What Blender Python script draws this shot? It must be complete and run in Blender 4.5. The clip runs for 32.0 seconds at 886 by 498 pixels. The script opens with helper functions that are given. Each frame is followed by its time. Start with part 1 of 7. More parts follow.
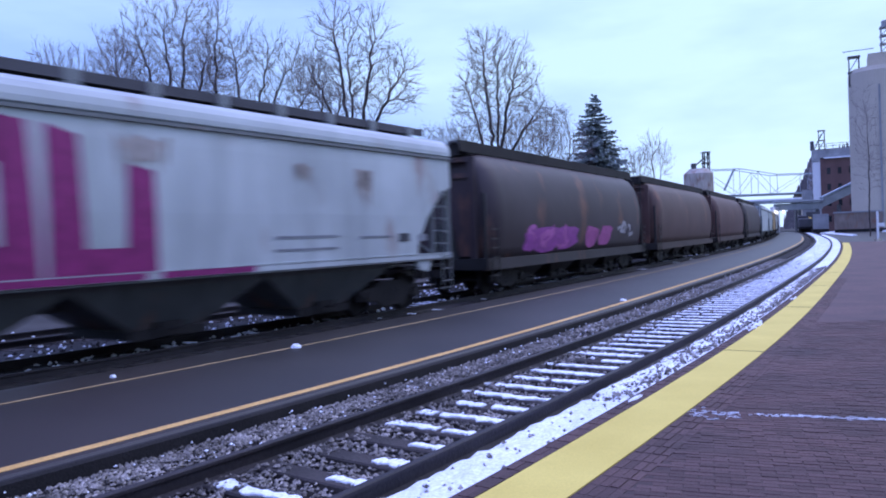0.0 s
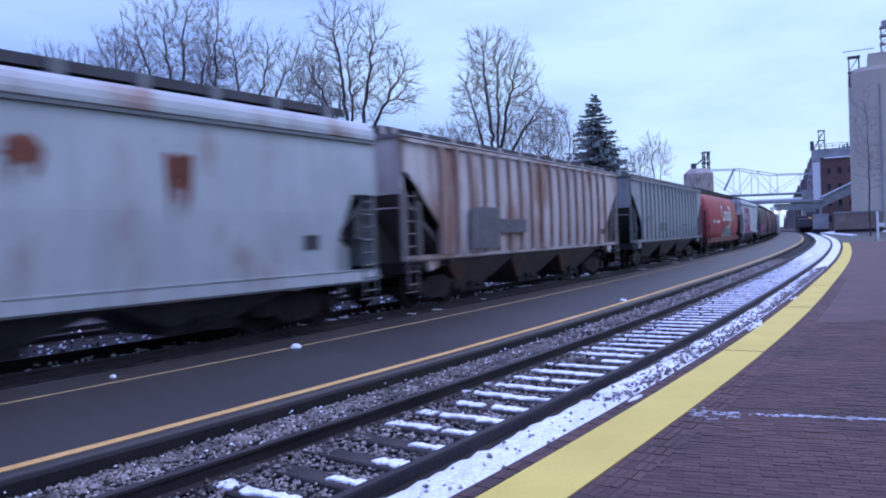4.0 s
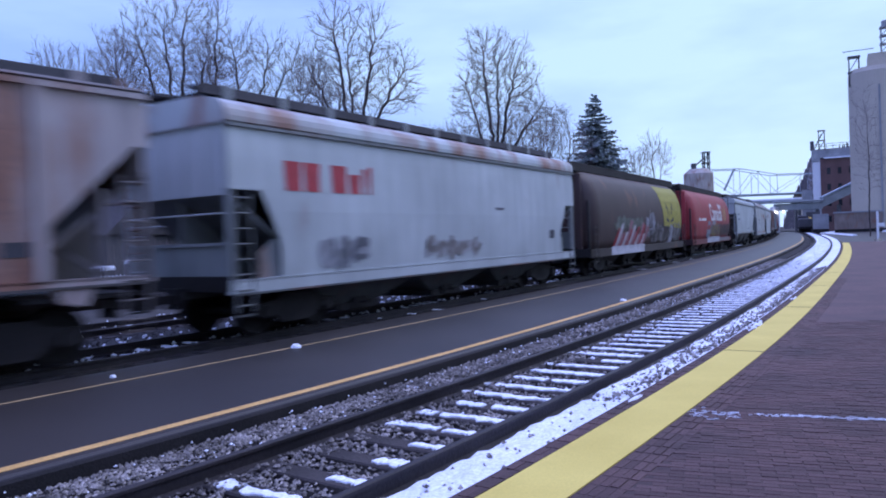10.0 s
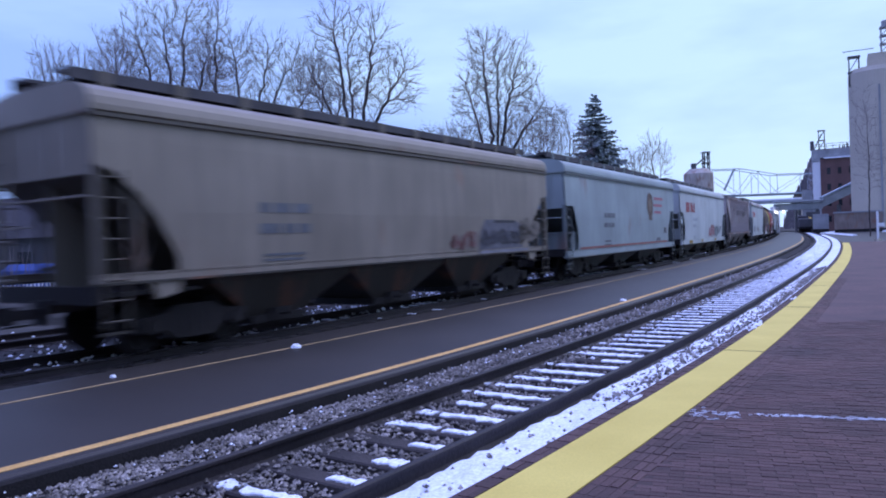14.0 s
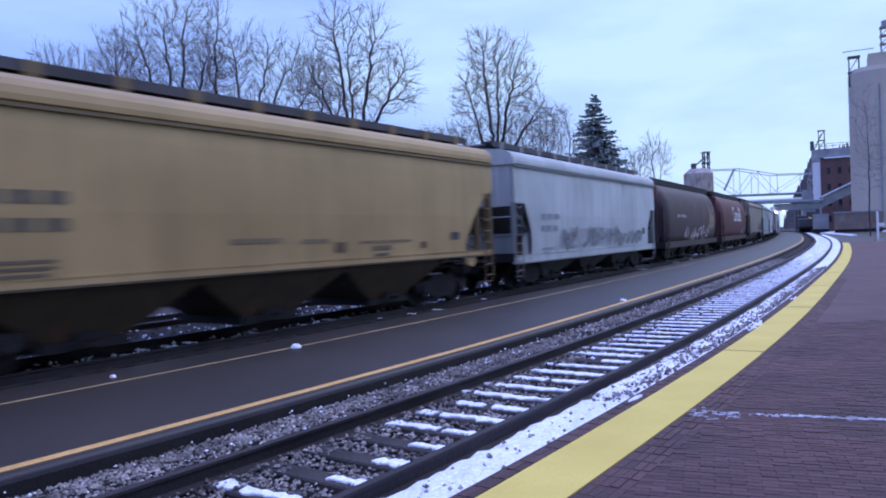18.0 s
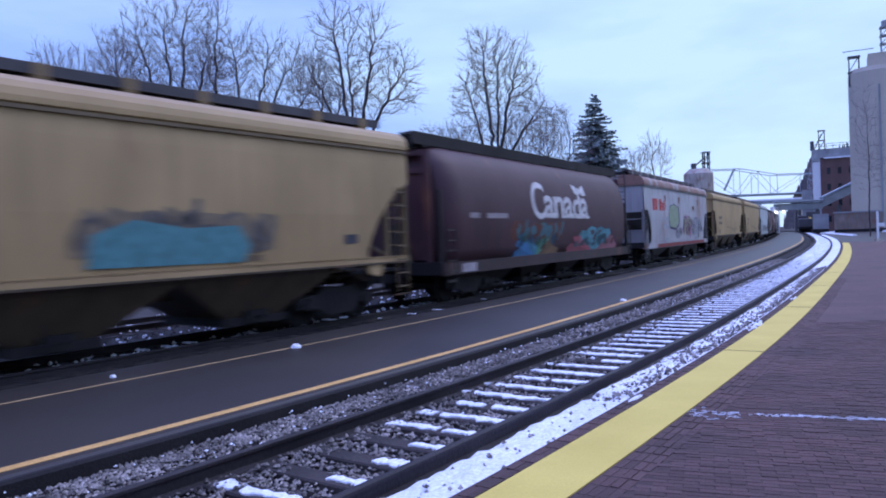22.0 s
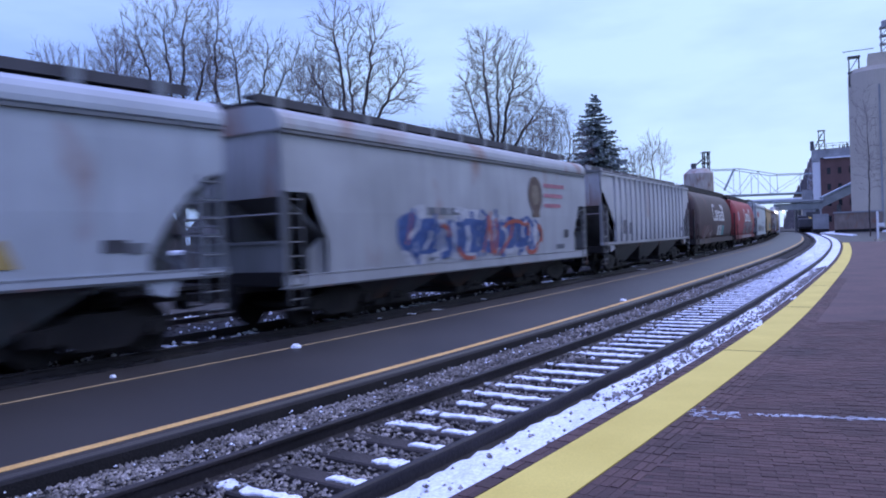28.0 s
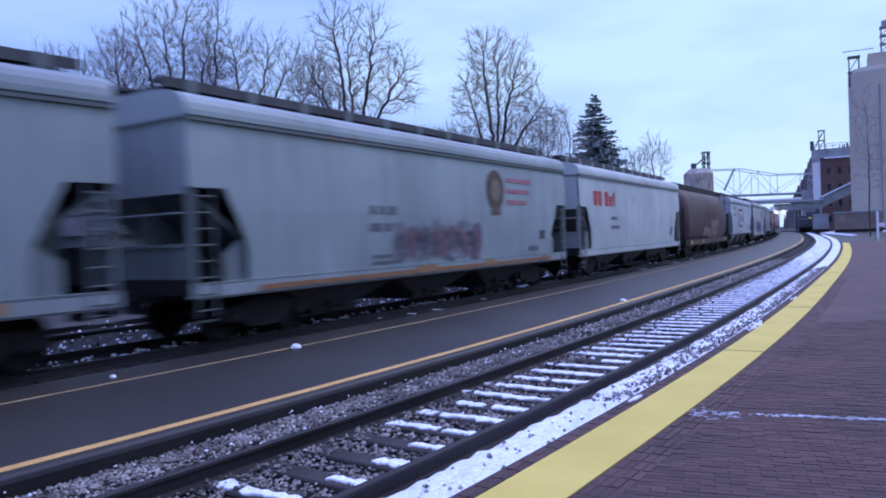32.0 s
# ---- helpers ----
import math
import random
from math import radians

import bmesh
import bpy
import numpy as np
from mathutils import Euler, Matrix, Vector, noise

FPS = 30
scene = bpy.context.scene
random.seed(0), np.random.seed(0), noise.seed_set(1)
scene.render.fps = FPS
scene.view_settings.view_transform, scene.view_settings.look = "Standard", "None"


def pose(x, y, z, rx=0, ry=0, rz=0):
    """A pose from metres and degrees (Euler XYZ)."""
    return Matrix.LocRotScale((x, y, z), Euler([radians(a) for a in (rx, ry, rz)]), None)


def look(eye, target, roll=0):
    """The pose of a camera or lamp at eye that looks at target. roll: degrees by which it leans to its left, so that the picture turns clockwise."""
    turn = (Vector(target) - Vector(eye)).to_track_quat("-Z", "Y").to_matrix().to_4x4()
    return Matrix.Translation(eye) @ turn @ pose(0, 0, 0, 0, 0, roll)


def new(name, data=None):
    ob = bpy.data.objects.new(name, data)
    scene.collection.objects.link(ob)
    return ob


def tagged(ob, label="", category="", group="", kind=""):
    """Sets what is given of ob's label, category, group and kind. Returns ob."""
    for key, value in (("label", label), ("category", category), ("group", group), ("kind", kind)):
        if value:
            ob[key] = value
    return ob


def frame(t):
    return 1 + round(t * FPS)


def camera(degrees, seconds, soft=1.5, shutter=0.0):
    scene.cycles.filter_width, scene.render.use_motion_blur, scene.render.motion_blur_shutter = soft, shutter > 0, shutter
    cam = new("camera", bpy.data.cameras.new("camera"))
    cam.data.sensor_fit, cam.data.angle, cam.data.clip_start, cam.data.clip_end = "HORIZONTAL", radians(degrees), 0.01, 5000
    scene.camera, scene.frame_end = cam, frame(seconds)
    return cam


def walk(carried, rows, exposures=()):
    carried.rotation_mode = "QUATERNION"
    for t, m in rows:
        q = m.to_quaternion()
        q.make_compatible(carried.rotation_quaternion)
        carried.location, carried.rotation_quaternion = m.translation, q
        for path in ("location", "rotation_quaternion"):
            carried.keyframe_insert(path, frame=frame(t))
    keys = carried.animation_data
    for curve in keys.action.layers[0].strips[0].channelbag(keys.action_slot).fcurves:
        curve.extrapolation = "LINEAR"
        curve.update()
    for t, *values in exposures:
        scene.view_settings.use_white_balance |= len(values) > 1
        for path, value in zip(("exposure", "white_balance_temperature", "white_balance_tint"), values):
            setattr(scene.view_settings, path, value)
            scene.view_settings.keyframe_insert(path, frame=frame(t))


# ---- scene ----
# The camera stands still on the brick platform; z = 0 is the top of the rails.
CLIP = 32.0
cam = camera(62.87, CLIP, soft=1.9, shutter=0.5)
EYE = (0.0, 0.0, 1.749)
VIEW = look(EYE, (0.0, 100.0, 1.749 - 100.0 * math.tan(radians(0.776))), -2.185)
walk(cam, [(0.0, VIEW), (CLIP, VIEW)], [(0.0, 0.13), (0.5, 0.05), (1.5, 0.01), (10.0, -0.02), (CLIP, -0.05)])

# ---- world and light: an overcast winter dusk ----
world = bpy.data.worlds.new("overcast_dusk")
scene.world = world
world.use_nodes = True
wn, wl = world.node_tree.nodes, world.node_tree.links
wn.clear()
w_out = wn.new("ShaderNodeOutputWorld")
w_bg = wn.new("ShaderNodeBackground")
w_sky = wn.new("ShaderNodeTexSky")
w_sky.sky_type, w_sky.sun_disc = "NISHITA", False
w_sky.sun_elevation, w_sky.sun_rotation = radians(24), radians(60)
w_co = wn.new("ShaderNodeTexCoord")
w_map = wn.new("ShaderNodeMapping")
w_map.inputs["Scale"].default_value = (1.0, 1.0, 3.2)
w_no = wn.new("ShaderNodeTexNoise")
w_no.inputs["Scale"].default_value, w_no.inputs["Detail"].default_value = 2.4, 5.0
w_ramp = wn.new("ShaderNodeValToRGB")
w_ramp.color_ramp.elements[0].position, w_ramp.color_ramp.elements[0].color = 0.36, (0.35, 0.55, 1.2, 1)
w_ramp.color_ramp.elements[1].position, w_ramp.color_ramp.elements[1].color = 0.66, (0.60, 0.85, 1.3, 1)
w_mix = wn.new("ShaderNodeMix")
w_mix.data_type = "RGBA"
w_mix.inputs["Factor"].default_value = 0.9
w_scale = wn.new("ShaderNodeVectorMath")
w_scale.operation = "SCALE"
w_scale.inputs["Scale"].default_value = 0.09
wl.new(w_co.outputs["Generated"], w_map.inputs["Vector"])
wl.new(w_map.outputs["Vector"], w_no.inputs["Vector"])
# cloud is deeper blue on one side and thins to white on the other
w_side = wn.new("ShaderNodeSeparateXYZ")
w_lean = wn.new("ShaderNodeMath")
w_lean.operation = "MULTIPLY_ADD"
w_lean.inputs[1].default_value = 0.30
wl.new(w_co.outputs["Generated"], w_side.inputs[0])
wl.new(w_side.outputs["X"], w_lean.inputs[0])
wl.new(w_no.outputs["Fac"], w_lean.inputs[2])
wl.new(w_lean.outputs[0], w_ramp.inputs["Fac"])
wl.new(w_sky.outputs["Color"], w_scale.inputs[0])
wl.new(w_scale.outputs["Vector"], w_mix.inputs["A"])
wl.new(w_ramp.outputs["Color"], w_mix.inputs["B"])
# an overcast sky is brighter overhead than at the horizon
w_sep = wn.new("ShaderNodeSeparateXYZ")
w_up = wn.new("ShaderNodeMapRange")
w_up.inputs["From Min"].default_value, w_up.inputs["From Max"].default_value = 0.28, 1.0
w_gain = wn.new("ShaderNodeMix")
w_gain.data_type, w_gain.blend_type = "RGBA", "MIX"
w_gain.inputs["B"].default_value = (0.92, 1.08, 2.8, 1)
wl.new(w_co.outputs["Generated"], w_sep.inputs[0])
wl.new(w_sep.outputs["Z"], w_up.inputs["Value"])
wl.new(w_mix.outputs["Result"], w_gain.inputs["A"])
wl.new(w_up.outputs["Result"], w_gain.inputs["Factor"])
wl.new(w_gain.outputs["Result"], w_bg.inputs["Color"])
wl.new(w_bg.outputs["Background"], w_out.inputs["Surface"])
w_bg.inputs["Strength"].default_value = 1.1

sun = new("sun", bpy.data.lights.new("sun", "SUN"))
sun.data.energy, sun.data.angle, sun.data.color = 0.88, radians(30), (0.95, 0.975, 1.0)
sun.matrix_world = look((36, 20, 46), (0, 0, 0))


# ---- materials ----
def material(name, rough=0.8, metal=0.0, spec=0.4):
    m = bpy.data.materials.new(name)
    m.use_nodes = True
    b = m.node_tree.nodes["Principled BSDF"]
    b.inputs["Roughness"].default_value, b.inputs["Metallic"].default_value = rough, metal
    b.inputs["Specular IOR Level"].default_value = spec
    return m, m.node_tree.nodes, m.node_tree.links, b


def noise_tex(n, l, scale, detail=4.0, stretch=(1, 1, 1), offset=(0, 0, 0), coords="Object"):
    c = n.new("ShaderNodeTexCoord")
    mp = n.new("ShaderNodeMapping")
    mp.inputs["Scale"].default_value, mp.inputs["Location"].default_value = stretch, offset
    t = n.new("ShaderNodeTexNoise")
    t.inputs["Scale"].default_value, t.inputs["Detail"].default_value = scale, detail
    l.new(c.outputs[coords], mp.inputs["Vector"])
    l.new(mp.outputs["Vector"], t.inputs["Vector"])
    return t.outputs["Fac"]


def ramp(n, l, fac, stops):
    r = n.new("ShaderNodeValToRGB")
    while len(r.color_ramp.elements) < len(stops):
        r.color_ramp.elements.new(0.5)
    for e, (p, c) in zip(r.color_ramp.elements, stops):
        e.position = p
        e.color = (*c, 1) if len(c) == 3 else (c[0], c[0], c[0], 1)
    l.new(fac, r.inputs["Fac"])
    return r.outputs["Color"]


def blend(n, l, fac, a, b, mode="MIX"):
    x = n.new("ShaderNodeMix")
    x.data_type, x.blend_type = "RGBA", mode
    for key, v in (("Factor", fac), ("A", a), ("B", b)):
        s = x.inputs[key]
        if isinstance(v, (int, float)):
            s.default_value = v
        elif isinstance(v, tuple):
            s.default_value = (*v, 1)
        else:
            l.new(v, s)
    return x.outputs["Result"]


def bump(n, l, b, height, strength=0.3, distance=0.02):
    k = n.new("ShaderNodeBump")
    k.inputs["Strength"].default_value, k.inputs["Distance"].default_value = strength, distance
    l.new(height, k.inputs["Height"])
    l.new(k.outputs["Normal"], b.inputs["Normal"])


def speckled(name, dark, light, scale=8.0, rough=0.85, fine=60.0, depth=0.3, spec=0.3, random_tone=0.0, grain_depth=0.25):
    """A surface of two tones with coarse and fine variation and a fine relief."""
    m, n, l, b = material(name, rough, 0, spec)
    big = noise_tex(n, l, scale * 0.12, 4)
    small = noise_tex(n, l, fine, 3)
    col = ramp(n, l, big, [(0.3, dark), (0.7, light)])
    grain = ramp(n, l, small, [(0.3, (1 - grain_depth,)), (0.7, (1 + grain_depth * 0.7,))])
    col = blend(n, l, 1.0, col, grain, "MULTIPLY")
    if random_tone:
        o = n.new("ShaderNodeObjectInfo")
        g = n.new("ShaderNodeNewGeometry")
        ad = n.new("ShaderNodeMath")
        ad.operation = "ADD"
        fr = n.new("ShaderNodeMath")
        fr.operation = "FRACT"
        l.new(o.outputs["Random"], ad.inputs[0])
        l.new(g.outputs["Random Per Island"], ad.inputs[1])
        l.new(ad.outputs[0], fr.inputs[0])
        tone = ramp(n, l, fr.outputs[0], [(0.0, (1 - random_tone,)), (1.0, (1 + random_tone,))])
        col = blend(n, l, 1.0, col, tone, "MULTIPLY")
    l.new(col, b.inputs["Base Color"])
    bump(n, l, b, small, depth)
    return m


PAINTS = {}


def paint(rgb, rust=0.15, grime=0.35, seed=0, rough=0.65):
    """Weathered car paint: faded patches, vertical grime streaks, rust blooms."""
    key = (rgb, rust, grime, seed)
    if key in PAINTS:
        return PAINTS[key]
    m, n, l, b = material("weathered_paint", rough - 0.09, 0, 0.4)
    off = (seed * 7.3, seed * 3.1, seed * 1.7)
    fade = noise_tex(n, l, 0.5, 3, (1, 1, 1), off)
    streak = noise_tex(n, l, 1.6, 5, (2.2, 2.2, 0.22), off)
    blot = noise_tex(n, l, 1.0, 9, (1.0, 1, 0.42), (off[1], off[0], 5.0))
    fine = noise_tex(n, l, 24, 4, (1, 1, 0.6), off)
    pale = tuple(min(1.0, c * 1.12 + 0.012) for c in rgb)
    deep = tuple(c * 0.86 for c in rgb)
    col = ramp(n, l, fade, [(0.3, deep), (0.7, pale)])
    dirt = ramp(n, l, streak, [(0.44, (0.0,)), (0.72, (grime,))])
    col = blend(n, l, dirt, col, tuple(c * 0.42 + 0.012 for c in rgb))
    rmask = ramp(n, l, blot, [(0.66 - 0.40 * rust, (0.0,)), (0.84 - 0.40 * rust, (0.85,))])
    rcol = ramp(n, l, fine, [(0.3, (0.13, 0.05, 0.028)), (0.7, (0.27, 0.11, 0.06))])
    if rust > 0.01:
        col = blend(n, l, rmask, col, rcol)
    l.new(col, b.inputs["Base Color"])
    bump(n, l, b, fade, 0.25, 0.05)
    PAINTS[key] = m
    return m


def flat_paint(name, rgb, rough=0.6, wear=0.25, spec=0.35):
    m, n, l, b = material(name, rough, 0, spec)
    t = noise_tex(n, l, 5.0, 7)
    col = ramp(n, l, t, [(0.35, tuple(c * (1 - wear) for c in rgb)), (0.65, rgb)])
    l.new(col, b.inputs["Base Color"])
    return m


M_ASPHALT = speckled("wet_asphalt", (0.021, 0.018, 0.0145), (0.037, 0.031, 0.025), 3.0, 0.52, 90, 0.2, 0.38)
M_TARRED = speckled("tarred_kerb", (0.010, 0.0095, 0.010), (0.026, 0.023, 0.022), 6, 0.8, 40, 0.4)
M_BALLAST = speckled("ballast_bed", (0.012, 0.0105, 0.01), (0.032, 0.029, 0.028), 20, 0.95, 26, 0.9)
M_STONE_DARK = speckled("dark_stone", (0.014, 0.0125, 0.012), (0.045, 0.041, 0.04), 30, 0.9, 40, 0.4, 0.3, 0.5)
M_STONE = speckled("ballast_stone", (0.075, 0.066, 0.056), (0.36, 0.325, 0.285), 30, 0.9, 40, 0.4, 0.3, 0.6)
M_SOIL = speckled("winter_ground", (0.022, 0.019, 0.016), (0.06, 0.054, 0.046), 2.0, 0.95, 14, 0.6)
M_BRICK = speckled("paving_brick", (0.068, 0.045, 0.041), (0.118, 0.067, 0.058), 7, 0.8, 50, 0.35, 0.25, 0.2)
M_JOINT = speckled("brick_joint", (0.056, 0.039, 0.036), (0.086, 0.053, 0.047), 8, 0.9, 60, 0.4)
M_BRICK_FAR = speckled("brick_paving_far", (0.084, 0.057, 0.054), (0.130, 0.077, 0.070), 7, 0.8, 18, 0.3, 0.25)
M_YELLOW = speckled("yellow_line_paint", (0.61, 0.47, 0.10), (0.70, 0.55, 0.125), 9, 0.75, 70, 0.1, 0.3, 0.0, 0.08)
M_ORANGE = speckled("orange_line_paint", (0.52, 0.30, 0.09), (0.70, 0.42, 0.14), 8, 0.7, 40, 0.2)
M_THIN = speckled("worn_line_paint", (0.24, 0.17, 0.08), (0.42, 0.29, 0.14), 20, 0.75, 50, 0.2)
M_SNOW = speckled("old_snow", (0.70, 0.74, 0.80), (0.86, 0.88, 0.92), 8, 0.8, 30, 0.5)
M_TIE = speckled("timber_tie", (0.028, 0.024, 0.022), (0.065, 0.055, 0.05), 9, 0.9, 40, 0.6)
M_RAIL = speckled("rail_steel", (0.016, 0.014, 0.015), (0.036, 0.03, 0.03), 9, 0.6, 30, 0.3)
M_CAST = speckled("dirty_cast_steel", (0.008, 0.007, 0.008), (0.022, 0.019, 0.018), 7, 0.75, 18, 0.3)
M_WALK = speckled("steel_grating", (0.035, 0.034, 0.038), (0.075, 0.072, 0.08), 7, 0.7, 40, 0.4)
M_BARK = speckled("bark", (0.042, 0.034, 0.035), (0.085, 0.068, 0.069), 4, 0.95, 20, 0.5)
M_TWIG = speckled("twigs", (0.12, 0.098, 0.102), (0.20, 0.165, 0.168), 4, 0.95, 20, 0.3)
M_NEEDLE = speckled("spruce_needles", (0.17, 0.205, 0.205), (0.29, 0.34, 0.325), 4, 0.9, 20, 0.3)
M_CONCRETE = speckled("silo_concrete", (0.42, 0.37, 0.295), (0.52, 0.465, 0.375), 0.7, 0.9, 5.0, 0.1, 0.3, 0.0, 0.07)
M_STEEL = speckled("painted_steel", (0.20, 0.21, 0.22), (0.34, 0.35, 0.36), 3, 0.6, 9, 0.2)
M_DARKSTEEL = speckled("dark_steel", (0.05, 0.05, 0.055), (0.10, 0.10, 0.11), 3, 0.6, 9, 0.2)
M_TRUSS = speckled("blue_grey_steel", (0.22, 0.26, 0.30), (0.33, 0.38, 0.42), 3, 0.6, 9, 0.2)
M_REDBRICK = speckled("mill_brick", (0.11, 0.065, 0.062), (0.17, 0.10, 0.092), 2, 0.9, 12, 0.3)
M_WHITE = flat_paint("white_paint", (0.75, 0.76, 0.78), 0.6)
M_HILL = speckled("bare_woods", (0.10, 0.09, 0.095), (0.17, 0.15, 0.15), 3, 1.0, 1.2, 0.8)
M_GLASS = flat_paint("dark_window", (0.02, 0.022, 0.026), 0.15, 0.1)


def glow(name, rgb, strength):
    m, n, l, b = material(name, 0.5)
    b.inputs["Base Color"].default_value = (*rgb, 1)
    b.inputs["Emission Color"].default_value = (*rgb, 1)
    b.inputs["Emission Strength"].default_value = strength
    return m


M_HEADLIGHT = glow("headlight", (1.0, 0.95, 0.85), 9.0)
M_WARMLAMP = glow("warm_lamp", (1.0, 0.78, 0.35), 5.0)


# ---- mesh tools ----
class Geo:
    """Collects vertices and faces for one mesh."""

    def __init__(self):
        self.v, self.f = [], []

    def add(self, verts, faces):
        k = len(self.v)
        self.v += [tuple(p) for p in verts]
        self.f += [tuple(i + k for i in q) for q in faces]
        return self

    def box(self, x0, x1, y0, y1, z0, z1):
        return self.add([(x0, y0, z0), (x1, y0, z0), (x1, y1, z0), (x0, y1, z0), (x0, y0, z1), (x1, y0, z1), (x1, y1, z1), (x0, y1, z1)],
                        [(0, 3, 2, 1), (4, 5, 6, 7), (0, 1, 5, 4), (1, 2, 6, 5), (2, 3, 7, 6), (3, 0, 4, 7)])

    def tub(self, x0, x1, y0, y1, z0, z1, c=0.02):
        """A box with chamfered upper edges."""
        return self.loft([[(x0, y0, z0), (x1, y0, z0), (x1, y1, z0), (x0, y1, z0)], [(x0, y0, z1 - c), (x1, y0, z1 - c), (x1, y1, z1 - c), (x0, y1, z1 - c)],
                          [(x0 + c, y0 + c, z1), (x1 - c, y0 + c, z1), (x1 - c, y1 - c, z1), (x0 + c, y1 - c, z1)]])

    def loft(self, rings, closed=True, caps=True):
        n, k = len(rings[0]), len(self.v)
        for r in rings:
            self.v += [tuple(p) for p in r]
        for i in range(len(rings) - 1):
            for j in range(n if closed else n - 1):
                a, b = k + i * n + j, k + i * n + (j + 1) % n
                self.f.append((a, b, b + n, a + n))
        if caps and closed:
            self.f.append(tuple(k + j for j in reversed(range(n))))
            self.f.append(tuple(k + (len(rings) - 1) * n + j for j in range(n)))
        return self

    def tube(self, a, b, ra, rb=None, sides=8):
        rb = ra if rb is None else rb
        a, b = Vector(a), Vector(b)
        d = (b - a).normalized()
        u = d.orthogonal().normalized()
        w = d.cross(u)
        rings = []
        for p, r in ((a, ra), (b, rb)):
            rings.append([p + (u * math.cos(t) + w * math.sin(t)) * r for t in (2 * math.pi * j / sides for j in range(sides))])
        return self.loft(rings)

    def prism(self, poly, axis, lo, hi):
        """A flat polygon in the two other axes, pushed from lo to hi along axis (0 x, 1 y, 2 z)."""
        rings = []
        for h in (lo, hi):
            rings.append([tuple((h, p[0], p[1]) if axis == 0 else (p[0], h, p[1]) if axis == 1 else (p[0], p[1], h)) for p in poly])
        return self.loft(rings)

    def mesh(self, name):
        m = bpy.data.meshes.new(name)
        m.from_pydata(self.v, [], self.f)
        m.validate()
        bm = bmesh.new()
        bm.from_mesh(m)
        bmesh.ops.recalc_face_normals(bm, faces=bm.faces)
        bm.to_mesh(m)
        bm.free()
        return m

    def raw(self, name):
        m = bpy.data.meshes.new(name)
        m.from_pydata(self.v, [], self.f)
        return m


def solid(name, geo, mat, parent=None, label="", raw=False, smooth=False):
    me = geo if isinstance(geo, bpy.types.Mesh) else (geo.raw(name) if raw else geo.mesh(name))
    if not me.materials:
        me.materials.append(mat)
    if smooth:
        me.polygons.foreach_set("use_smooth", [True] * len(me.polygons))
    ob = new(name, me)
    if me.materials[0] != mat:
        ob.material_slots[0].link = "OBJECT"
        ob.material_slots[0].material = mat
    if parent:
        ob.parent = parent
    if label:
        ob["label"] = label
    return ob


# ---- the line of the tracks ----
# s runs along the near track, 0 beside the camera; curvature in radians per metre.
K_AT = [-90, -40, 0, 12, 24, 36, 50, 70, 95, 130, 200, 420, 480]
K_OF = [0, -0.0012, -0.00676, -0.00543, -0.00013, -0.00174, -0.0009, -0.00081, -0.00119, 0.00002, -0.0008, -0.0012, 0]
STEP = 0.5
LINE_S = np.arange(-700, 1100 + STEP, STEP)
I0 = int(np.argmin(abs(LINE_S)))
_k = np.interp(LINE_S, K_AT, K_OF)
LINE_H = np.cumsum(_k) * STEP
LINE_H = LINE_H - LINE_H[I0] + radians(37.298)
LINE_X = np.cumsum(np.sin(LINE_H)) * STEP
LINE_Y = np.cumsum(np.cos(LINE_H)) * STEP
LINE_X += -LINE_X[I0] - 4.376 * math.cos(LINE_H[I0])
LINE_Y += -LINE_Y[I0] + 4.376 * math.sin(LINE_H[I0])
FAR = -7.933


def along(s, off=0.0):
    """Plan position and heading (clockwise from +y) at s, off metres to the right of the near track's centre."""
    h = float(np.interp(s, LINE_S, LINE_H))
    return float(np.interp(s, LINE_S, LINE_X)) + off * math.cos(h), float(np.interp(s, LINE_S, LINE_Y)) - off * math.sin(h), h


FAR_X, FAR_Y = LINE_X + FAR * np.cos(LINE_H), LINE_Y - FAR * np.sin(LINE_H)
_d = np.hypot(np.gradient(FAR_X), np.gradient(FAR_Y))
FAR_S = np.cumsum(_d)
FAR_S -= FAR_S[I0]


def far_point(q):
    return Vector((float(np.interp(q, FAR_S, FAR_X)), float(np.interp(q, FAR_S, FAR_Y)), 0.0))


def sweep(profile, s0, s1, step, closed=True):
    """Pushes a cross-section [(offset, z)] along the line."""
    rings = []
    for s in np.linspace(s0, s1, max(2, int(abs(s1 - s0) / step) + 1)):
        ring = []
        for o, z in profile:
            x, y, _ = along(s, o)
            ring.append((x, y, z))
        rings.append(ring)
    return Geo().loft(rings, closed=closed)


def at_line(s, off, z=0.0):
    x, y, h = along(s, off)
    return Matrix.Translation((x, y, z)) @ Matrix.Rotation(math.pi / 2 - h, 4, "Z")


# ---- ground, tracks, platform ----
def setting(name, geo, mat, label, category, kind="structure", raw=False, parent=None):
    ob = solid(name, geo, mat, parent, raw=raw)
    return tagged(ob, label, category, kind=kind)


g = Geo()
R_OUT = 3000.0
g.add([(-R_OUT, -R_OUT, -0.46), (R_OUT, -R_OUT, -0.46), (R_OUT, R_OUT, -0.46), (-R_OUT, R_OUT, -0.46)], [(0, 1, 2, 3)])
setting("ground", g, M_SOIL, "brown winter ground with dead grass", "ground")

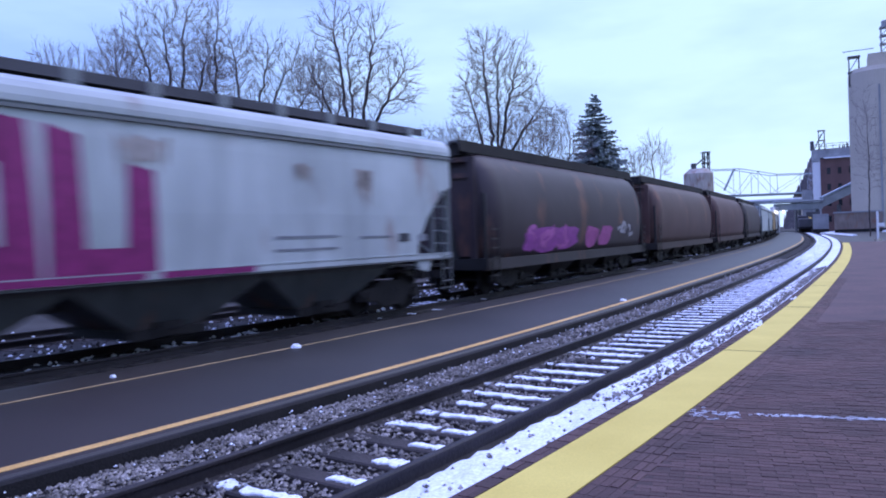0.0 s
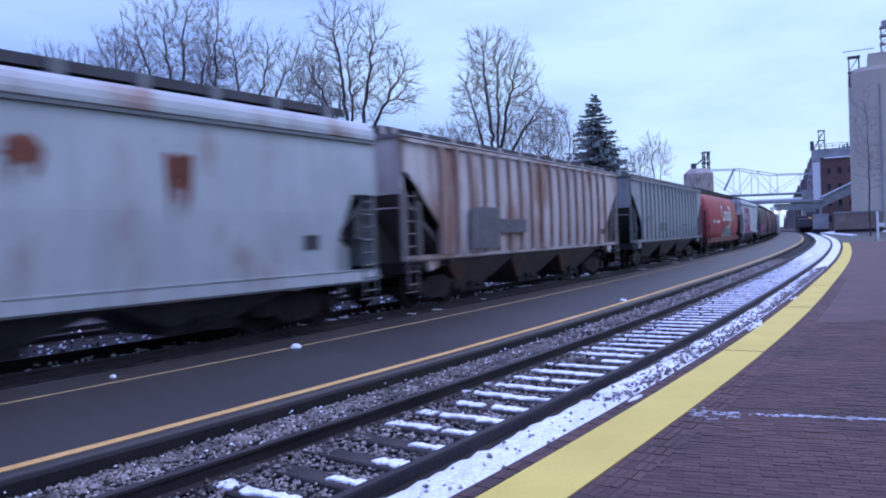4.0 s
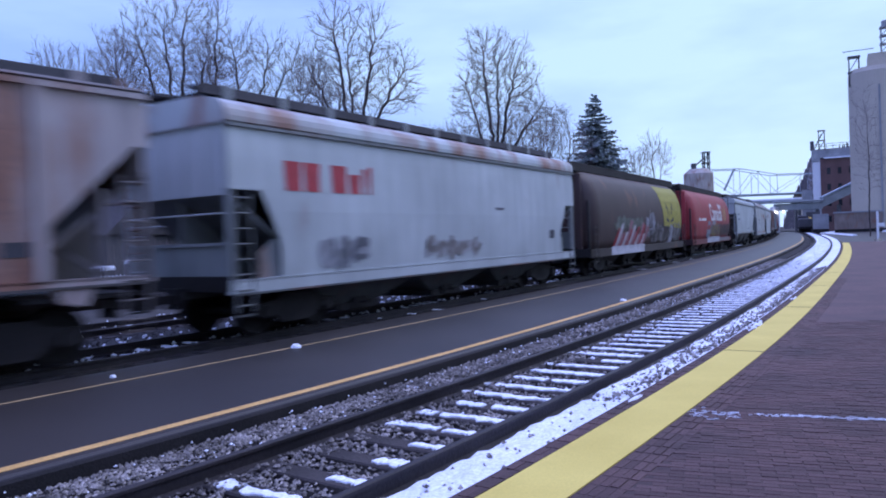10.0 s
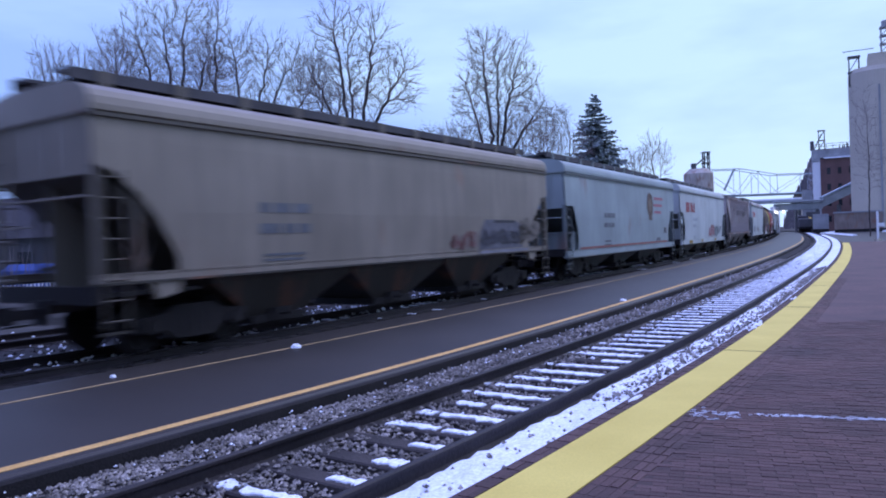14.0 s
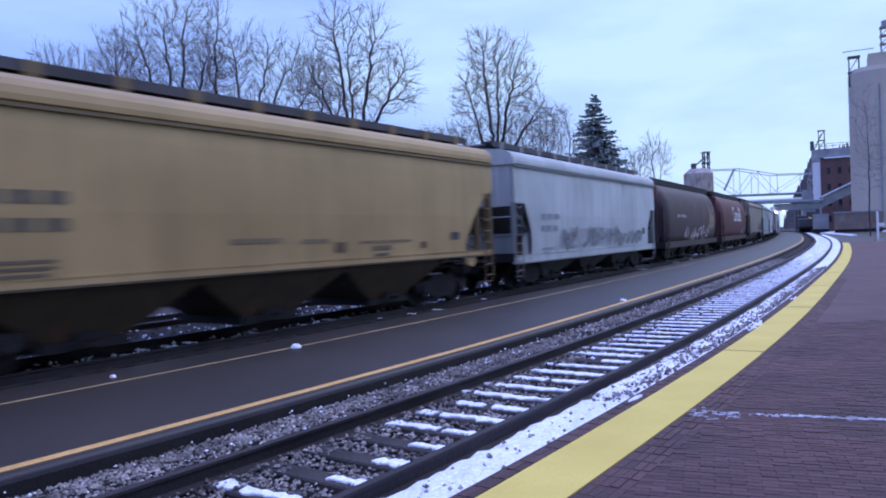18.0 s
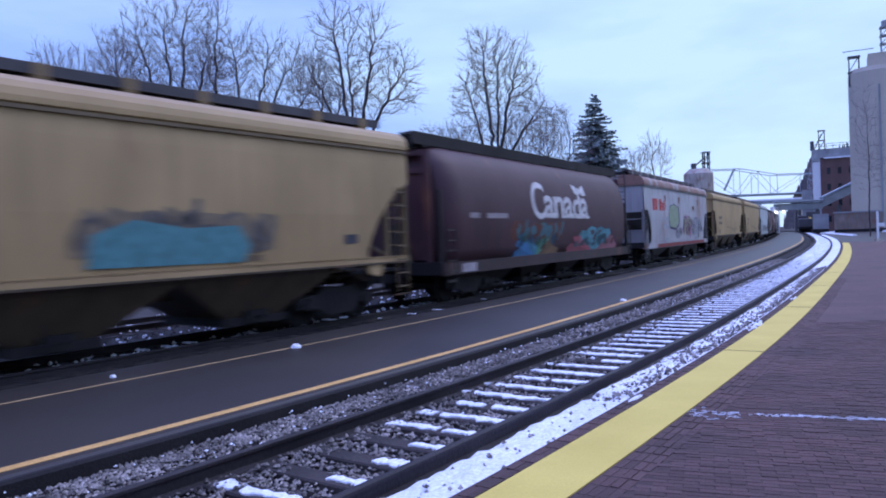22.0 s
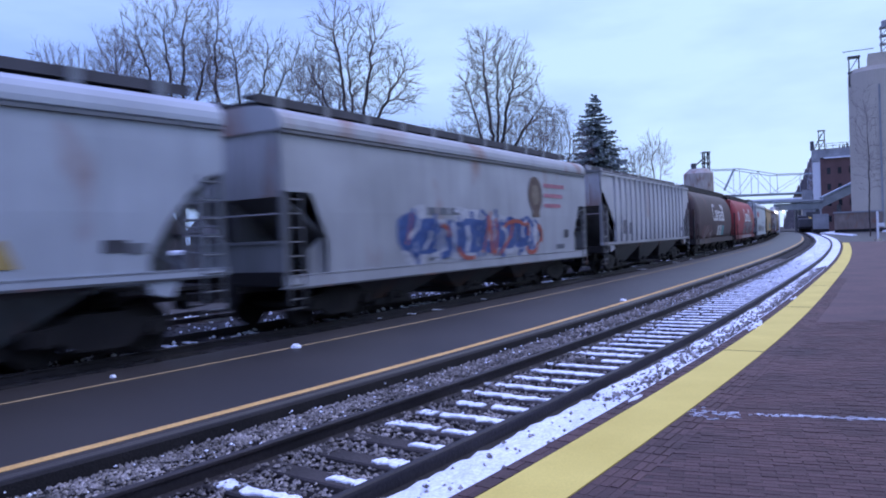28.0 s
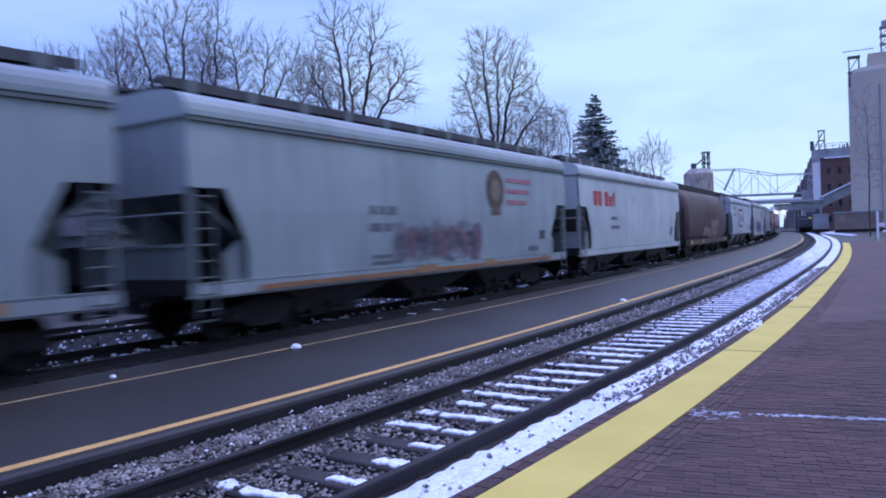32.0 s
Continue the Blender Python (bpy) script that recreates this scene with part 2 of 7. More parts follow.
setting("ballast_bed_near", sweep([(-1.93, -0.21), (-1.93, -0.6), (1.5, -0.6), (1.5, -0.2), (0.8, -0.215), (-0.8, -0.215), (-1.0, -0.2)], -60, 330, 3), M_BALLAST, "dark gravel bed of the near track", "ballast")
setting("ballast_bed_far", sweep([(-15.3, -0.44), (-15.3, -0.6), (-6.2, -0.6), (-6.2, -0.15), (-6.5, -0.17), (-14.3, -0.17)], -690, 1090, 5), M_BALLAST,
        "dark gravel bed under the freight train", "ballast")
asphalt = setting("pavement_asphalt", sweep([(-6.2, -0.05), (-6.2, -0.6), (-1.95, -0.6), (-1.95, -0.045), (-1.985, -0.02), (-5.9, -0.02)], -60, 240, 2), M_ASPHALT,
                  "damp dark asphalt strip between the two tracks", "pavement")
solid("kerb", sweep([(-1.949, -0.04), (-1.949, -0.5), (-1.90, -0.5), (-1.91, -0.075), (-1.93, -0.05)], -60, 200, 2), M_TARRED, asphalt, "black tarred kerb along the gravel")
solid("edge_line", sweep([(-2.235, -0.016), (-2.235, -0.03), (-2.10, -0.03), (-2.10, -0.016)], -60, 130, 1.5), M_ORANGE, asphalt, "faded orange painted line")
solid("edge_line", sweep([(-5.09, -0.016), (-5.09, -0.03), (-5.015, -0.03), (-5.015, -0.016)], -60, 90, 1.5), M_THIN, asphalt, "thin worn orange painted line")

RAIL = [(-0.075, -0.17), (0.075, -0.17), (0.07, -0.155), (0.012, -0.135), (0.012, -0.045), (0.036, -0.035), (0.036, -0.008), (0.026, 0.0),
        (-0.026, 0.0), (-0.036, -0.008), (-0.036, -0.035), (-0.012, -0.045), (-0.012, -0.135), (-0.07, -0.155)]
for centre, s0, s1, words in ((0.0, -60, 330, "dark steel rail of the near track"), (FAR, -690, 1090, "dark steel rail under the freight train"),
                              (FAR - 4.4, -60, 260, "dark steel rail of the track behind the train")):
    for side in (-0.7525, 0.7525):
        tagged(solid("rail", sweep([(centre + side + o, z) for o, z in RAIL], s0, s1, 2.0 if s1 < 400 else 4.0), M_RAIL), words, "rail", "rails", "structure")

# sleepers with snow on them
rnd = random.Random(5)
tie_mesh = Geo().tub(-0.115, 0.115, -1.3, 1.3, -0.34, -0.155, 0.015).mesh("tie")
PITCH, TIE_0 = 0.536, 4.60


def snow_slab(x0, x1, y0, y1, z, thick, rr, n=9):
    """A strip of snow with a ragged outline and a rounded top."""
    top, low = [], []
    ys = np.linspace(y0, y1, n)
    pts = [(x1 - rr.uniform(0, 0.085), y + rr.uniform(-0.025, 0.025)) for y in ys] + [(x0 + rr.uniform(0, 0.085), y + rr.uniform(-0.02, 0.02)) for y in reversed(ys)]
    cx, cy = (x0 + x1) / 2, (y0 + y1) / 2
    low = [(x, y, z) for x, y in pts]
    mid = [(x, y, z + thick * 0.7) for x, y in pts]
    top = [(cx + (x - cx) * 0.72, cy + (y - cy) * 0.97, z + thick) for x, y in pts]
    return Geo().loft([low, mid, top])


snow_kinds = []
for i in range(10):
    split = rnd.uniform(-0.2, 0.15) if i < 5 else rnd.uniform(0.25, 0.6)
    snow_kinds.append((snow_slab(-0.108, 0.108, -0.66, split, -0.157, 0.024, rnd, 19).mesh("tie_snow"),
                       snow_slab(-0.105, 0.105, split + 0.08, max(split + 0.2, 0.55 + rnd.uniform(-0.1, 0.1)), -0.157, 0.022, rnd, 11).mesh("tie_snow")))
for i in range(-48, 150):
    s = TIE_0 + i * PITCH
    tie = solid("tie", tie_mesh, M_TIE)
    tie.matrix_world = at_line(s, 0.0) @ Matrix.Rotation(rnd.uniform(-0.01, 0.01), 4, "Z")
    tagged(tie, "weathered timber tie dusted with snow", "railway tie", "ties of the near track")
    a, b = snow_kinds[rnd.randrange(10) if s < 8.5 else rnd.randrange(5, 10) if rnd.random() < 0.8 else rnd.randrange(5)]
    solid("snow", a, M_SNOW, tie, "strip of snow")
    if rnd.random() < (0.6 if s < 12 else 0.95):
        solid("snow", b, M_SNOW, tie, "strip of snow")
for i in range(0, 100):
    s = 2.0 + i * PITCH
    tie = solid("tie", tie_mesh, M_TIE)
    tie.matrix_world = at_line(s, FAR)
    tagged(tie, "dark timber tie under the freight train", "railway tie", "ties of the far track")
    if rnd.random() < 0.1:
        end = solid("snow", snow_kinds[rnd.randrange(10)][rnd.randrange(2)], M_SNOW, tie, "thin snow on the tie end")
        end.matrix_local = pose(0, -1.05 + rnd.uniform(-0.1, 0.1), 0) @ Matrix.Diagonal((0.5, 0.45, 0.9, 1))
    if rnd.random() < 0.7:
        solid("snow", snow_kinds[rnd.randrange(10)][rnd.randrange(2)], M_SNOW, tie, "thin snow on the tie")

far_ties, far_snow = Geo(), Geo()
for centre, s0, s1 in ((0.0, 82.0, 215.0), (FAR, 53.5, 260.0), (FAR - 4.4, -20.0, 200.0)):
    for s in np.arange(s0, s1, PITCH):
        m = at_line(s, centre)
        cs = [m @ Vector(c) for c in ((-0.115, -1.3, -0.3), (0.115, -1.3, -0.3), (0.115, 1.3, -0.3), (-0.115, 1.3, -0.3), (-0.115, -1.3, -0.155), (0.115, -1.3, -0.155), (0.115, 1.3, -0.155), (-0.115, 1.3, -0.155))]
        far_ties.add(cs, [(4, 5, 6, 7), (0, 1, 5, 4), (1, 2, 6, 5), (2, 3, 7, 6), (3, 0, 4, 7)])
        if rnd.random() < (0.9 if centre == 0 else 0.6):
            y0, y1 = -0.66 + rnd.uniform(0, 0.4), 0.62 - rnd.uniform(0, 0.5)
            far_snow.add([m @ Vector(c) for c in ((-0.11, y0, -0.15), (0.11, y0, -0.15), (0.11, y1, -0.15), (-0.11, y1, -0.15), (-0.08, y0 + 0.03, -0.12), (0.08, y0 + 0.03, -0.12), (0.08, y1 - 0.03, -0.12), (-0.08, y1 - 0.03, -0.12))],
                         [(4, 5, 6, 7), (0, 1, 5, 4), (1, 2, 6, 5), (2, 3, 7, 6), (3, 0, 4, 7)])
tagged(solid("ties", far_ties, M_TIE, raw=True), "timber ties farther along the tracks", "railway tie", kind="stuff")
tagged(solid("tie_snow", far_snow, M_SNOW, raw=True), "snow on ties farther along the tracks", "snow", kind="stuff")

# snow beside the near track, against the platform
rows_s = np.concatenate([np.arange(-30, 0.5, 0.5), np.arange(0.5, 30, 0.12), np.arange(30, 150, 0.8)])
g = Geo()
rings = []
for s in rows_s:
    inner = 0.80 + 0.04 * noise.noise((s * 1.7, 0, 0))
    outer = 1.44 + 0.03 * noise.noise((s * 2.3, 4, 0))
    ring = []
    for j in range(9):
        o = inner + (outer - inner) * j / 8
        lump = noise.noise((s * 1.6, o * 3.0, 2.0)) * 0.5 + noise.noise((s * 6, o * 8, 7.0)) * 0.6
        heap = min(1.0, max(0.0, (s + 1.0) / 8.0)) * (j / 8) ** 1.3
        cover = 0.055 + 0.06 * lump + 0.10 * heap
        z = -0.165 + (cover if 0 < j < 8 else -0.01 if j == 0 else 0.05 + 0.085 * heap)
        x, y, _ = along(s, o)
        ring.append((x, y, z))
    rings.append(ring)
g.loft(rings, closed=False)
setting("snow_bank", g, M_SNOW, "old patchy snow lying between rail and platform", "snow", "stuff", raw=True)
g = Geo()
rings = []
for s in np.concatenate([np.arange(14, 40, 0.3), np.arange(40, 150, 1.0)]):
    ring = []
    for j in range(9):
        o = -0.66 + 1.32 * j / 8
        x, y, _ = along(s, o)
        ring.append((x, y, -0.235 + 0.05 * noise.noise((s * 1.5, o * 3, 1.0)) + min(0.09, (s - 14) * 0.0028)))
    rings.append(ring)
g.loft(rings, closed=False)
setting("snow_between_rails", g, M_SNOW, "thin snow over the gravel between the rails", "snow", "stuff", raw=True)


# loose ballast stones
def stones(name, spots, label, mat):
    rr = np.random.RandomState(11)
    base = np.array([(0, 0, 1), (0.9, 0, 0.1), (0.28, 0.86, -0.05), (-0.73, 0.53, 0.1), (-0.73, -0.53, -0.1), (0.28, -0.86, 0.1), (0, 0, -0.9)])
    tri = np.array([(0, 1, 2), (0, 2, 3), (0, 3, 4), (0, 4, 5), (0, 5, 1), (6, 2, 1), (6, 3, 2), (6, 4, 3), (6, 5, 4), (6, 1, 5)])
    spots = np.array(spots)
    n = len(spots)
    size = spots[:, 3:4, None] * rr.uniform(0.6, 1.3, (n, 1, 3))
    jit = 1 + rr.uniform(-0.25, 0.25, (n, 7, 3))
    ang = rr.uniform(0, 6.28, n)
    v = base[None] * jit * size
    c, s_ = np.cos(ang)[:, None], np.sin(ang)[:, None]
    v = np.stack([v[..., 0] * c - v[..., 1] * s_, v[..., 0] * s_ + v[..., 1] * c, v[..., 2] * 0.8], -1) + spots[:, None, :3]
    f = (tri[None] + (np.arange(n) * 7)[:, None, None]).reshape(-1, 3)
    me = bpy.data.meshes.new(name)
    me.from_pydata(v.reshape(-1, 3).tolist(), [], f.tolist())
    ob = solid(name, me, mat)
    return tagged(ob, label, "gravel", kind="stuff")


rr = random.Random(3)
spots = []


def scatter(s0, s1, o0, o1, n, z, size, skip_ties=True):
    for _ in range(n):
        s, o = rr.uniform(s0, s1), rr.uniform(o0, o1)
        if skip_ties and abs(o) < 0.72 and abs(((s - TIE_0) / PITCH + 0.5) % 1 - 0.5) * PITCH < 0.12:
            continue
        x, y, _ = along(s, o)
        spots.append((x, y, z(o) + rr.uniform(-0.02, 0.015), rr.uniform(0.5, 1.0) * size))


scatter(1, 12, -1.88, -0.86, 9600, lambda o: -0.185 + 0.05 * max(0.0, 1 - abs(o + 1.35) / 0.5), 0.03)
scatter(12, 45, -1.86, -0.86, 9000, lambda o: -0.18 + 0.05 * max(0.0, 1 - abs(o + 1.35) / 0.5), 0.042)
scatter(2, 14, -0.7, 0.7, 8500, lambda o: -0.185, 0.032)
scatter(14, 40, -0.7, 0.7, 2600, lambda o: -0.185, 0.05)
scatter(1, 7.2, 0.82, 1.42, 90, lambda o: -0.112 + 0.1 * max(0.0, (o - 0.82) / 0.62) ** 1.3, 0.032)
scatter(7.2, 34, 0.84, 1.42, 4300, lambda o: -0.118 + 0.13 * max(0.0, (o - 0.86) / 0.58) ** 1.3, 0.034)
scatter(2, 14, -0.72, -0.36, 1300, lambda o: -0.152, 0.034, False)
scatter(14, 30, -0.72, -0.45, 700, lambda o: -0.15, 0.04, False)
scatter(-22, 1, -1.88, -0.86, 4400, lambda o: -0.175, 0.045)
scatter(-22, 2, -0.7, 0.7, 4200, lambda o: -0.185, 0.045)
scatter(-22, 1, 0.84, 1.42, 500, lambda o: -0.11, 0.036)
stones("ballast_stones", spots, "loose grey crushed stones along the near track", M_STONE)
# the far track's stones take a darker tone than the near track's
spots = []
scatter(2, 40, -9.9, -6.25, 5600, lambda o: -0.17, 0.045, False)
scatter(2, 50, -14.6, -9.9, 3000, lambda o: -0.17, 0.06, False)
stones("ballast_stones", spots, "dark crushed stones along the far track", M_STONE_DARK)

spots = []
scatter(5, 34, -10.6, -9.05, 380, lambda o: -0.15, 0.06, False)
scatter(2, 34, -8.8, -7.6, 260, lambda o: -0.15, 0.07, False)
scatter(5, 40, -14.4, -10.9, 520, lambda o: -0.14, 0.07, False)
scatter(1.5, 30, -0.7, 0.6, 90, lambda o: -0.165, 0.05)
scatter(2, 40, -1.85, -1.0, 420, lambda o: -0.12, 0.022)
tagged(stones("snow_clumps", spots, "small clumps of snow in the gravel", M_SNOW), category="snow")

# brick platform with its yellow line
P_Z = 0.0
platform = setting("pavement_brick", sweep([(1.50, P_Z - 0.005), (1.50, -0.6), (11.5, -0.6), (11.5, P_Z - 0.005)], -40, 79, 2), M_JOINT,
                   "purple-red brick station platform", "pavement")
solid("yellow_line", sweep([(1.615, P_Z + 0.004), (1.615, P_Z - 0.035), (2.145, P_Z - 0.035), (2.145, P_Z + 0.004)], -8, 76.5, 1.5), M_YELLOW, platform,
      "worn yellow tactile safety line")
for s_j in (10.6, 16.8, 23.0, 29.2):
    x_, y_, h_ = along(s_j, 1.88)
    jt = solid("line_joint", Geo().box(-0.008, 0.008, -0.265, 0.265, -0.01, 0.003), M_TIE, platform)
    jt.matrix_local = at_line(s_j, 1.88, P_Z + 0.004)
solid("kerb", sweep([(1.44, P_Z - 0.01), (1.44, -0.5), (1.495, -0.5), (1.54, P_Z - 0.012)], -40, 79, 2), M_JOINT, platform, "dark platform kerb")
# the field's courses run across the platform, behind a border along the line
COURSE = radians(-20)
CX, CY = Vector((math.cos(COURSE), math.sin(COURSE), 0)), Vector((-math.sin(COURSE), math.cos(COURSE), 0))
PITCH_L, PITCH_W = 0.205, 0.071
rb = random.Random(8)
far_bricks = Geo()
brick_mesh = Geo().tub(-0.1, 0.1, -0.033, 0.033, -0.03, 0.0, 0.005).mesh("brick")
CORNERS = ((-0.1, -0.033, -0.03), (0.1, -0.033, -0.03), (0.1, 0.033, -0.03), (-0.1, 0.033, -0.03), (-0.097, -0.030, 0), (0.097, -0.030, 0), (0.097, 0.030, 0), (-0.097, 0.030, 0))
SIDES = [(4, 5, 6, 7), (0, 1, 5, 4), (1, 2, 6, 5), (2, 3, 7, 6), (3, 0, 4, 7)]
line_pts = np.stack([LINE_X, LINE_Y], 1)[I0 - 10:I0 + 120]
line_hd = LINE_H[I0 - 10:I0 + 120]


def offset_of(x, y):
    k = int(np.argmin((line_pts[:, 0] - x) ** 2 + (line_pts[:, 1] - y) ** 2))
    return (x - line_pts[k, 0]) * math.cos(line_hd[k]) - (y - line_pts[k, 1]) * math.sin(line_hd[k])


count = 0
for j in range(-90, 260):
    for i in range(-50, 60):
        p = CX * ((i + 0.5 * (j % 2)) * PITCH_L) + CY * (j * PITCH_W)
        if p.y < -4 or p.y > 13 or p.x > 8.5:
            continue
        o = offset_of(p.x, p.y)
        if o < 2.44 or o > 7.6:
            continue
        dz = rb.uniform(-0.003, 0.003)
        m = Matrix.Translation((p.x, p.y, P_Z + dz)) @ Matrix.Rotation(COURSE, 4, "Z")
        if count < 300 and 4.0 < p.y < 6.0 and p.x > 0.9:
            count += 1
            b = solid("brick", brick_mesh, M_BRICK, platform)
            b.matrix_local = m
        else:
            far_bricks.add([m @ Vector(c) for c in CORNERS], SIDES)
for side in (1.505, 1.57, 2.19, 2.26, 2.33, 2.40):
    for i in range(-32, 150):
        if side < 1.6 or i < 120:
            m = at_line(0.6 + (i + rb.uniform(-0.02, 0.02)) * 0.213, side, P_Z + rb.uniform(-0.003, 0.003))
            far_bricks.add([m @ Vector(c) for c in CORNERS], SIDES)
tagged(solid("bricks", far_bricks, M_BRICK, platform, raw=True), kind="stuff")
solid("far_paving", sweep([(2.17, P_Z - 0.003), (2.17, P_Z - 0.02), (11.4, P_Z - 0.02), (11.4, P_Z - 0.003)], 9, 79, 2), M_BRICK_FAR, platform)

# a worn streak of snow left in the joints across the platform
g = Geo()
rs = random.Random(12)
for k in range(330):
    u = rs.random()
    thick = 0.032 + 0.075 * math.exp(-((u - 0.03) / 0.07) ** 2) + 0.02 * math.sin(u * 19) ** 2
    x, y = 2.27 + 3.3 * u, 6.93 - 1.05 * u + rs.gauss(0, thick) * (1.0 if u < 0.15 else 0.6)
    if noise.noise((u * 9.0, 0.0, 3.0)) < -0.12 and u < 0.36 and u > 0.1 and rs.random() < 0.75:
        continue
    L, W = rs.uniform(0.006, 0.045), rs.uniform(0.002, 0.006)
    pts = [(x + L * math.cos(t) * rs.uniform(0.7, 1.2), y + W * math.sin(t) * rs.uniform(0.6, 1.3) - 0.35 * L * math.cos(t)) for t in (2 * math.pi * q / 6 for q in range(6))]
    g.loft([[(a, b, P_Z - 0.003) for a, b in pts], [(x + (a - x) * 0.7, y + (b - y) * 0.7, P_Z + 0.005) for a, b in pts]])
for k in range(16):
    m = at_line(rs.choice((7.4, 7.9, 13.0, 13.6, 14.0, 19)) + rs.uniform(-0.4, 0.4), 1.53 + rs.uniform(-0.06, 0.06), P_Z)
    L, W = rs.uniform(0.05, 0.22), rs.uniform(0.02, 0.06)
    pts = [(L * math.cos(t) * rs.uniform(0.7, 1.2), W * math.sin(t) * rs.uniform(0.6, 1.2)) for t in (2 * math.pi * q / 8 for q in range(8))]
    g.loft([[m @ Vector((a, b, -0.003)) for a, b in pts], [m @ Vector((a * 0.7, b * 0.7, 0.012)) for a, b in pts]])
setting("snow_remnants", g, M_SNOW, "thin remnants of snow on the brick platform", "snow", "stuff", raw=True)


# ---- the freight train ----
HALF = 9.05          # drawn half length of a car body
XS = 0.905           # drawn lengths to true lengths
TRUCK = 6.1          # truck centres


def hopper_y(z):
    """Half width of the flat-sided hopper at height z."""
    return float(np.interp(z, [0.85, 1.3, 2.4, 3.45, 4.0, 4.3], [1.50, 1.53, 1.57, 1.56, 1.53, 1.52]))


TUBE = [(0.80, 4.32), (1.08, 4.14), (1.33, 3.81), (1.50, 3.35), (1.585, 2.83), (1.60, 2.35), (1.575, 1.87), (1.50, 1.44), (1.42, 1.10)]


def tube_y(z):
    return float(np.interp(z, [p[1] for p in reversed(TUBE)], [p[0] for p in reversed(TUBE)]))


# Makes of covered hopper: sill foot and top, eave, head of the end opening, and the side sheet's lower corner as (inset, height).
MAKES = {
    "round": dict(foot=1.25, sill=1.40, eave=3.90, head=3.02, cut=[(0.0, 3.10), (0.35, 3.0), (0.8, 2.68), (1.2, 2.28), (1.5, 1.85), (1.64, 1.6)]),
    "knee": dict(foot=0.88, sill=1.14, eave=4.02, head=2.77, cut=[(0.0, 2.80), (0.86, 2.80), (1.08, 2.42), (1.40, 1.86), (1.44, 1.60)]),
    "ribbed": dict(foot=1.24, sill=1.36, eave=4.29, head=2.95, cut=[(0.0, 3.40), (0.25, 3.40), (1.75, 2.15)]),
}
SILLS = {}


MESHES = {}


def shared(key, make, keep=False):
    """One mesh for alike parts; its drawn lengths become true ones unless kept."""
    if key not in MESHES:
        g = make()
        if not keep:
            g.v = [(x * XS, y, z) for x, y, z in g.v]
        MESHES[key] = g.mesh(key.split(":")[0])
    return MESHES[key]


def side_sheet(sign, top, cut, low):
    """One side wall, its lower corners cut away over the trucks along the given points (inset, height)."""
    g = Geo()
    xs = [-HALF + a for a, z in cut] + [HALF - a for a, z in reversed(cut)]
    lows = [z for a, z in cut] + [z for a, z in reversed(cut)]
    n = len(cut)
    for dy in (0.0, -0.05):
        base = len(g.v)
        for x, z0 in zip(xs, lows):
            g.v += [(x, sign * (hopper_y(z) + dy), z) for z in np.linspace(z0, top, 7)]
        for i in range(2 * n - 1):
            for j in range(6):
                a = base + i * 7 + j
                g.f.append((a, a + 7, a + 8, a + 1))
        base = len(g.v)
        for x in (xs[n - 1], xs[n]):
            g.v += [(x, sign * (hopper_y(z) + dy), z) for z in np.linspace(low, cut[-1][1], 4)]
        for j in range(3):
            g.f.append((base + j, base + 4 + j, base + 5 + j, base + 1 + j))
    return g


def roof_shell(eave):
    """A tall rounded eave band that turns over into a nearly flat roof."""
    edge = [(1.52, 0.0), (1.575, 0.03), (1.58, 0.12), (1.555, 0.24), (1.49, 0.345), (1.34, 0.44), (1.05, 0.51), (0.6, 0.55)]
    sec = [(-y, eave + z) for y, z in edge] + [(y, eave + z) for y, z in reversed(edge)]
    return Geo().loft([[(x, y, z) for y, z in sec] for x in (-HALF - 0.02, HALF + 0.02)])


def flat_roof_shell():
    sec = [(-1.52, 4.27), (-1.57, 4.29), (-1.54, 4.33), (-0.85, 4.40), (0.85, 4.40), (1.54, 4.33), (1.57, 4.29), (1.52, 4.27)]
    return Geo().loft([[(x, y, z) for y, z in sec] for x in (-HALF - 0.02, HALF + 0.02)])


def tube_shell():
    sec = [(-y, z) for y, z in reversed(TUBE)] + TUBE
    rings = []
    for x, k, kz in ((-8.70, 0.74, 0.93), (-8.60, 0.82, 0.955), (-8.4, 0.93, 0.98), (-8.1, 0.985, 0.997), (-7.9, 1, 1), (7.9, 1, 1), (8.1, 0.985, 0.997), (8.4, 0.93, 0.98), (8.60, 0.82, 0.955), (8.70, 0.74, 0.93)):
        rings.append([(x, y * k, 2.68 + (z - 2.68) * kz) for y, z in sec])
    return Geo().loft(rings)


def truck_side(sign):
    y0, y1 = sorted((sign * 0.98, sign * 1.12))
    poly = [(-1.2, 0.36), (-1.2, 0.60), (-0.62, 0.66), (-0.42, 0.78), (0.42, 0.78), (0.62, 0.66), (1.2, 0.60), (1.2, 0.36), (0.72, 0.40), (0.42, 0.20), (-0.42, 0.20), (-0.72, 0.40)]
    g = Geo().prism(poly, 1, y0, y1)
    for x in (-0.89, 0.89):
        g.tube((x, sign * 1.0, 0.457), (x, sign * 1.2, 0.457), 0.13, 0.13, 10)
    for x in (-0.2, 0.0, 0.2):
        g.tube((x, sign * 1.06, 0.28), (x, sign * 1.06, 0.62), 0.075, 0.075, 8)
    return g


def wheelset():
    g = Geo()
    g.tube((0, -1.0, 0), (0, 1.0, 0), 0.08, 0.08, 8)
    for sg in (-1, 1):
        rings = []
        for y, r in ((0.70, 0.485), (0.725, 0.47), (0.74, 0.457), (0.84, 0.452), (0.85, 0.40), (0.79, 0.38), (0.79, 0.16), (0.86, 0.13)):
            rings.append([(r * math.cos(t), sg * y, r * math.sin(t)) for t in (2 * math.pi * j / 20 for j in range(20))])
        g.loft(rings)
    return g


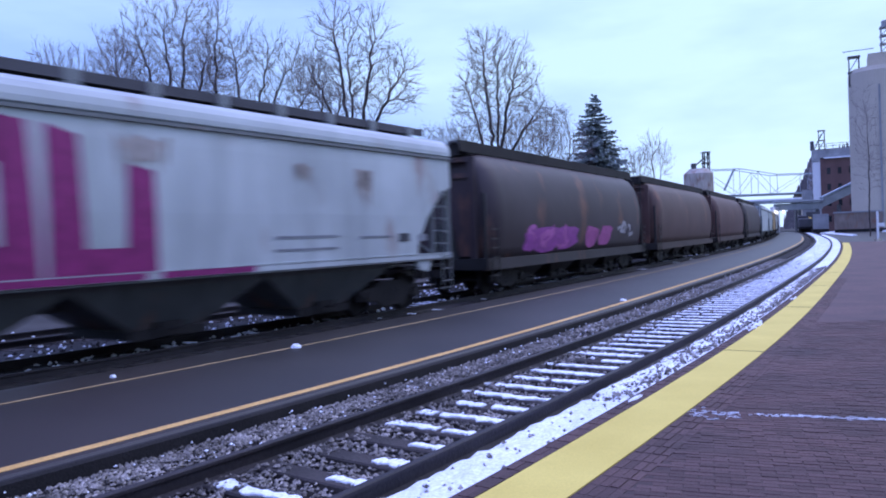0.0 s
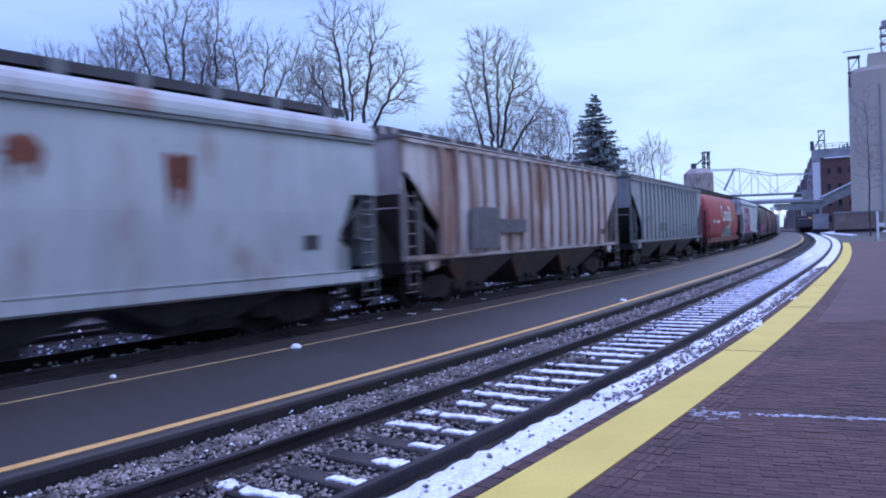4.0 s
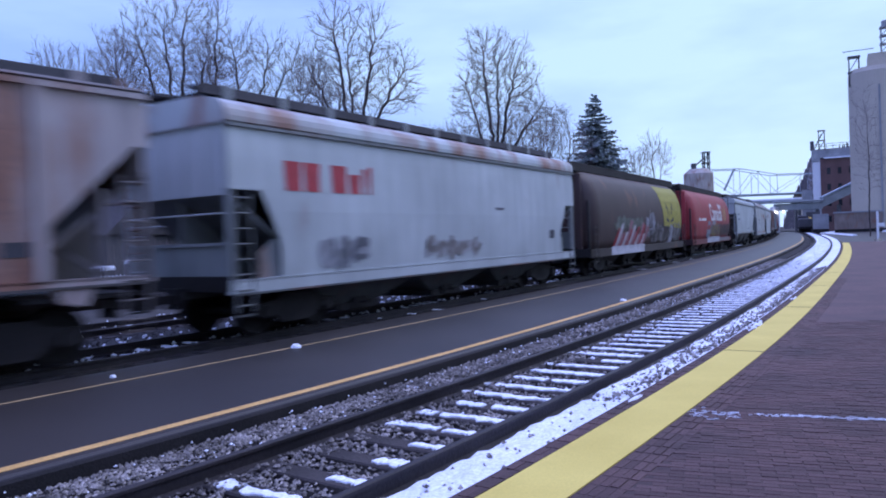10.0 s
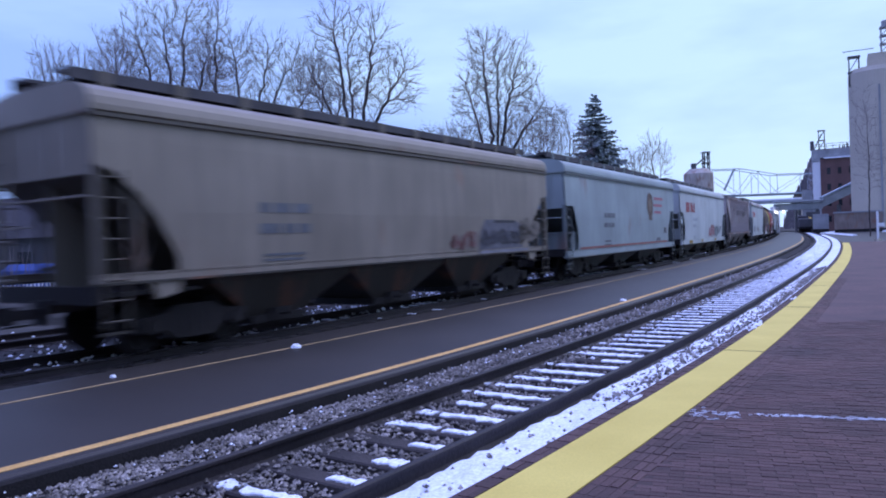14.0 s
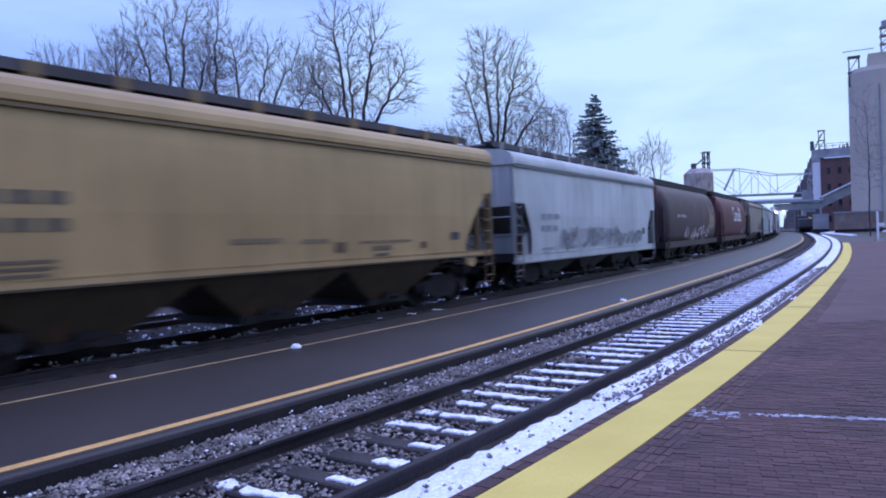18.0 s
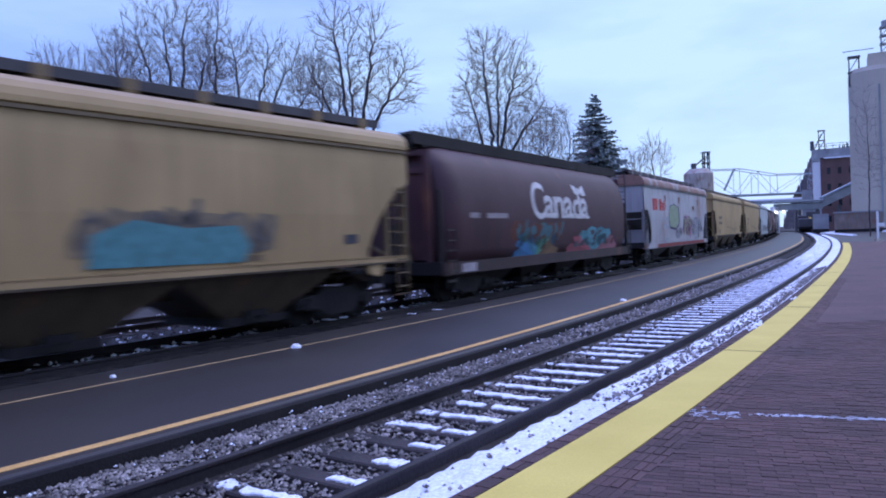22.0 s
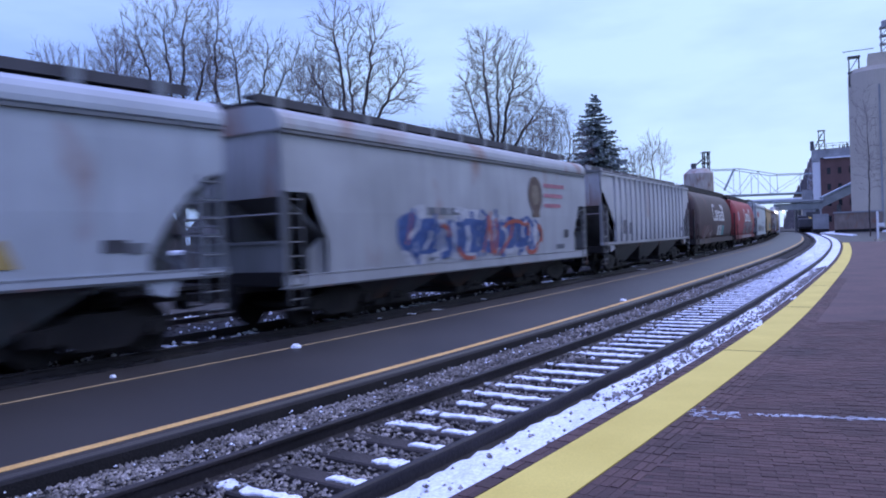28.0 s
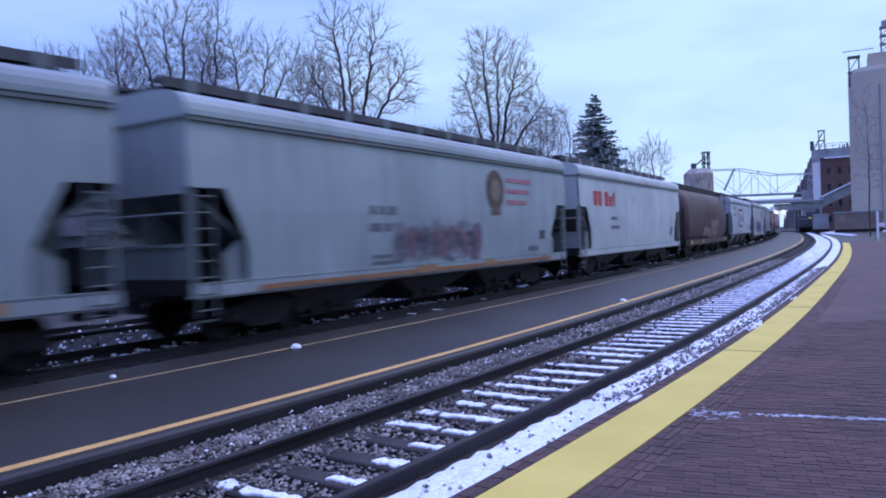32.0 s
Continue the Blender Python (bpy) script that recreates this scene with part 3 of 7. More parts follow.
def ladder_geo(x0, x1, y, z0, z1, n):
    g = Geo()
    for x in (x0, x1):
        g.box(x - 0.016, x + 0.016, y - 0.014, y + 0.014, z0, z1)
    for i in range(n):
        z = z0 + 0.12 + (z1 - z0 - 0.24) * i / (n - 1)
        g.tube((x0, y, z), (x1, y, z), 0.016, 0.016, 6)
    return g


def end_ladder_geo(x, y0, y1, z0, z1, n):
    g = Geo()
    for y in (y0, y1):
        g.box(x - 0.02, x + 0.02, y - 0.022, y + 0.022, z0, z1)
    for i in range(n):
        z = z0 + 0.12 + (z1 - z0 - 0.24) * i / (n - 1)
        g.tube((x, y0, z), (x, y1, z), 0.016, 0.016, 6)
    return g


def bay_geo(width_top, top):
    w, mid = width_top, top - 0.25
    return Geo().loft([[(-w, -1.36, top), (w, -1.36, top), (w, 1.36, top), (-w, 1.36, top)],
                       [(-w * 0.99, -1.3, mid), (w * 0.99, -1.3, mid), (w * 0.99, 1.3, mid), (-w * 0.99, 1.3, mid)],
                       [(-0.75, -0.9, 0.36), (0.75, -0.9, 0.36), (0.75, 0.9, 0.36), (-0.75, 0.9, 0.36)]])


def gate_geo():
    return Geo().box(-0.85, 0.85, -1.0, 1.0, 0.22, 0.38).tube((0, -1.25, 0.37), (0, 1.25, 0.37), 0.03, 0.03, 6).box(-0.3, 0.3, -1.05, -0.9, 0.25, 0.5)


def running_gear(car, dark):
    for sg in (-1, 1):
        truck = solid("truck", shared("bolster", lambda: Geo().box(-0.2, 0.2, -1.05, 1.05, 0.45, 0.78).box(-0.32, 0.32, -0.3, 0.3, 0.78, 1.02), True), M_CAST, car, "dark cast steel truck")
        truck.location = (sg * TRUCK, 0, 0)
        for side in (-1, 1):
            solid("side_frame", shared(f"side_frame:{side}", lambda side=side: truck_side(side), True), M_CAST, truck)
        for x in (-0.89, 0.89):
            w = solid("wheelset", shared("wheelset", wheelset, True), M_CAST, truck, "steel wheels on their axle")
            w.location = (x, 0, 0.457)
            WHEELS.append((car, w, x))
        c = solid("coupler", shared("coupler", lambda: Geo().box(0.0, 0.55, -0.07, 0.07, 0.72, 0.88).box(0.48, 0.76, -0.16, 0.13, 0.66, 0.94).box(0.0, 0.1, -0.25, 0.25, 0.6, 1.0), True), M_CAST, car)
        c.matrix_local = Matrix.Translation((sg * 8.18, 0, 0)) @ Matrix.Rotation(0 if sg > 0 else math.pi, 4, "Z")
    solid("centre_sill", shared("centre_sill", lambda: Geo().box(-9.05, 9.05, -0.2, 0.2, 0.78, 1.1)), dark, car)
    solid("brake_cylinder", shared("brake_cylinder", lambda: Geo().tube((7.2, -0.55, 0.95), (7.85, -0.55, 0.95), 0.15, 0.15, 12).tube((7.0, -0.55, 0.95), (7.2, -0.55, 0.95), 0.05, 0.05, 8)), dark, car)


def roof_walk(car, mat, x_end, z0, bracket_mat, n=11, fascia=False):
    for sg in (-1, 1):
        y0, y1 = sorted((sg * 0.46, sg * 0.80))
        solid("running_board", shared(f"running_board:{sg}:{x_end}:{z0}", lambda: Geo().box(-x_end, x_end, y0, y1, z0 + 0.19, z0 + 0.25).box(-x_end, x_end, sg * 0.81 - 0.015, sg * 0.81 + 0.015, z0 + 0.08, z0 + 0.26)), mat, car,
              "dark steel grating walkway")
        if fascia:
            solid("walk_fascia", shared(f"walk_fascia:{sg}", lambda: Geo().box(-x_end, x_end, sg * 0.845 - 0.015, sg * 0.845 + 0.015, z0 - 0.06, z0 + 0.27)), M_CAST, car)
    # coaming in near-black, with the shadow beneath the walkway put into its colour
    solid("hatch_coaming", shared(f"hatch_coaming:{x_end}:{z0}", lambda: Geo().box(-x_end + 0.3, x_end - 0.3, -0.66, 0.66, z0 - 0.14, z0 + 0.18)), M_CAST, car)
    step = 2 * (x_end - 0.7) / (n - 1)
    for i in range(n):
        b = solid("bracket", shared(f"bracket:{z0}", lambda: Geo().box(-0.1, 0.1, -0.86, 0.86, z0 - 0.12, z0 + 0.262)), bracket_mat, car)
        b.location.x = XS * (-(x_end - 0.7) + i * step)
    for i in range(n - 1):
        h = solid("hatch_cover", shared(f"hatch_cover:{z0}", lambda: Geo().tub(-0.72, 0.72, -0.42, 0.42, z0 - 0.1, z0 + 0.24, 0.08)), mat, car)
        h.location.x = XS * (-(x_end - 0.7) + (i + 0.5) * step)


def hopper_car(rgb, rust, grime, seed, ribs=0, roof_rust=0.0, make="round", bays=0.17):
    make = "ribbed" if ribs else make
    foot, sill, eave, head, cut = (MAKES[make][k] for k in ("foot", "sill", "eave", "head", "cut"))
    # dark: body colour cut to a sixth, undercar shade and dirt painted in
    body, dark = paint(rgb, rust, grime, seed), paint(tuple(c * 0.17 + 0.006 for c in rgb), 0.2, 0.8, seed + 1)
    # body colour at a third: recess and eave shade painted in; also ribbed roofs
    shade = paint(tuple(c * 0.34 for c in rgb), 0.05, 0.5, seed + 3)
    # body at 0.6: half shade of the recessed end plates painted in, plus grime
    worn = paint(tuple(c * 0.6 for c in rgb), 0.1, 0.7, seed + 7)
    roof = paint(rgb, max(rust, roof_rust), grime * 0.6, seed + 2)
    car = new("hopper_car")
    car.empty_display_size = 0.5
    SILLS[car.name] = (foot, sill)
    for sg in (-1, 1):
        solid("side_sheet", shared(f"side_sheet:{make}:{sg}", lambda: side_sheet(sg, eave, cut, sill - 0.01)), body, car)
        solid("side_sill", shared(f"side_sill:{make}:{sg}", lambda: Geo().box(-HALF, HALF, sg * 1.5 - 0.06, sg * 1.5 + 0.06, foot + 0.012, sill).box(-HALF, HALF, sg * 1.5 - 0.06, sg * 1.5 + 0.09, sill - 0.045, sill + 0.004)), body, car)
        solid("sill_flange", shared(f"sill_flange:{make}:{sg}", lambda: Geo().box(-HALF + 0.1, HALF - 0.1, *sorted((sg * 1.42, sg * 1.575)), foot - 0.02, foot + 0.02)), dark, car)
        # on smooth cars this strip is dark: the overhang's shade line painted on
        z_rail = eave - (0.13 if ribs else 0.09)
        solid("top_rail", shared(f"top_rail:{make}:{sg}", lambda: Geo().box(-HALF, HALF, sg * 1.57 - 0.03, sg * 1.57 + 0.03, z_rail + (0.0 if ribs else 0.02), z_rail + 0.08)), body if ribs else shade, car)
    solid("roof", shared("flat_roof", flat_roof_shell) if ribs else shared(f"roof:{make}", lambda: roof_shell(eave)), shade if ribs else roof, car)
    ridge = 4.39 if ribs else eave + 0.5
    for sg in (-1, 1):
        x = sg * (HALF - 0.06)
        a, b = sorted((x, x - sg * 0.05))
        solid("end_panel", shared(f"end_panel:{make}:{sg}", lambda: Geo().box(a, b, -1.50, 1.50, head, eave).prism([(-1.5, eave), (1.5, eave), (1.45, eave + 0.3), (1.0, ridge), (-1.0, ridge), (-1.45, eave + 0.3)] if not ribs else [(-1.5, eave), (1.5, eave), (0.85, ridge - 0.03), (-0.85, ridge - 0.03)], 0, a, b)), body, car)
        for y in (-0.95, -0.32, 0.32, 0.95):
            rib = solid("end_rib", shared(f"end_rib:{make}:{sg}", lambda: Geo().box(a - 0.03, b + 0.03, -0.04, 0.04, head, eave + 0.3)), body, car)
            rib.location.y = y
        solid("end_beam", shared(f"hopper_end_beam:{make}:{sg}", lambda: Geo().box(a - 0.02, b + 0.02, -1.5, 1.5, head - 0.06, head + 0.01)), body, car)
        # the end opening's shade is put into the sheet's colour
        solid("slope_sheet", shared(f"slope_sheet:{make}:{sg}", lambda: Geo().prism([(sg * 8.98, head - 0.04), (sg * 8.9, head - 0.04), (sg * 6.3, 1.15), (sg * 6.4, 1.10)], 1, -1.42, 1.42)), shade, car, "sloping end sheet, recess shade painted in")
        # web added to close the view through, dimmed like the recess shade
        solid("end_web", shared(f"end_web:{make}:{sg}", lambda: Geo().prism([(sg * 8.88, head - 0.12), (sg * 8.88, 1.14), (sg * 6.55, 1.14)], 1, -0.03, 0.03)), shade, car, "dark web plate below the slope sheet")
        # near-black deck colour stands for the deep shade of the opening
        solid("end_deck", shared(f"end_deck:{sg}", lambda: Geo().box(*sorted((sg * 6.9, sg * HALF)), -1.46, 1.46, 1.04, 1.11).box(*sorted((sg * 8.9, sg * 9.06)), -1.5, 1.5, 0.94, 1.22)), M_CAST, car)
        for side in (-1, 1):
            y = side * 1.47
            solid("corner_post", shared(f"corner_post:{make}:{sg}:{side}", lambda: Geo().box(*sorted((sg * 8.92, sg * 9.03)), y - 0.05, y + 0.05, foot, head + 0.06)), worn, car)
            if make == "knee":
                solid("gusset", shared(f"gusset:{sg}:{side}", lambda: Geo().prism([(sg * 8.15, sill), (sg * 7.58, sill), (sg * 7.58, 1.88), (sg * 7.75, 1.88), (sg * 8.15, 1.62)], 1, *sorted((side * 1.38, side * 1.42)))), worn, car, "recessed plate over the sill")
            else:
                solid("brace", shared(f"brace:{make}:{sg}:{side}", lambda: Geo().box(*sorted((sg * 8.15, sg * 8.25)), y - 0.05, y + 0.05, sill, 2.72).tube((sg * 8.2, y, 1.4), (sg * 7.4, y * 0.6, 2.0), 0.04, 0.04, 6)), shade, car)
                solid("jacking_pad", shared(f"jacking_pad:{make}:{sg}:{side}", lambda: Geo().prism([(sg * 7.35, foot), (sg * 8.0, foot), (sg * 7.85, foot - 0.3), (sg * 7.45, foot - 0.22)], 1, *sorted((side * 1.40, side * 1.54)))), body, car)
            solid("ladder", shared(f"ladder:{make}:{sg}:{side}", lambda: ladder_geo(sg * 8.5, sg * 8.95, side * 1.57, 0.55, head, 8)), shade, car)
            solid("stirrup_step", shared(f"stirrup:{sg}:{side}", lambda: Geo().box(*sorted((sg * 8.45, sg * 9.0)), side * 1.5 - 0.03, side * 1.5 + 0.03, 0.46, 0.50)), dark, car)
        solid("end_ladder", shared(f"end_ladder:{make}:{sg}", lambda: end_ladder_geo(sg * 9.06, sg * -1.35, sg * -0.9, 1.2, eave + 0.2, 9)), body, car)
        if make == "knee":
            solid("end_apron", shared(f"end_apron:{sg}", lambda: Geo().box(*sorted((sg * 8.9, sg * 8.98)), -1.42, 1.42, 1.12, 1.80).box(*sorted((sg * 8.86, sg * 9.02)), -1.42, 1.42, 1.78, 1.84)), worn, car, "plate across the car's end")
        solid("grab_iron", shared(f"grab_iron:{make}:{sg}", lambda: Geo().tube((sg * 9.05, 0.3, 2.2), (sg * 9.05, 1.3, 2.2), 0.018, 0.018, 6).tube((sg * 9.05, -1.4, head - 0.4), (sg * 9.05, 1.4, head - 0.4), 0.018, 0.018, 6)), body, car)
    # bays carry the undercar shade in their dimmed body colour
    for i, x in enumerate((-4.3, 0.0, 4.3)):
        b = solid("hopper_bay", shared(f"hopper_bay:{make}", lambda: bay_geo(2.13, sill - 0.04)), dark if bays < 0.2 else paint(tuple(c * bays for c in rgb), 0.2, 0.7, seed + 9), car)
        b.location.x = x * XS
        o = solid("outlet_gate", shared("outlet_gate", gate_geo), M_CAST, car)
        o.location.x = x * XS
    laid("placard", car, [bar(6.55, 7.0, 1.75, 2.02)], (0.06, 0.06, 0.07), "hopper", 0.016, "dark placard holder")
    if ribs:
        for sg in (-1, 1):
            for i in range(ribs):
                x = -HALF + 1.9 + (2 * HALF - 3.8) * i / (ribs - 1)
                r = solid("side_post", shared(f"side_post:{sg}", lambda: Geo().prism([(-0.07, sill), (0.07, sill), (0.07, eave - 0.06), (-0.07, eave - 0.06)], 1, *sorted((sg * 1.50, sg * 1.625)))), body, car)
                r.location.x = x * XS
    roof_walk(car, M_WALK, HALF - 0.1, ridge + (-0.01 if ribs else 0.05), paint(tuple(c * (0.8 if ribs else 0.5) for c in rgb), 0.1, 0.3, seed + 4))
    running_gear(car, dark)
    solid("brake_wheel", shared("brake_wheel", lambda: Geo().tube((9.08, 0.75, 3.2), (9.16, 0.75, 3.2), 0.27, 0.27, 14).tube((8.95, 0.75, 3.2), (9.08, 0.75, 3.2), 0.04, 0.04, 8)), M_CAST, car)
    return car


def tube_car(rgb, rust, grime, seed):
    # dark: a tenth of the body colour, so underside shade is painted in
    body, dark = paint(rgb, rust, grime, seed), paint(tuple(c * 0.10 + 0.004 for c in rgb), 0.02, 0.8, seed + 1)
    # end faces painted brighter for the sky light they catch, and rustier
    lit_ends = paint(tuple(c * 1.2 + 0.004 for c in rgb), 0.26, 0.5, seed + 6)
    car = new("cylindrical_hopper_car")
    car.empty_display_size = 0.5
    solid("tank_body", shared("tank_body", tube_shell), body, car, smooth=True)
    for sg in (-1, 1):
        solid("side_sill", shared(f"tube_sill:{sg}", lambda: Geo().box(-HALF, HALF, sg * 1.44 - 0.06, sg * 1.44 + 0.06, 0.78, 1.12)), paint(tuple(c * 0.5 + 0.004 for c in rgb), 0.12, 0.8, seed + 5), car)
        a, b = sorted((sg * 8.86, sg * 8.95))
        solid("end_panel", shared(f"tube_end_panel:{sg}", lambda: Geo().box(*sorted((sg * 8.80, sg * 8.87)), -1.0, 1.0, 1.2, 3.62)), lit_ends, car, "end plate of the car")
        for side in (-1, 1):
            solid("end_post", shared(f"end_post:{sg}:{side}", lambda: Geo().box(a, b, side * 1.0 - 0.1, side * 1.0 + 0.1, 1.0, 4.16)), lit_ends, car, "end post")
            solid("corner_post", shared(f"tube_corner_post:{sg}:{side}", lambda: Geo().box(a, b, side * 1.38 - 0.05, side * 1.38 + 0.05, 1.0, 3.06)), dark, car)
        for z in (3.55, 4.03):
            beam = solid("end_beam", shared(f"end_beam:{sg}", lambda: Geo().box(a, b, -0.9, 0.9, 0, 0.15)), lit_ends, car)
            beam.location.z = z
        solid("end_gusset", shared(f"end_gusset:{sg}", lambda: Geo().prism([(-0.5, 1.14), (0.5, 1.14), (0.22, 2.2), (-0.22, 2.2)], 0, a + 0.01, b + 0.01)), dark, car)
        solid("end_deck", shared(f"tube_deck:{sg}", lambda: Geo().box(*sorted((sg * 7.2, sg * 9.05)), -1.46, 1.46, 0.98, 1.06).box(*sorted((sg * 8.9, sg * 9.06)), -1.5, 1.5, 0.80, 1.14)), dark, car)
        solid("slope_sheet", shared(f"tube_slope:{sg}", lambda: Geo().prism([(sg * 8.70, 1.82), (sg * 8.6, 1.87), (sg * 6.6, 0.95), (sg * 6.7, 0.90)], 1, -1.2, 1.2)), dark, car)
        for side in (-1, 1):
            solid("ladder", shared(f"tube_ladder:{sg}:{side}", lambda: ladder_geo(sg * 8.45, sg * 8.92, side * 1.60, 0.5, 2.1, 6)), dark, car)
        solid("end_ladder", shared(f"tube_end_ladder:{sg}", lambda: end_ladder_geo(sg * 8.95, sg * -1.4, sg * -0.98, 1.05, 4.4, 10)), dark, car)
    for x in (-4.9, -1.65, 1.65, 4.9):
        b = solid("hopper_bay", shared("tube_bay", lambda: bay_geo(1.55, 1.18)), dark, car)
        b.location.x = x * XS
        o = solid("outlet_gate", shared("outlet_gate", gate_geo), M_CAST, car)
        o.location.x = x * XS
    roof_walk(car, M_WALK, 9.35, 4.38, M_CAST, 12, True)
    solid("roof_trough", shared("roof_trough", lambda: Geo().box(-8.7, 8.7, -0.78, 0.78, 4.28, 4.43)), M_CAST, car)
    running_gear(car, dark)
    return car


# ---- markings on the cars: flat shapes laid on the camera side ----
def laid(name, car, polys, rgb, kind, out=0.012, label=""):
    """Polygons in (x, z) of the side wall, bent to its curve. x grows towards the front."""
    if name in ("sill_tag", "wheat_ear", "flag_mark", "name_bar") and len(polys) > 1:
        return [laid(name, car, [p], rgb, kind, out, label) for p in polys]
    half = tube_y if kind == "tube" else hopper_y
    low, high = SILLS.get(car.name, (0.78, 1.12))
    drawn = ([1.02, 1.26, 2.0, 4.5], [low, high, 1.91, 4.30]) if kind == "tube" else ([1.08, 1.29, 2.0, 4.4], [low, high, 1.91, 4.20])
    polys = [[(x, float(np.interp(z, *drawn))) for x, z in poly] for poly in polys]
    g = Geo()
    for poly in polys:
        poly = [(x * XS, z) for x, z in poly]
        lo, hi = min(p[1] for p in poly), max(p[1] for p in poly)
        if len(poly) == 4 and hi - lo > 0.25:
            (xa, za), (xb, zb), (xc, zc), (xd, zd) = poly
            n = max(2, int((hi - lo) / 0.12))
            L = [(xa + (xd - xa) * i / n, za + (zd - za) * i / n) for i in range(n + 1)]
            R = [(xb + (xc - xb) * i / n, zb + (zc - zb) * i / n) for i in range(n + 1)]
            k = len(g.v)
            for (x0, z0), (x1, z1) in zip(L, R):
                g.v += [(x0, -half(z0) - out, z0), (x1, -half(z1) - out, z1)]
            g.f += [(k + 2 * i, k + 2 * i + 1, k + 2 * i + 3, k + 2 * i + 2) for i in range(n)]
        else:
            k = len(g.v)
            g.v += [(x, -half(z) - out, z) for x, z in poly]
            g.f.append(tuple(range(k, k + len(poly))))
    ob = solid(name, g, ink(rgb), car, label)
    return tagged(ob, kind="stuff") if name == "data_lettering" else ob


INKS = {}


def ink(rgb):
    if rgb not in INKS:
        INKS[rgb] = flat_paint("marking_paint", rgb, 0.6, 0.3)
    return INKS[rgb]


def bar(x0, x1, z0, z1):
    return [(x0, z0), (x1, z0), (x1, z1), (x0, z1)]


def data_bars(car, kind, x, z, rgb, seed):
    """Small unreadable lettering as bars."""
    r = random.Random(seed)
    polys = []
    for row in range(2):
        xx = x
        for _ in range(3):
            w = r.uniform(0.25, 0.6)
            polys.append(bar(xx, xx + w, z - row * 0.42, z - row * 0.42 + 0.2))
            xx += w + 0.12
    for row in range(3):
        polys.append(bar(x + 0.1, x + 1.2 + r.uniform(-0.3, 0.3), z - 1.0 - row * 0.14, z - 0.93 - row * 0.14))
    polys.append(bar(x + 9.2, x + 10.0, z - 1.1, z - 0.95))
    polys.append(bar(x + 9.3, x + 9.9, z - 1.3, z - 1.2))
    laid("data_lettering", car, polys, rgb, kind)


def red_name(car, x, z, rgb=(0.42, 0.05, 0.06), h=0.62):
    """A railway name as plain red blocks of its letters' size."""
    x -= 2.1
    for w, hh in ((0.54, 1.0), (0.52, 1.0), (-0.3, 0), (0.56, 1.0), (0.42, 0.72), (0.16, 0.95), (0.16, 1.05)):
        if w > 0:
            laid("name_block", car, [[(x + 0.04, z), (x + w - 0.04, z), (x + w, z + h * hh), (x, z + h * hh)]], rgb, "hopper", label="red block mark")
            x += w + 0.09
        else:
            x -= w


def shield(car, x, z):
    pts = [(x + 0.62 * math.cos(t), z + 0.64 * math.sin(t)) for t in (2 * math.pi * i / 18 for i in range(18))]
    laid("emblem", car, [pts], (0.10, 0.065, 0.05), "hopper", label="round brown emblem")
    laid("emblem_base", car, [[(x - 0.34, z - 0.78), (x + 0.34, z - 0.78), (x + 0.28, z - 0.52), (x - 0.28, z - 0.52)]], (0.12, 0.08, 0.06), "hopper", 0.014)
    inner = [(x + 0.34 * math.cos(t), z + 0.36 * math.sin(t)) for t in (2 * math.pi * i / 14 for i in range(14))]
    laid("emblem_centre", car, [inner], (0.19, 0.15, 0.11), "hopper", 0.018)
    for k in (0.36, 0.0, -0.36):
        laid("name_bar", car, [bar(x + 0.78, x + 2.55 + k * 0.6, z + k - 0.07, z + k + 0.07)], (0.38, 0.15, 0.18), "hopper", label="faded red bar")


def letter(ch):
    """The outline of one letter as a mesh, with its foot serifs, scaled to a unit of height."""
    cu = bpy.data.curves.new("word", "FONT")
    cu.body, cu.size, cu.offset = ch, 1.0, 0.012 if ch == "C" else 0.02
    tmp = bpy.data.objects.new("word", cu)
    scene.collection.objects.link(tmp)
    bpy.context.view_layer.update()
    me = bpy.data.meshes.new_from_object(tmp.evaluated_get(bpy.context.evaluated_depsgraph_get()))
    bpy.data.objects.remove(tmp)
    bm = bmesh.new()
    bm.from_mesh(me)
    bpy.data.meshes.remove(me)
    bmesh.ops.subdivide_edges(bm, edges=[e for e in bm.edges if e.calc_length() > 0.2], cuts=3, use_grid_fill=True)
    bmesh.ops.triangulate(bm, faces=bm.faces)
    xs, ys = [v.co.x for v in bm.verts], [v.co.y for v in bm.verts]
    lo, hi, b0, b1 = min(xs), max(xs), min(ys), max(ys)
    out = [((v.co.x - lo) / (hi - lo), (v.co.y - b0) / (b1 - b0)) for v in bm.verts], [tuple(v.index for v in f.verts) for f in bm.faces]
    bm.free()
    return out


LETTERS = {ch: letter(ch) for ch in "Cand"}


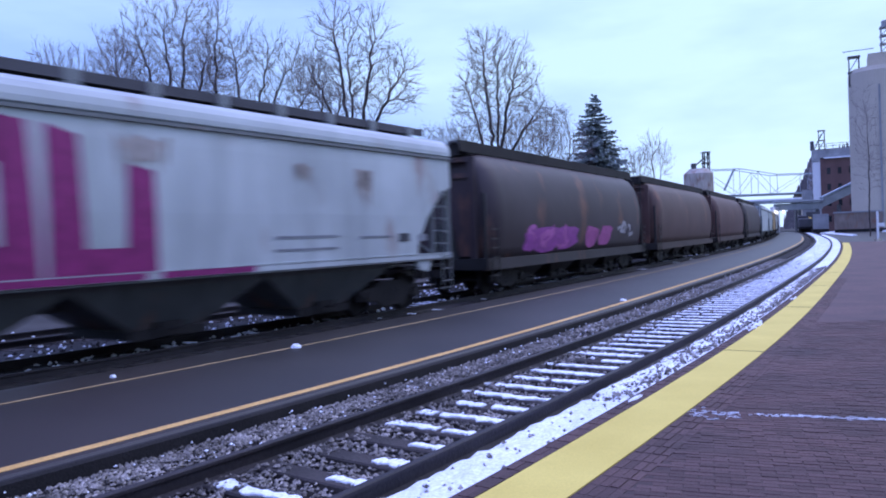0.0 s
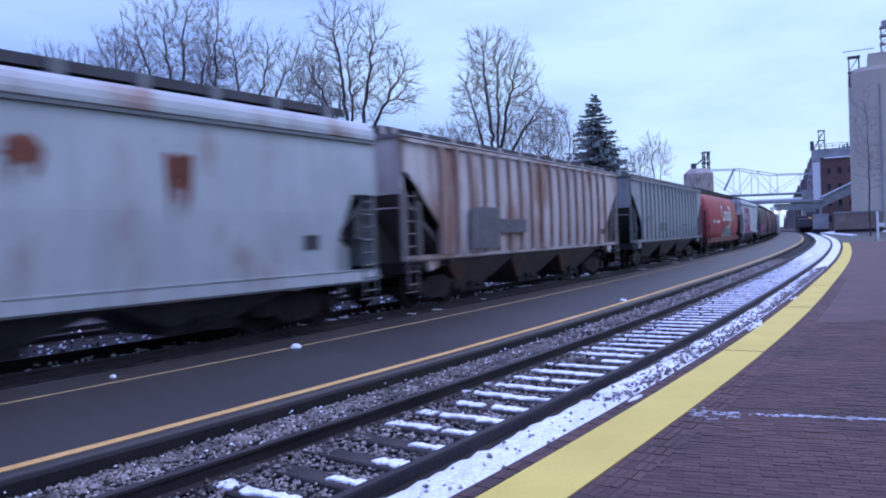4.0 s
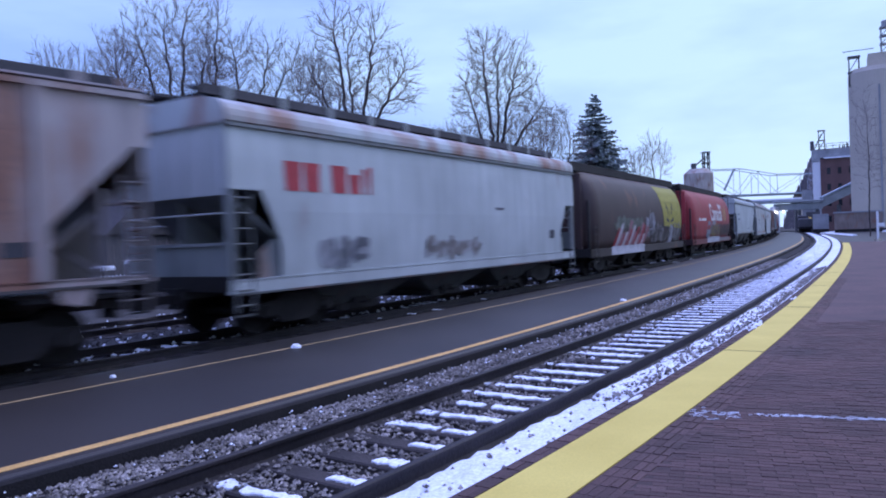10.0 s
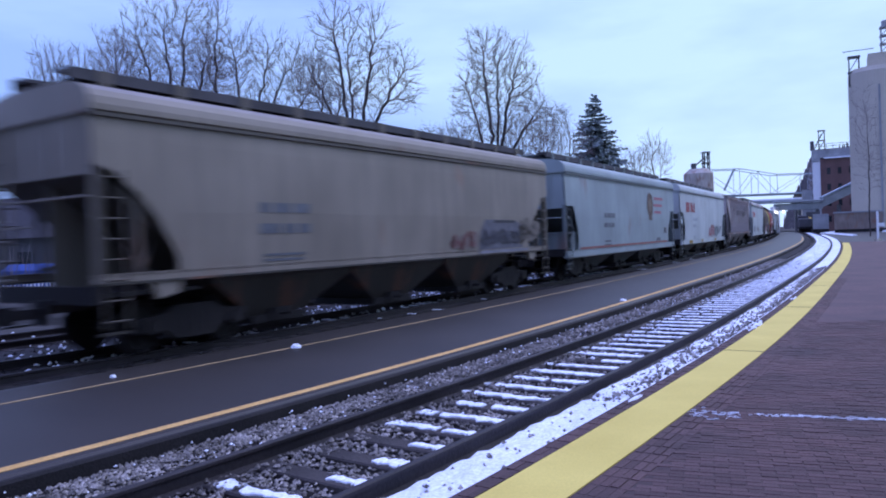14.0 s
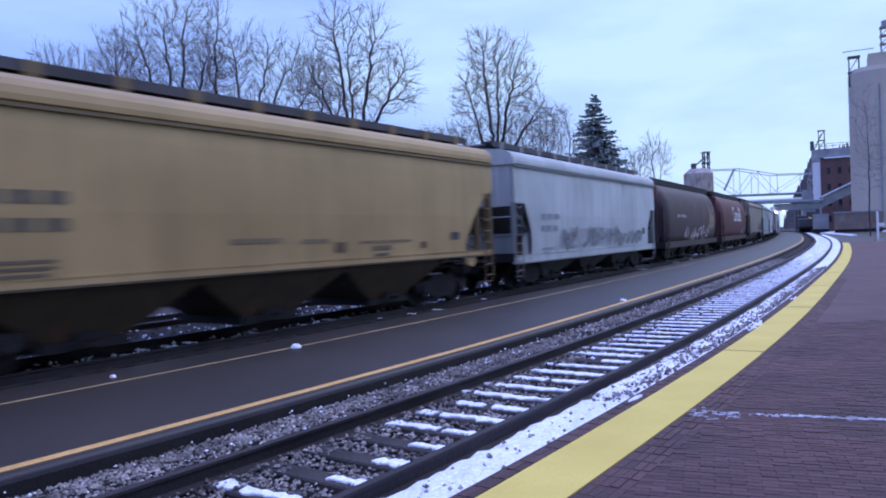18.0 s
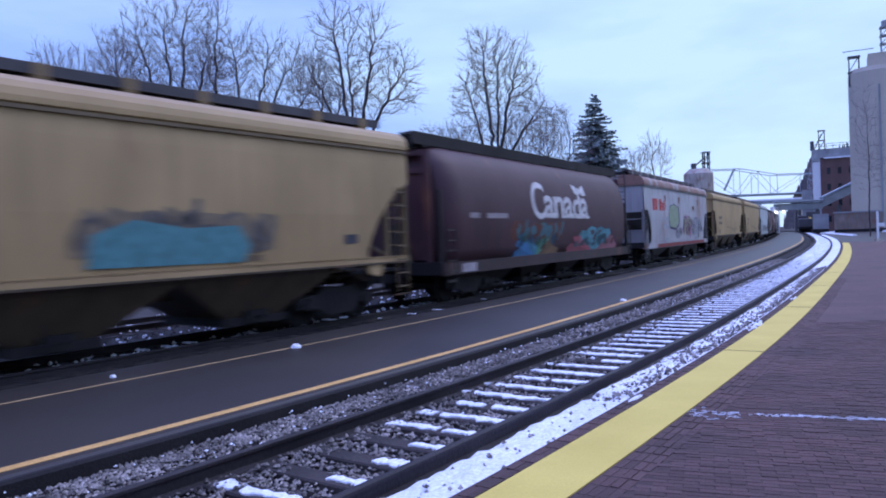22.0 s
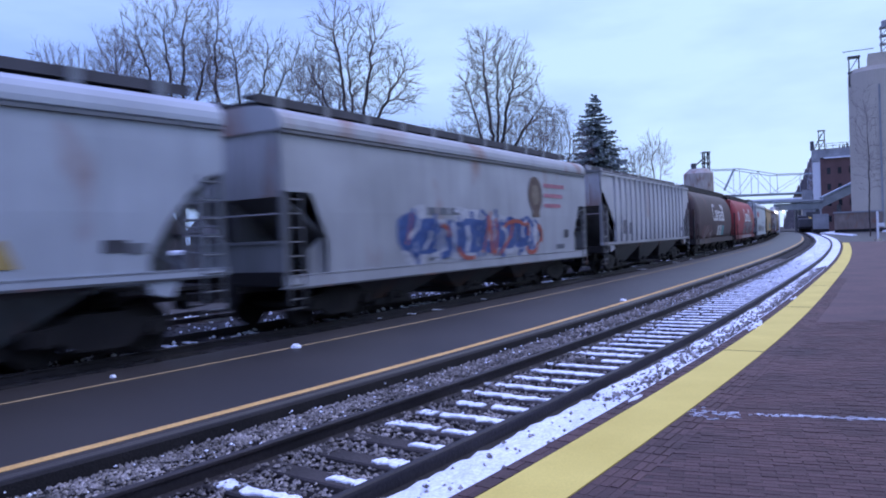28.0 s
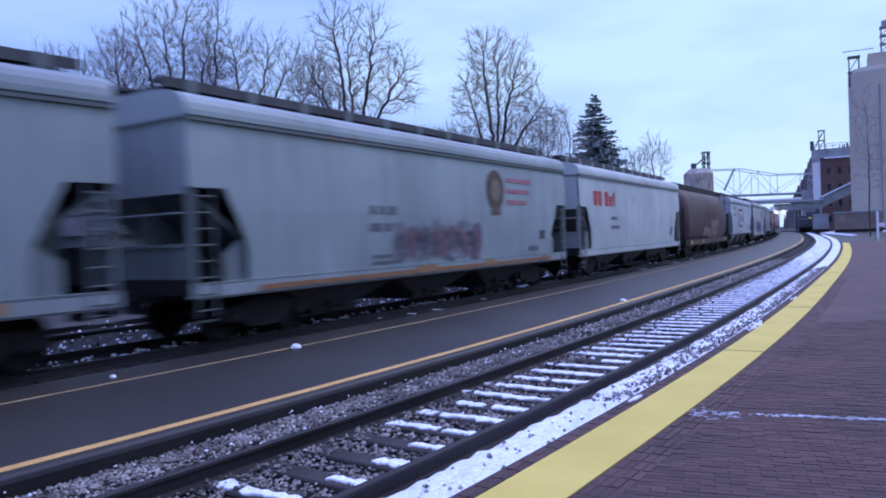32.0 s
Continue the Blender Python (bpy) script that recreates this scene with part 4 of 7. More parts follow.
def canada(car, left, rgb=(0.60, 0.58, 0.56), width=5.75):
    """The country's name in white, its first letter tall, with a little flag over the last letters."""
    k = width / 5.75
    x = left
    for ch, w, h_, z0, step in (("C", 1.22, 1.31, 2.40, 1.12), ("a", 0.94, 0.82, 2.44, 0.95), ("n", 0.98, 0.80, 2.45, 1.04), ("a", 0.90, 0.82, 2.44, 0.90), ("d", 0.94, 1.08, 2.44, 0.94), ("a", 0.80, 0.82, 2.44, 0.9)):
        g = Geo()
        vs, fs = LETTERS[ch]
        g.add([(XS * (x + u * w * k), -tube_y(0.955 * (z0 + v * h_)) - 0.022, 0.955 * (z0 + v * h_)) for u, v in vs], fs)
        for f in {"C": (), "n": (0.1, 0.9), "a": (0.95,), "d": (0.95,)}[ch]:
            xc = x + f * w * k
            g.add([(XS * (xc + a), -tube_y(z) - 0.0235, z) for a, z in ((-0.2, 2.34), (0.2, 2.34), (0.2, 2.415), (-0.2, 2.415))], [(0, 1, 2, 3)])
        solid("letter", g, ink(rgb), car, "painted letter of the word Canada")
        x += step * k
    fx = left + width - 1.45 * k
    laid("flag_mark", car, [[(fx + 0.12, 3.40), (fx + 0.5, 3.36), (fx + 0.42, 3.72), (fx, 3.78)], [(fx + 0.55, 3.42), (fx + 0.85, 3.42), (fx + 1.0, 3.62), (fx + 0.5, 3.66)], [(fx + 0.95, 3.36), (fx + 1.4, 3.36), (fx + 1.32, 3.78), (fx + 0.95, 3.68)]], rgb, "tube", 0.02)


def wheat(car, x, z, rgb, h=1.2, kind="tube"):
    """A stylised sheaf: two broad leaning ears over two low leaves."""
    polys = []
    for sg in (-1, 1):
        polys.append([(x + sg * 0.06, z + h * 0.18), (x + sg * 0.55, z + h * 0.34), (x + sg * 0.95, z + h * 0.7), (x + sg * 0.98, z + h), (x + sg * 0.6, z + h * 0.92), (x + sg * 0.2, z + h * 0.62)])
        polys.append([(x + sg * 0.04, z - 0.06), (x + sg * 0.6, z + h * 0.0), (x + sg * 0.95, z + h * 0.3), (x + sg * 0.98, z + h * 0.52), (x + sg * 0.6, z + h * 0.28), (x + sg * 0.08, z + h * 0.12)])
    polys.append([(x - 0.04, z - 0.2), (x + 0.04, z - 0.2), (x + 0.03, z + h * 0.45), (x - 0.03, z + h * 0.45)])
    laid("wheat_ear", car, polys, rgb, kind, 0.02, "leaf of a wheat sheaf sign")


def fan(car, kind, x, z0, half, h, colours, seed):
    """A sprayed fan of jagged coloured wedges over a base strip."""
    r = random.Random(seed)
    n = len(colours) * 2
    for i in range(n):
        a0, a1 = math.pi * (1 - i / n), math.pi * (1 - (i + 1) / n)
        am = (a0 + a1) / 2
        k0, k1, k2 = r.uniform(0.8, 1.0), r.uniform(0.95, 1.1), r.uniform(0.8, 1.0)
        wedge = [(x, z0 + 0.1), (x + half * k0 * math.cos(a0), z0 + 0.1 + h * k0 * math.sin(a0)), (x + half * k1 * math.cos(am), z0 + 0.1 + h * k1 * math.sin(am)), (x + half * k2 * math.cos(a1), z0 + 0.1 + h * k2 * math.sin(a1))]
        c = colours[i // 2]
        laid("graffiti", car, [wedge[:3], [wedge[0], wedge[2], wedge[3]]], c if i % 2 else tuple(q * 0.7 for q in c), kind, 0.014, "sprayed wedge")
    for i in range(n + 3):
        u = x + half * r.uniform(-0.8, 0.8)
        zt = z0 + r.uniform(0.25, 0.7) * h
        laid("graffiti", car, [[(u - 0.22, zt), (u + 0.1, zt - 0.1), (u + 0.24, zt + 0.22), (u - 0.06, zt + 0.12)]], tuple(q * 0.3 for q in colours[i % len(colours)]), kind, 0.02)
    laid("graffiti", car, [[(x - half, z0), (x, z0), (x, z0 + 0.2), (x - half * 0.95, z0 + 0.22)]], colours[0], kind, 0.017)
    laid("graffiti", car, [[(x, z0), (x + half, z0), (x + half * 0.95, z0 + 0.24), (x, z0 + 0.2)]], colours[-2], kind, 0.017)


def scrawl(car, kind, x0, x1, z0, z1, colours, seed, n=6):
    """Sprayed letter-like strokes: an outline, a fill and accents."""
    r = random.Random(seed)
    step = (x1 - x0) / n
    hgt = z1 - z0
    layers = [[] for _ in colours]
    shares = [r.uniform(0.45, 1.7) for _ in range(n)]
    shares = [q / sum(shares) for q in shares]

    def stroke(a, b, t):
        (ax, az), (bx, bz) = a, b
        dx, dz = bx - ax, bz - az
        k = math.hypot(dx, dz) or 1.0
        ux, uz = dx / k * t * 0.6, dz / k * t * 0.6
        nx_, nz_ = -dz / k * t, dx / k * t
        pts = [(ax - ux - nx_, az - uz - nz_), (bx + ux - nx_, bz + uz - nz_), (bx + ux + nx_, bz + uz + nz_), (ax - ux + nx_, az - uz + nz_)]
        return [(x, min(max(z, 1.16), 4.2)) for x, z in pts]

    for i in range(n):
        step = (x1 - x0) * shares[i]
        cx, cz = x0 + (x1 - x0) * (sum(shares[:i]) + shares[i] / 2), z0 + hgt * r.uniform(0.42, 0.56)
        w, h_ = step * r.uniform(0.5, 0.75), hgt * r.uniform(0.38, 0.55)
        lean_ = r.uniform(-0.25, 0.45)
        blot = []
        for q in range(12):
            a = 2 * math.pi * (q + r.uniform(-0.25, 0.25)) / 12
            ca, sa = math.cos(a), math.sin(a)
            k = (abs(ca) ** 4 + abs(sa) ** 4) ** -0.25 * r.uniform(0.72, 1.05)
            blot.append((cx + w * k * ca + lean_ * h_ * sa, min(max(cz + h_ * k * sa, 1.14), 4.0)))
        layers[0].append(blot)
        for k in range(1, len(colours)):
            for _ in range(r.randint(2, 4) if k == 1 else r.randint(1, 2)):
                t = r.uniform(0.035, 0.1)
                ox, oz = cx + r.uniform(-0.6, 0.6) * w, cz + r.uniform(-0.35, 0.35) * h_
                if r.random() < 0.55:
                    dx, dz = r.uniform(-0.35, 0.5) * w, r.uniform(0.4, 0.85) * h_
                    bend = r.uniform(-0.3, 0.3) * w
                    arc = [(ox - dx, oz - dz), (ox + bend, oz), (ox + dx, oz + dz)]
                else:
                    a0, sw = r.uniform(0, 6.28), r.choice((-1, 1)) * r.uniform(1.2, 2.8)
                    rx, rz = w * r.uniform(0.4, 0.9), h_ * r.uniform(0.35, 0.8)
                    arc = [(ox + rx * math.cos(a0 + sw * q / 4), oz + rz * math.sin(a0 + sw * q / 4)) for q in range(5)]
                layers[k] += [stroke(a, b, t) for a, b in zip(arc, arc[1:])]
    for k, polys in enumerate(layers):
        if polys:
            tagged(laid("graffiti", car, polys, colours[k], kind, 0.014 + 0.006 * k, "sprayed graffiti"), kind="stuff")


def blotches(car, kind, specs, rgb, label, seed=1, out=0.013):
    """Ragged stains with short runs below them, one part each."""
    r = random.Random(seed)
    for a, b, c, d in specs:
        cx, cz, w, h_ = (a + b) / 2, (c + d) / 2, (b - a) / 2, (d - c) / 2
        ring = [(cx + w * math.cos(t) * r.uniform(0.45, 1.1), cz + h_ * math.sin(t) * r.uniform(0.45, 1.1)) for t in (2 * math.pi * q / 23 for q in range(23))]
        runs = [[(x - 0.02, cz - h_ * r.uniform(1.2, 2.6)), (x + 0.02, cz - h_ * 1.1), (x + r.uniform(0.04, 0.12), cz + h_ * r.uniform(0, 1)), (x - r.uniform(0.04, 0.12), cz + h_ * r.uniform(0, 1))] for x in (cx + w * r.uniform(-1.1, 1.1) for _ in range(7))]
        laid("stain", car, [ring] + runs, rgb, kind, out, label)


def patches(car, kind, specs, rgb, label, out=0.013):
    for s in specs:
        laid("paint_patch", car, [bar(*s)], rgb, kind, out, label)


WHEELS = []
TRAIN = []
START, GROW = -0.9, 1.0355    # car stations along the far track at the clip's start


def enter(car, front, rear, label):
    tagged(car, label, "freight car", "cars of the freight train")
    TRAIN.append((car, START + GROW * (front + rear + 1.4) / 2))
    return car


WHITE, GREY, PALE = (0.395, 0.43, 0.425), (0.245, 0.275, 0.275), (0.315, 0.345, 0.34)
TAN, BEIGE, RED, MAROON, BROWN = (0.355, 0.24, 0.097), (0.215, 0.185, 0.145), (0.25, 0.016, 0.022), (0.075, 0.010, 0.013), (0.038, 0.018, 0.015)
DARKLET = (0.13, 0.14, 0.155)
W_LET = (0.62, 0.60, 0.58)

# cars already past the camera, farthest last
for k, (make, rgb, words) in enumerate((
        ("tube", (0.026, 0.014, 0.017), "near-black brown cylindrical grain hopper with pink graffiti"),
        ("tube", (0.06, 0.025, 0.02), "rusty brown cylindrical grain hopper"),
        ("tube", (0.065, 0.022, 0.02), "faded maroon cylindrical grain hopper"),
        ("tube", (0.035, 0.022, 0.023), "dark brown cylindrical grain hopper"),
        ("hopper", WHITE, "white covered grain hopper"), ("hopper", PALE, "pale grey covered grain hopper"),
        ("hopper", TAN, "tan covered grain hopper"), ("hopper", WHITE, "dull white covered grain hopper"),
        ("tube", MAROON, "dark red cylindrical grain hopper"), ("hopper", GREY, "grey covered grain hopper"),
        ("hopper", WHITE, "white covered grain hopper"), ("tube", BROWN, "brown cylindrical grain hopper"), ("hopper", PALE, "pale covered grain hopper"))):
    car = tube_car(rgb, 0.15, 0.5, 60 + k) if make == "tube" else hopper_car(rgb, 0.1, 0.4, 60 + k)
    if k == 0:
        scrawl(car, "tube", -6.2, -1.2, 1.3, 2.2, [(0.30, 0.06, 0.28), (0.45, 0.12, 0.35)], 1, 3)
        scrawl(car, "tube", -0.2, 3.4, 1.4, 2.2, [(0.36, 0.08, 0.25)], 2, 2)
        scrawl(car, "tube", 4.4, 6.6, 1.7, 2.3, [(0.05, 0.04, 0.05), (0.4, 0.38, 0.4)], 3, 3)
    enter(car, 16.68 + 17.8 * (k + 1), 16.68 + 17.8 * k, words)

# white hopper with tall magenta letters
car = enter(hopper_car(WHITE, 0.14, 0.3, 1), 16.68, -1.97, "white covered hopper with tall magenta spray letters")
MAG = (0.25, 0.022, 0.135)
x0 = -6.32
S_ = [[(x0 + 0.05, 3.2), (x0 + 1.6, 3.25), (x0 + 1.55, 3.72), (x0, 3.8)], bar(x0, x0 + 0.62, 2.6, 3.2), [(x0, 2.25), (x0 + 1.65, 2.3), (x0 + 1.65, 2.72), (x0, 2.66)], bar(x0 + 1.02, x0 + 1.66, 1.72, 2.3), [(x0 + 0.1, 1.29), (x0 + 1.6, 1.29), (x0 + 1.66, 1.75), (x0 + 0.1, 1.72)], bar(x0 + 0.08, x0 + 0.5, 1.7, 2.0)]
x0 = -4.36
O_ = [[(x0, 1.29), (x0 + 0.6, 1.29), (x0 + 0.52, 3.85), (x0 + 0.06, 3.8)], [(x0 + 1.05, 1.29), (x0 + 1.66, 1.29), (x0 + 1.5, 3.85), (x0 + 1.0, 3.9)], bar(x0 + 0.5, x0 + 1.1, 3.2, 3.9), bar(x0 + 0.55, x0 + 1.1, 1.29, 1.95)]
x0 = -2.6
U_ = [[(x0, 1.29), (x0 + 0.66, 1.29), (x0 + 0.56, 3.7), (x0 + 0.0, 3.85)], bar(x0 + 0.6, x0 + 1.4, 1.29, 1.85), [(x0 + 1.36, 1.29), (x0 + 2.0, 1.29), (x0 + 1.96, 3.2), (x0 + 1.42, 3.3)]]
for nm in (S_, O_, U_):
    laid("graffiti", car, nm, MAG, "hopper", 0.014, "magenta spray letter")
laid("graffiti", car, [bar(-6.8, -0.9, 1.12, 1.27), bar(-0.6, 1.6, 1.12, 1.27)], MAG, "hopper", 0.09)
laid("data_lettering", car, [bar(-7.7, -6.5, 2.45, 2.72), bar(-7.7, -6.5, 1.95, 2.2), bar(2.2, 4.2, 1.95, 2.02), bar(2.2, 4.2, 1.6, 1.67), bar(5.0, 6.2, 1.9, 1.97), bar(7.4, 7.8, 1.75, 1.98)], (0.22, 0.23, 0.25), "hopper")
blotches(car, "hopper", [(-1.3, -0.4, 3.35, 3.85), (4.9, 5.6, 3.0, 3.6), (2.9, 3.3, 3.3, 3.6)], (0.37, 0.33, 0.30), "pale tan stains", 5)

# red hoppers with the country's name
car = enter(tube_car(RED, 0.08, 0.4, 2), -1.97, -19.66, "bright red cylindrical grain hopper lettered in white")
canada(car, -2.15)
wheat(car, 5.0, 2.45, (0.36, 0.21, 0.12))
laid("data_lettering", car, [bar(-6.6, -5.7, 2.3, 2.5), bar(-5.0, -3.2, 2.28, 2.48)], W_LET, "tube")
# a sprayed bird: body, wing, tail and darker feathers
BIRD = (0.36, 0.42, 0.36)
laid("graffiti", car, [[(-1.9, 1.3), (3.2, 1.24), (3.0, 1.42), (1.2, 1.5), (-1.2, 1.5)], [(-1.0, 1.5), (2.4, 1.42), (2.8, 1.75), (2.2, 2.0), (0.9, 2.08), (-0.3, 1.85)], [(0.1, 1.9), (1.6, 2.0), (2.3, 2.25), (3.0, 2.35), (2.7, 2.05), (2.2, 1.85)], [(2.3, 1.9), (2.9, 1.95), (3.15, 2.2), (3.35, 2.5), (2.95, 2.5), (2.6, 2.2)]], BIRD, "tube", 0.015, "pale sprayed bird shape")
laid("graffiti", car, [[(-0.2, 1.3), (2.6, 1.26), (2.3, 1.52), (0.4, 1.58)], [(1.2, 1.6), (2.3, 1.66), (2.0, 1.84), (1.4, 1.8)]], (0.13, 0.27, 0.27), "tube", 0.02, "turquoise sprayed shading")
scrawl(car, "tube", -1.2, 2.8, 1.35, 1.95, [(0.33, 0.37, 0.32), (0.16, 0.19, 0.18)], 71, 6)
scrawl(car, "tube", 3.2, 4.6, 1.2, 1.7, [(0.17, 0.08, 0.08), (0.30, 0.20, 0.20)], 72, 3)

car = enter(hopper_car((0.24, 0.265, 0.265), 0.12, 0.4, 3, ribs=17), -19.66, -37.55, "grey-green ribbed covered hopper")
patches(car, "hopper", [(-3.6, -2.7, 1.75, 2.3), (-2.4, -1.5, 1.75, 2.25), (6.0, 6.4, 1.5, 1.8)], (0.10, 0.11, 0.12), "dark data panels", 0.02)
laid("data_lettering", car, [bar(-6.8, -5.4, 2.5, 2.62), bar(2.0, 3.4, 2.1, 2.2)], DARKLET, "hopper", 0.1)

car = enter(hopper_car((0.46, 0.42, 0.40), 0.45, 0.42, 4, ribs=17, roof_rust=0.5), -37.55, -54.75, "rust-stained dirty white ribbed covered hopper")
patches(car, "hopper", [(-5.6, -3.7, 1.4, 2.75), (-3.7, -1.6, 1.95, 2.4)], (0.13, 0.13, 0.14), "grey repainted panels", 0.105)

car = enter(hopper_car(WHITE, 0.2, 0.25, 5, make="knee", roof_rust=0.4), -54.75, -72.17, "white covered hopper with rust-red patches")
blotches(car, "hopper", [(-6.4, -5.6, 2.9, 3.5), (-5.2, -4.4, 2.9, 3.5), (-3.6, -3.2, 3.0, 3.7), (0.3, 0.9, 3.1, 3.7), (3.2, 3.7, 2.8, 3.6)], (0.24, 0.075, 0.045), "rust-red blotches")

car = enter(hopper_car((0.34, 0.365, 0.36), 0.25, 0.35, 6, make="knee", roof_rust=0.45), -72.17, -89.18, "pale grey covered hopper with rusty roof edge")
blotches(car, "hopper", [(3.0, 3.9, 2.7, 3.6), (4.2, 5.2, 2.9, 3.6), (6.4, 7.2, 2.6, 3.2)], (0.22, 0.08, 0.05), "rust-red blotches")
blotches(car, "hopper", [(0.0, 0.5, 3.2, 3.6), (0.7, 1.0, 3.1, 3.5)], (0.42, 0.30, 0.12), "yellow-brown stains")
laid("sill_stripe", car, [bar(-7.4, 7.4, 1.3, 1.36)], (0.30, 0.09, 0.05), "hopper", 0.02)
data_bars(car, "hopper", -4.6, 2.6, DARKLET, 6)

car = enter(hopper_car((0.34, 0.375, 0.375), 0.05, 0.3, 7), -89.18, -108.19, "clean light grey covered hopper")
laid("data_lettering", car, [bar(-7.0, -5.8, 3.0, 3.18), bar(-7.0, -5.5, 2.55, 2.72), bar(1.5, 3.2, 1.6, 1.7)], (0.12, 0.16, 0.2), "hopper")
laid("sill_tag", car, [bar(-3.5, -3.0, 1.12, 1.26), bar(0.8, 1.3, 1.12, 1.26), bar(4.9, 5.6, 1.12, 1.26)], (0.40, 0.20, 0.06), "hopper", 0.09)

car = enter(tube_car(RED, 0.08, 0.4, 8), -108.19, -126.45, "red cylindrical grain hopper with grey graffiti")
canada(car, -2.15)
wheat(car, 5.0, 2.5, (0.42, 0.24, 0.11))
head = [(-2.65 + 0.85 * math.cos(t) * (1 + 0.06 * math.sin(7 * t)), 1.78 + 0.66 * math.sin(t)) for t in (2 * math.pi * q / 20 for q in range(20))]
laid("graffiti", car, [head], (0.20, 0.21, 0.25), "tube", 0.016, "grey round sprayed head")
laid("graffiti", car, [bar(-3.0, -2.8, 1.85, 1.98), bar(-2.4, -2.2, 1.85, 1.98), bar(-2.9, -2.2, 1.45, 1.53)], (0.07, 0.07, 0.09), "tube", 0.024)
scrawl(car, "tube", -1.8, 2.6, 1.4, 2.2, [(0.16, 0.13, 0.13), (0.25, 0.15, 0.07), (0.30, 0.24, 0.08), (0.10, 0.07, 0.08)], 9, 7)
laid("graffiti", car, [[(-1.5, 2.1), (0.6, 2.1), (0.2, 2.4), (-1.0, 2.42)]], (0.26, 0.25, 0.27), "tube", 0.015)
scrawl(car, "tube", 2.7, 7.9, 1.3, 2.35, [(0.07, 0.045, 0.045), (0.15, 0.10, 0.09), (0.04, 0.03, 0.03)], 10, 8)
laid("graffiti", car, [[(-3.3, 1.05), (2.6, 1.05), (2.6, 1.35), (-3.2, 1.36)]], (0.36, 0.36, 0.40), "tube", 0.1, "pale strip along the sill")
laid("graffiti", car, [[(2.7, 1.07), (8.2, 1.07), (8.2, 1.24), (2.7, 1.24)]], (0.17, 0.15, 0.15), "tube", 0.1)
laid("data_lettering", car, [bar(-7.0, -6.2, 2.42, 2.6), bar(-5.9, -4.0, 2.42, 2.6)], W_LET, "tube")

car = enter(tube_car(BROWN, 0.2, 0.5, 9), -126.45, -144.18, "dark brown cylindrical hopper with a yellow panel")
YEL = (0.33, 0.29, 0.045)
laid("paint_patch", car, [[(3.6, 2.1), (7.9, 1.95), (7.9, 4.3), (2.9, 4.3)]], YEL, "tube", 0.014, "yellow panel")
for sg in (-1, 1):
    laid("wheat_sign", car, [[(4.95 + sg * 0.25, 2.6), (4.95 + sg * 0.75, 3.0), (4.95 + sg * 0.8, 3.45), (4.95 + sg * 0.3, 3.0)]], (0.05, 0.04, 0.04), "tube", 0.022, "dark leaf sign")
    laid("wheat_sign", car, [[(4.95 + sg * 0.1, 2.25), (4.95 + sg * 0.9, 2.4), (4.95 + sg * 0.95, 2.62), (4.95 + sg * 0.3, 2.45)]], (0.05, 0.04, 0.04), "tube", 0.022)
    laid("wheat_sign", car, [[(6.6 + sg * 0.1, 2.5), (6.6 + sg * 0.2, 2.5), (6.6 + sg * 0.95, 3.6), (6.6 + sg * 0.85, 3.6)]], (0.24, 0.20, 0.05), "tube", 0.022)
# slanting red and white stripes over a white strip
scrawl(car, "tube", -5.6, -0.9, 1.9, 2.6, [(0.09, 0.10, 0.08), (0.14, 0.16, 0.13)], 11, 5)
zr = random.Random(44)
for i in range(15):
    u, c = -5.6 + i * 0.36, ((0.30, 0.02, 0.03), (0.46, 0.44, 0.45), (0.30, 0.13, 0.15))[i % 3]
    zt = zr.uniform(1.75, 2.35)
    laid("graffiti", car, [[(u - 0.3, 1.3), (u + 0.16, 1.3), (u + 0.3 + (zt - 1.3) * 0.6, zt), (u - 0.1 + (zt - 1.3) * 0.6, zt + zr.uniform(-0.1, 0.15))]], c, "tube", 0.018 + 0.002 * (i % 3), "slanted sprayed stripe")
laid("graffiti", car, [[(-6.2, 1.03), (-0.5, 1.03), (-0.5, 1.3), (-6.2, 1.3)]], (0.50, 0.49, 0.52), "tube", 0.1, "white strip along the sill")
scrawl(car, "tube", -0.4, 1.4, 1.5, 2.9, [(0.19, 0.19, 0.21), (0.30, 0.30, 0.33)], 12, 3)
scrawl(car, "tube", 1.0, 7.6, 1.25, 2.3, [(0.10, 0.09, 0.085), (0.22, 0.21, 0.21), (0.05, 0.045, 0.045)], 13, 9)
laid("graffiti", car, [[(4.9, 1.1), (5.8, 1.1), (5.7, 2.1), (5.1, 2.15)]], (0.28, 0.28, 0.31), "tube", 0.026, "pale sprayed figure")

car = enter(hopper_car(WHITE, 0.06, 0.25, 10, make="knee", roof_rust=0.55), -144.18, -161.8, "white covered hopper with red block marks")
red_name(car, -5.4, 2.95)
scrawl(car, "hopper", -6.4, -4.6, 1.4, 2.0, [(0.28, 0.29, 0.31), (0.16, 0.17, 0.19)], 50, 3)
scrawl(car, "hopper", -2.0, 1.0, 1.4, 1.9, [(0.36, 0.365, 0.37), (0.24, 0.22, 0.21)], 51, 5)
patches(car, "hopper", [(2.2, 2.8, 2.68, 2.76)], (0.12, 0.12, 0.14), "small dark mark")

car = enter(hopper_car((0.34, 0.30, 0.295), 0.52, 0.6, 11, ribs=17, roof_rust=0.5, bays=0.42), -161.8, -179.81, "rusty brown-grey ribbed covered hopper")
patches(car, "hopper", [(-3.0 + 1.05 * i, -2.5 + 1.05 * i, 2.98, 3.42) for i in (0, 1, 2, 4, 5, 6)], (0.13, 0.11, 0.115), "faded dark block letters", 0.105)
patches(car, "hopper", [(-7.4, -6.9, 1.5, 1.95)], (0.06, 0.06, 0.07), "dark panel", 0.02)

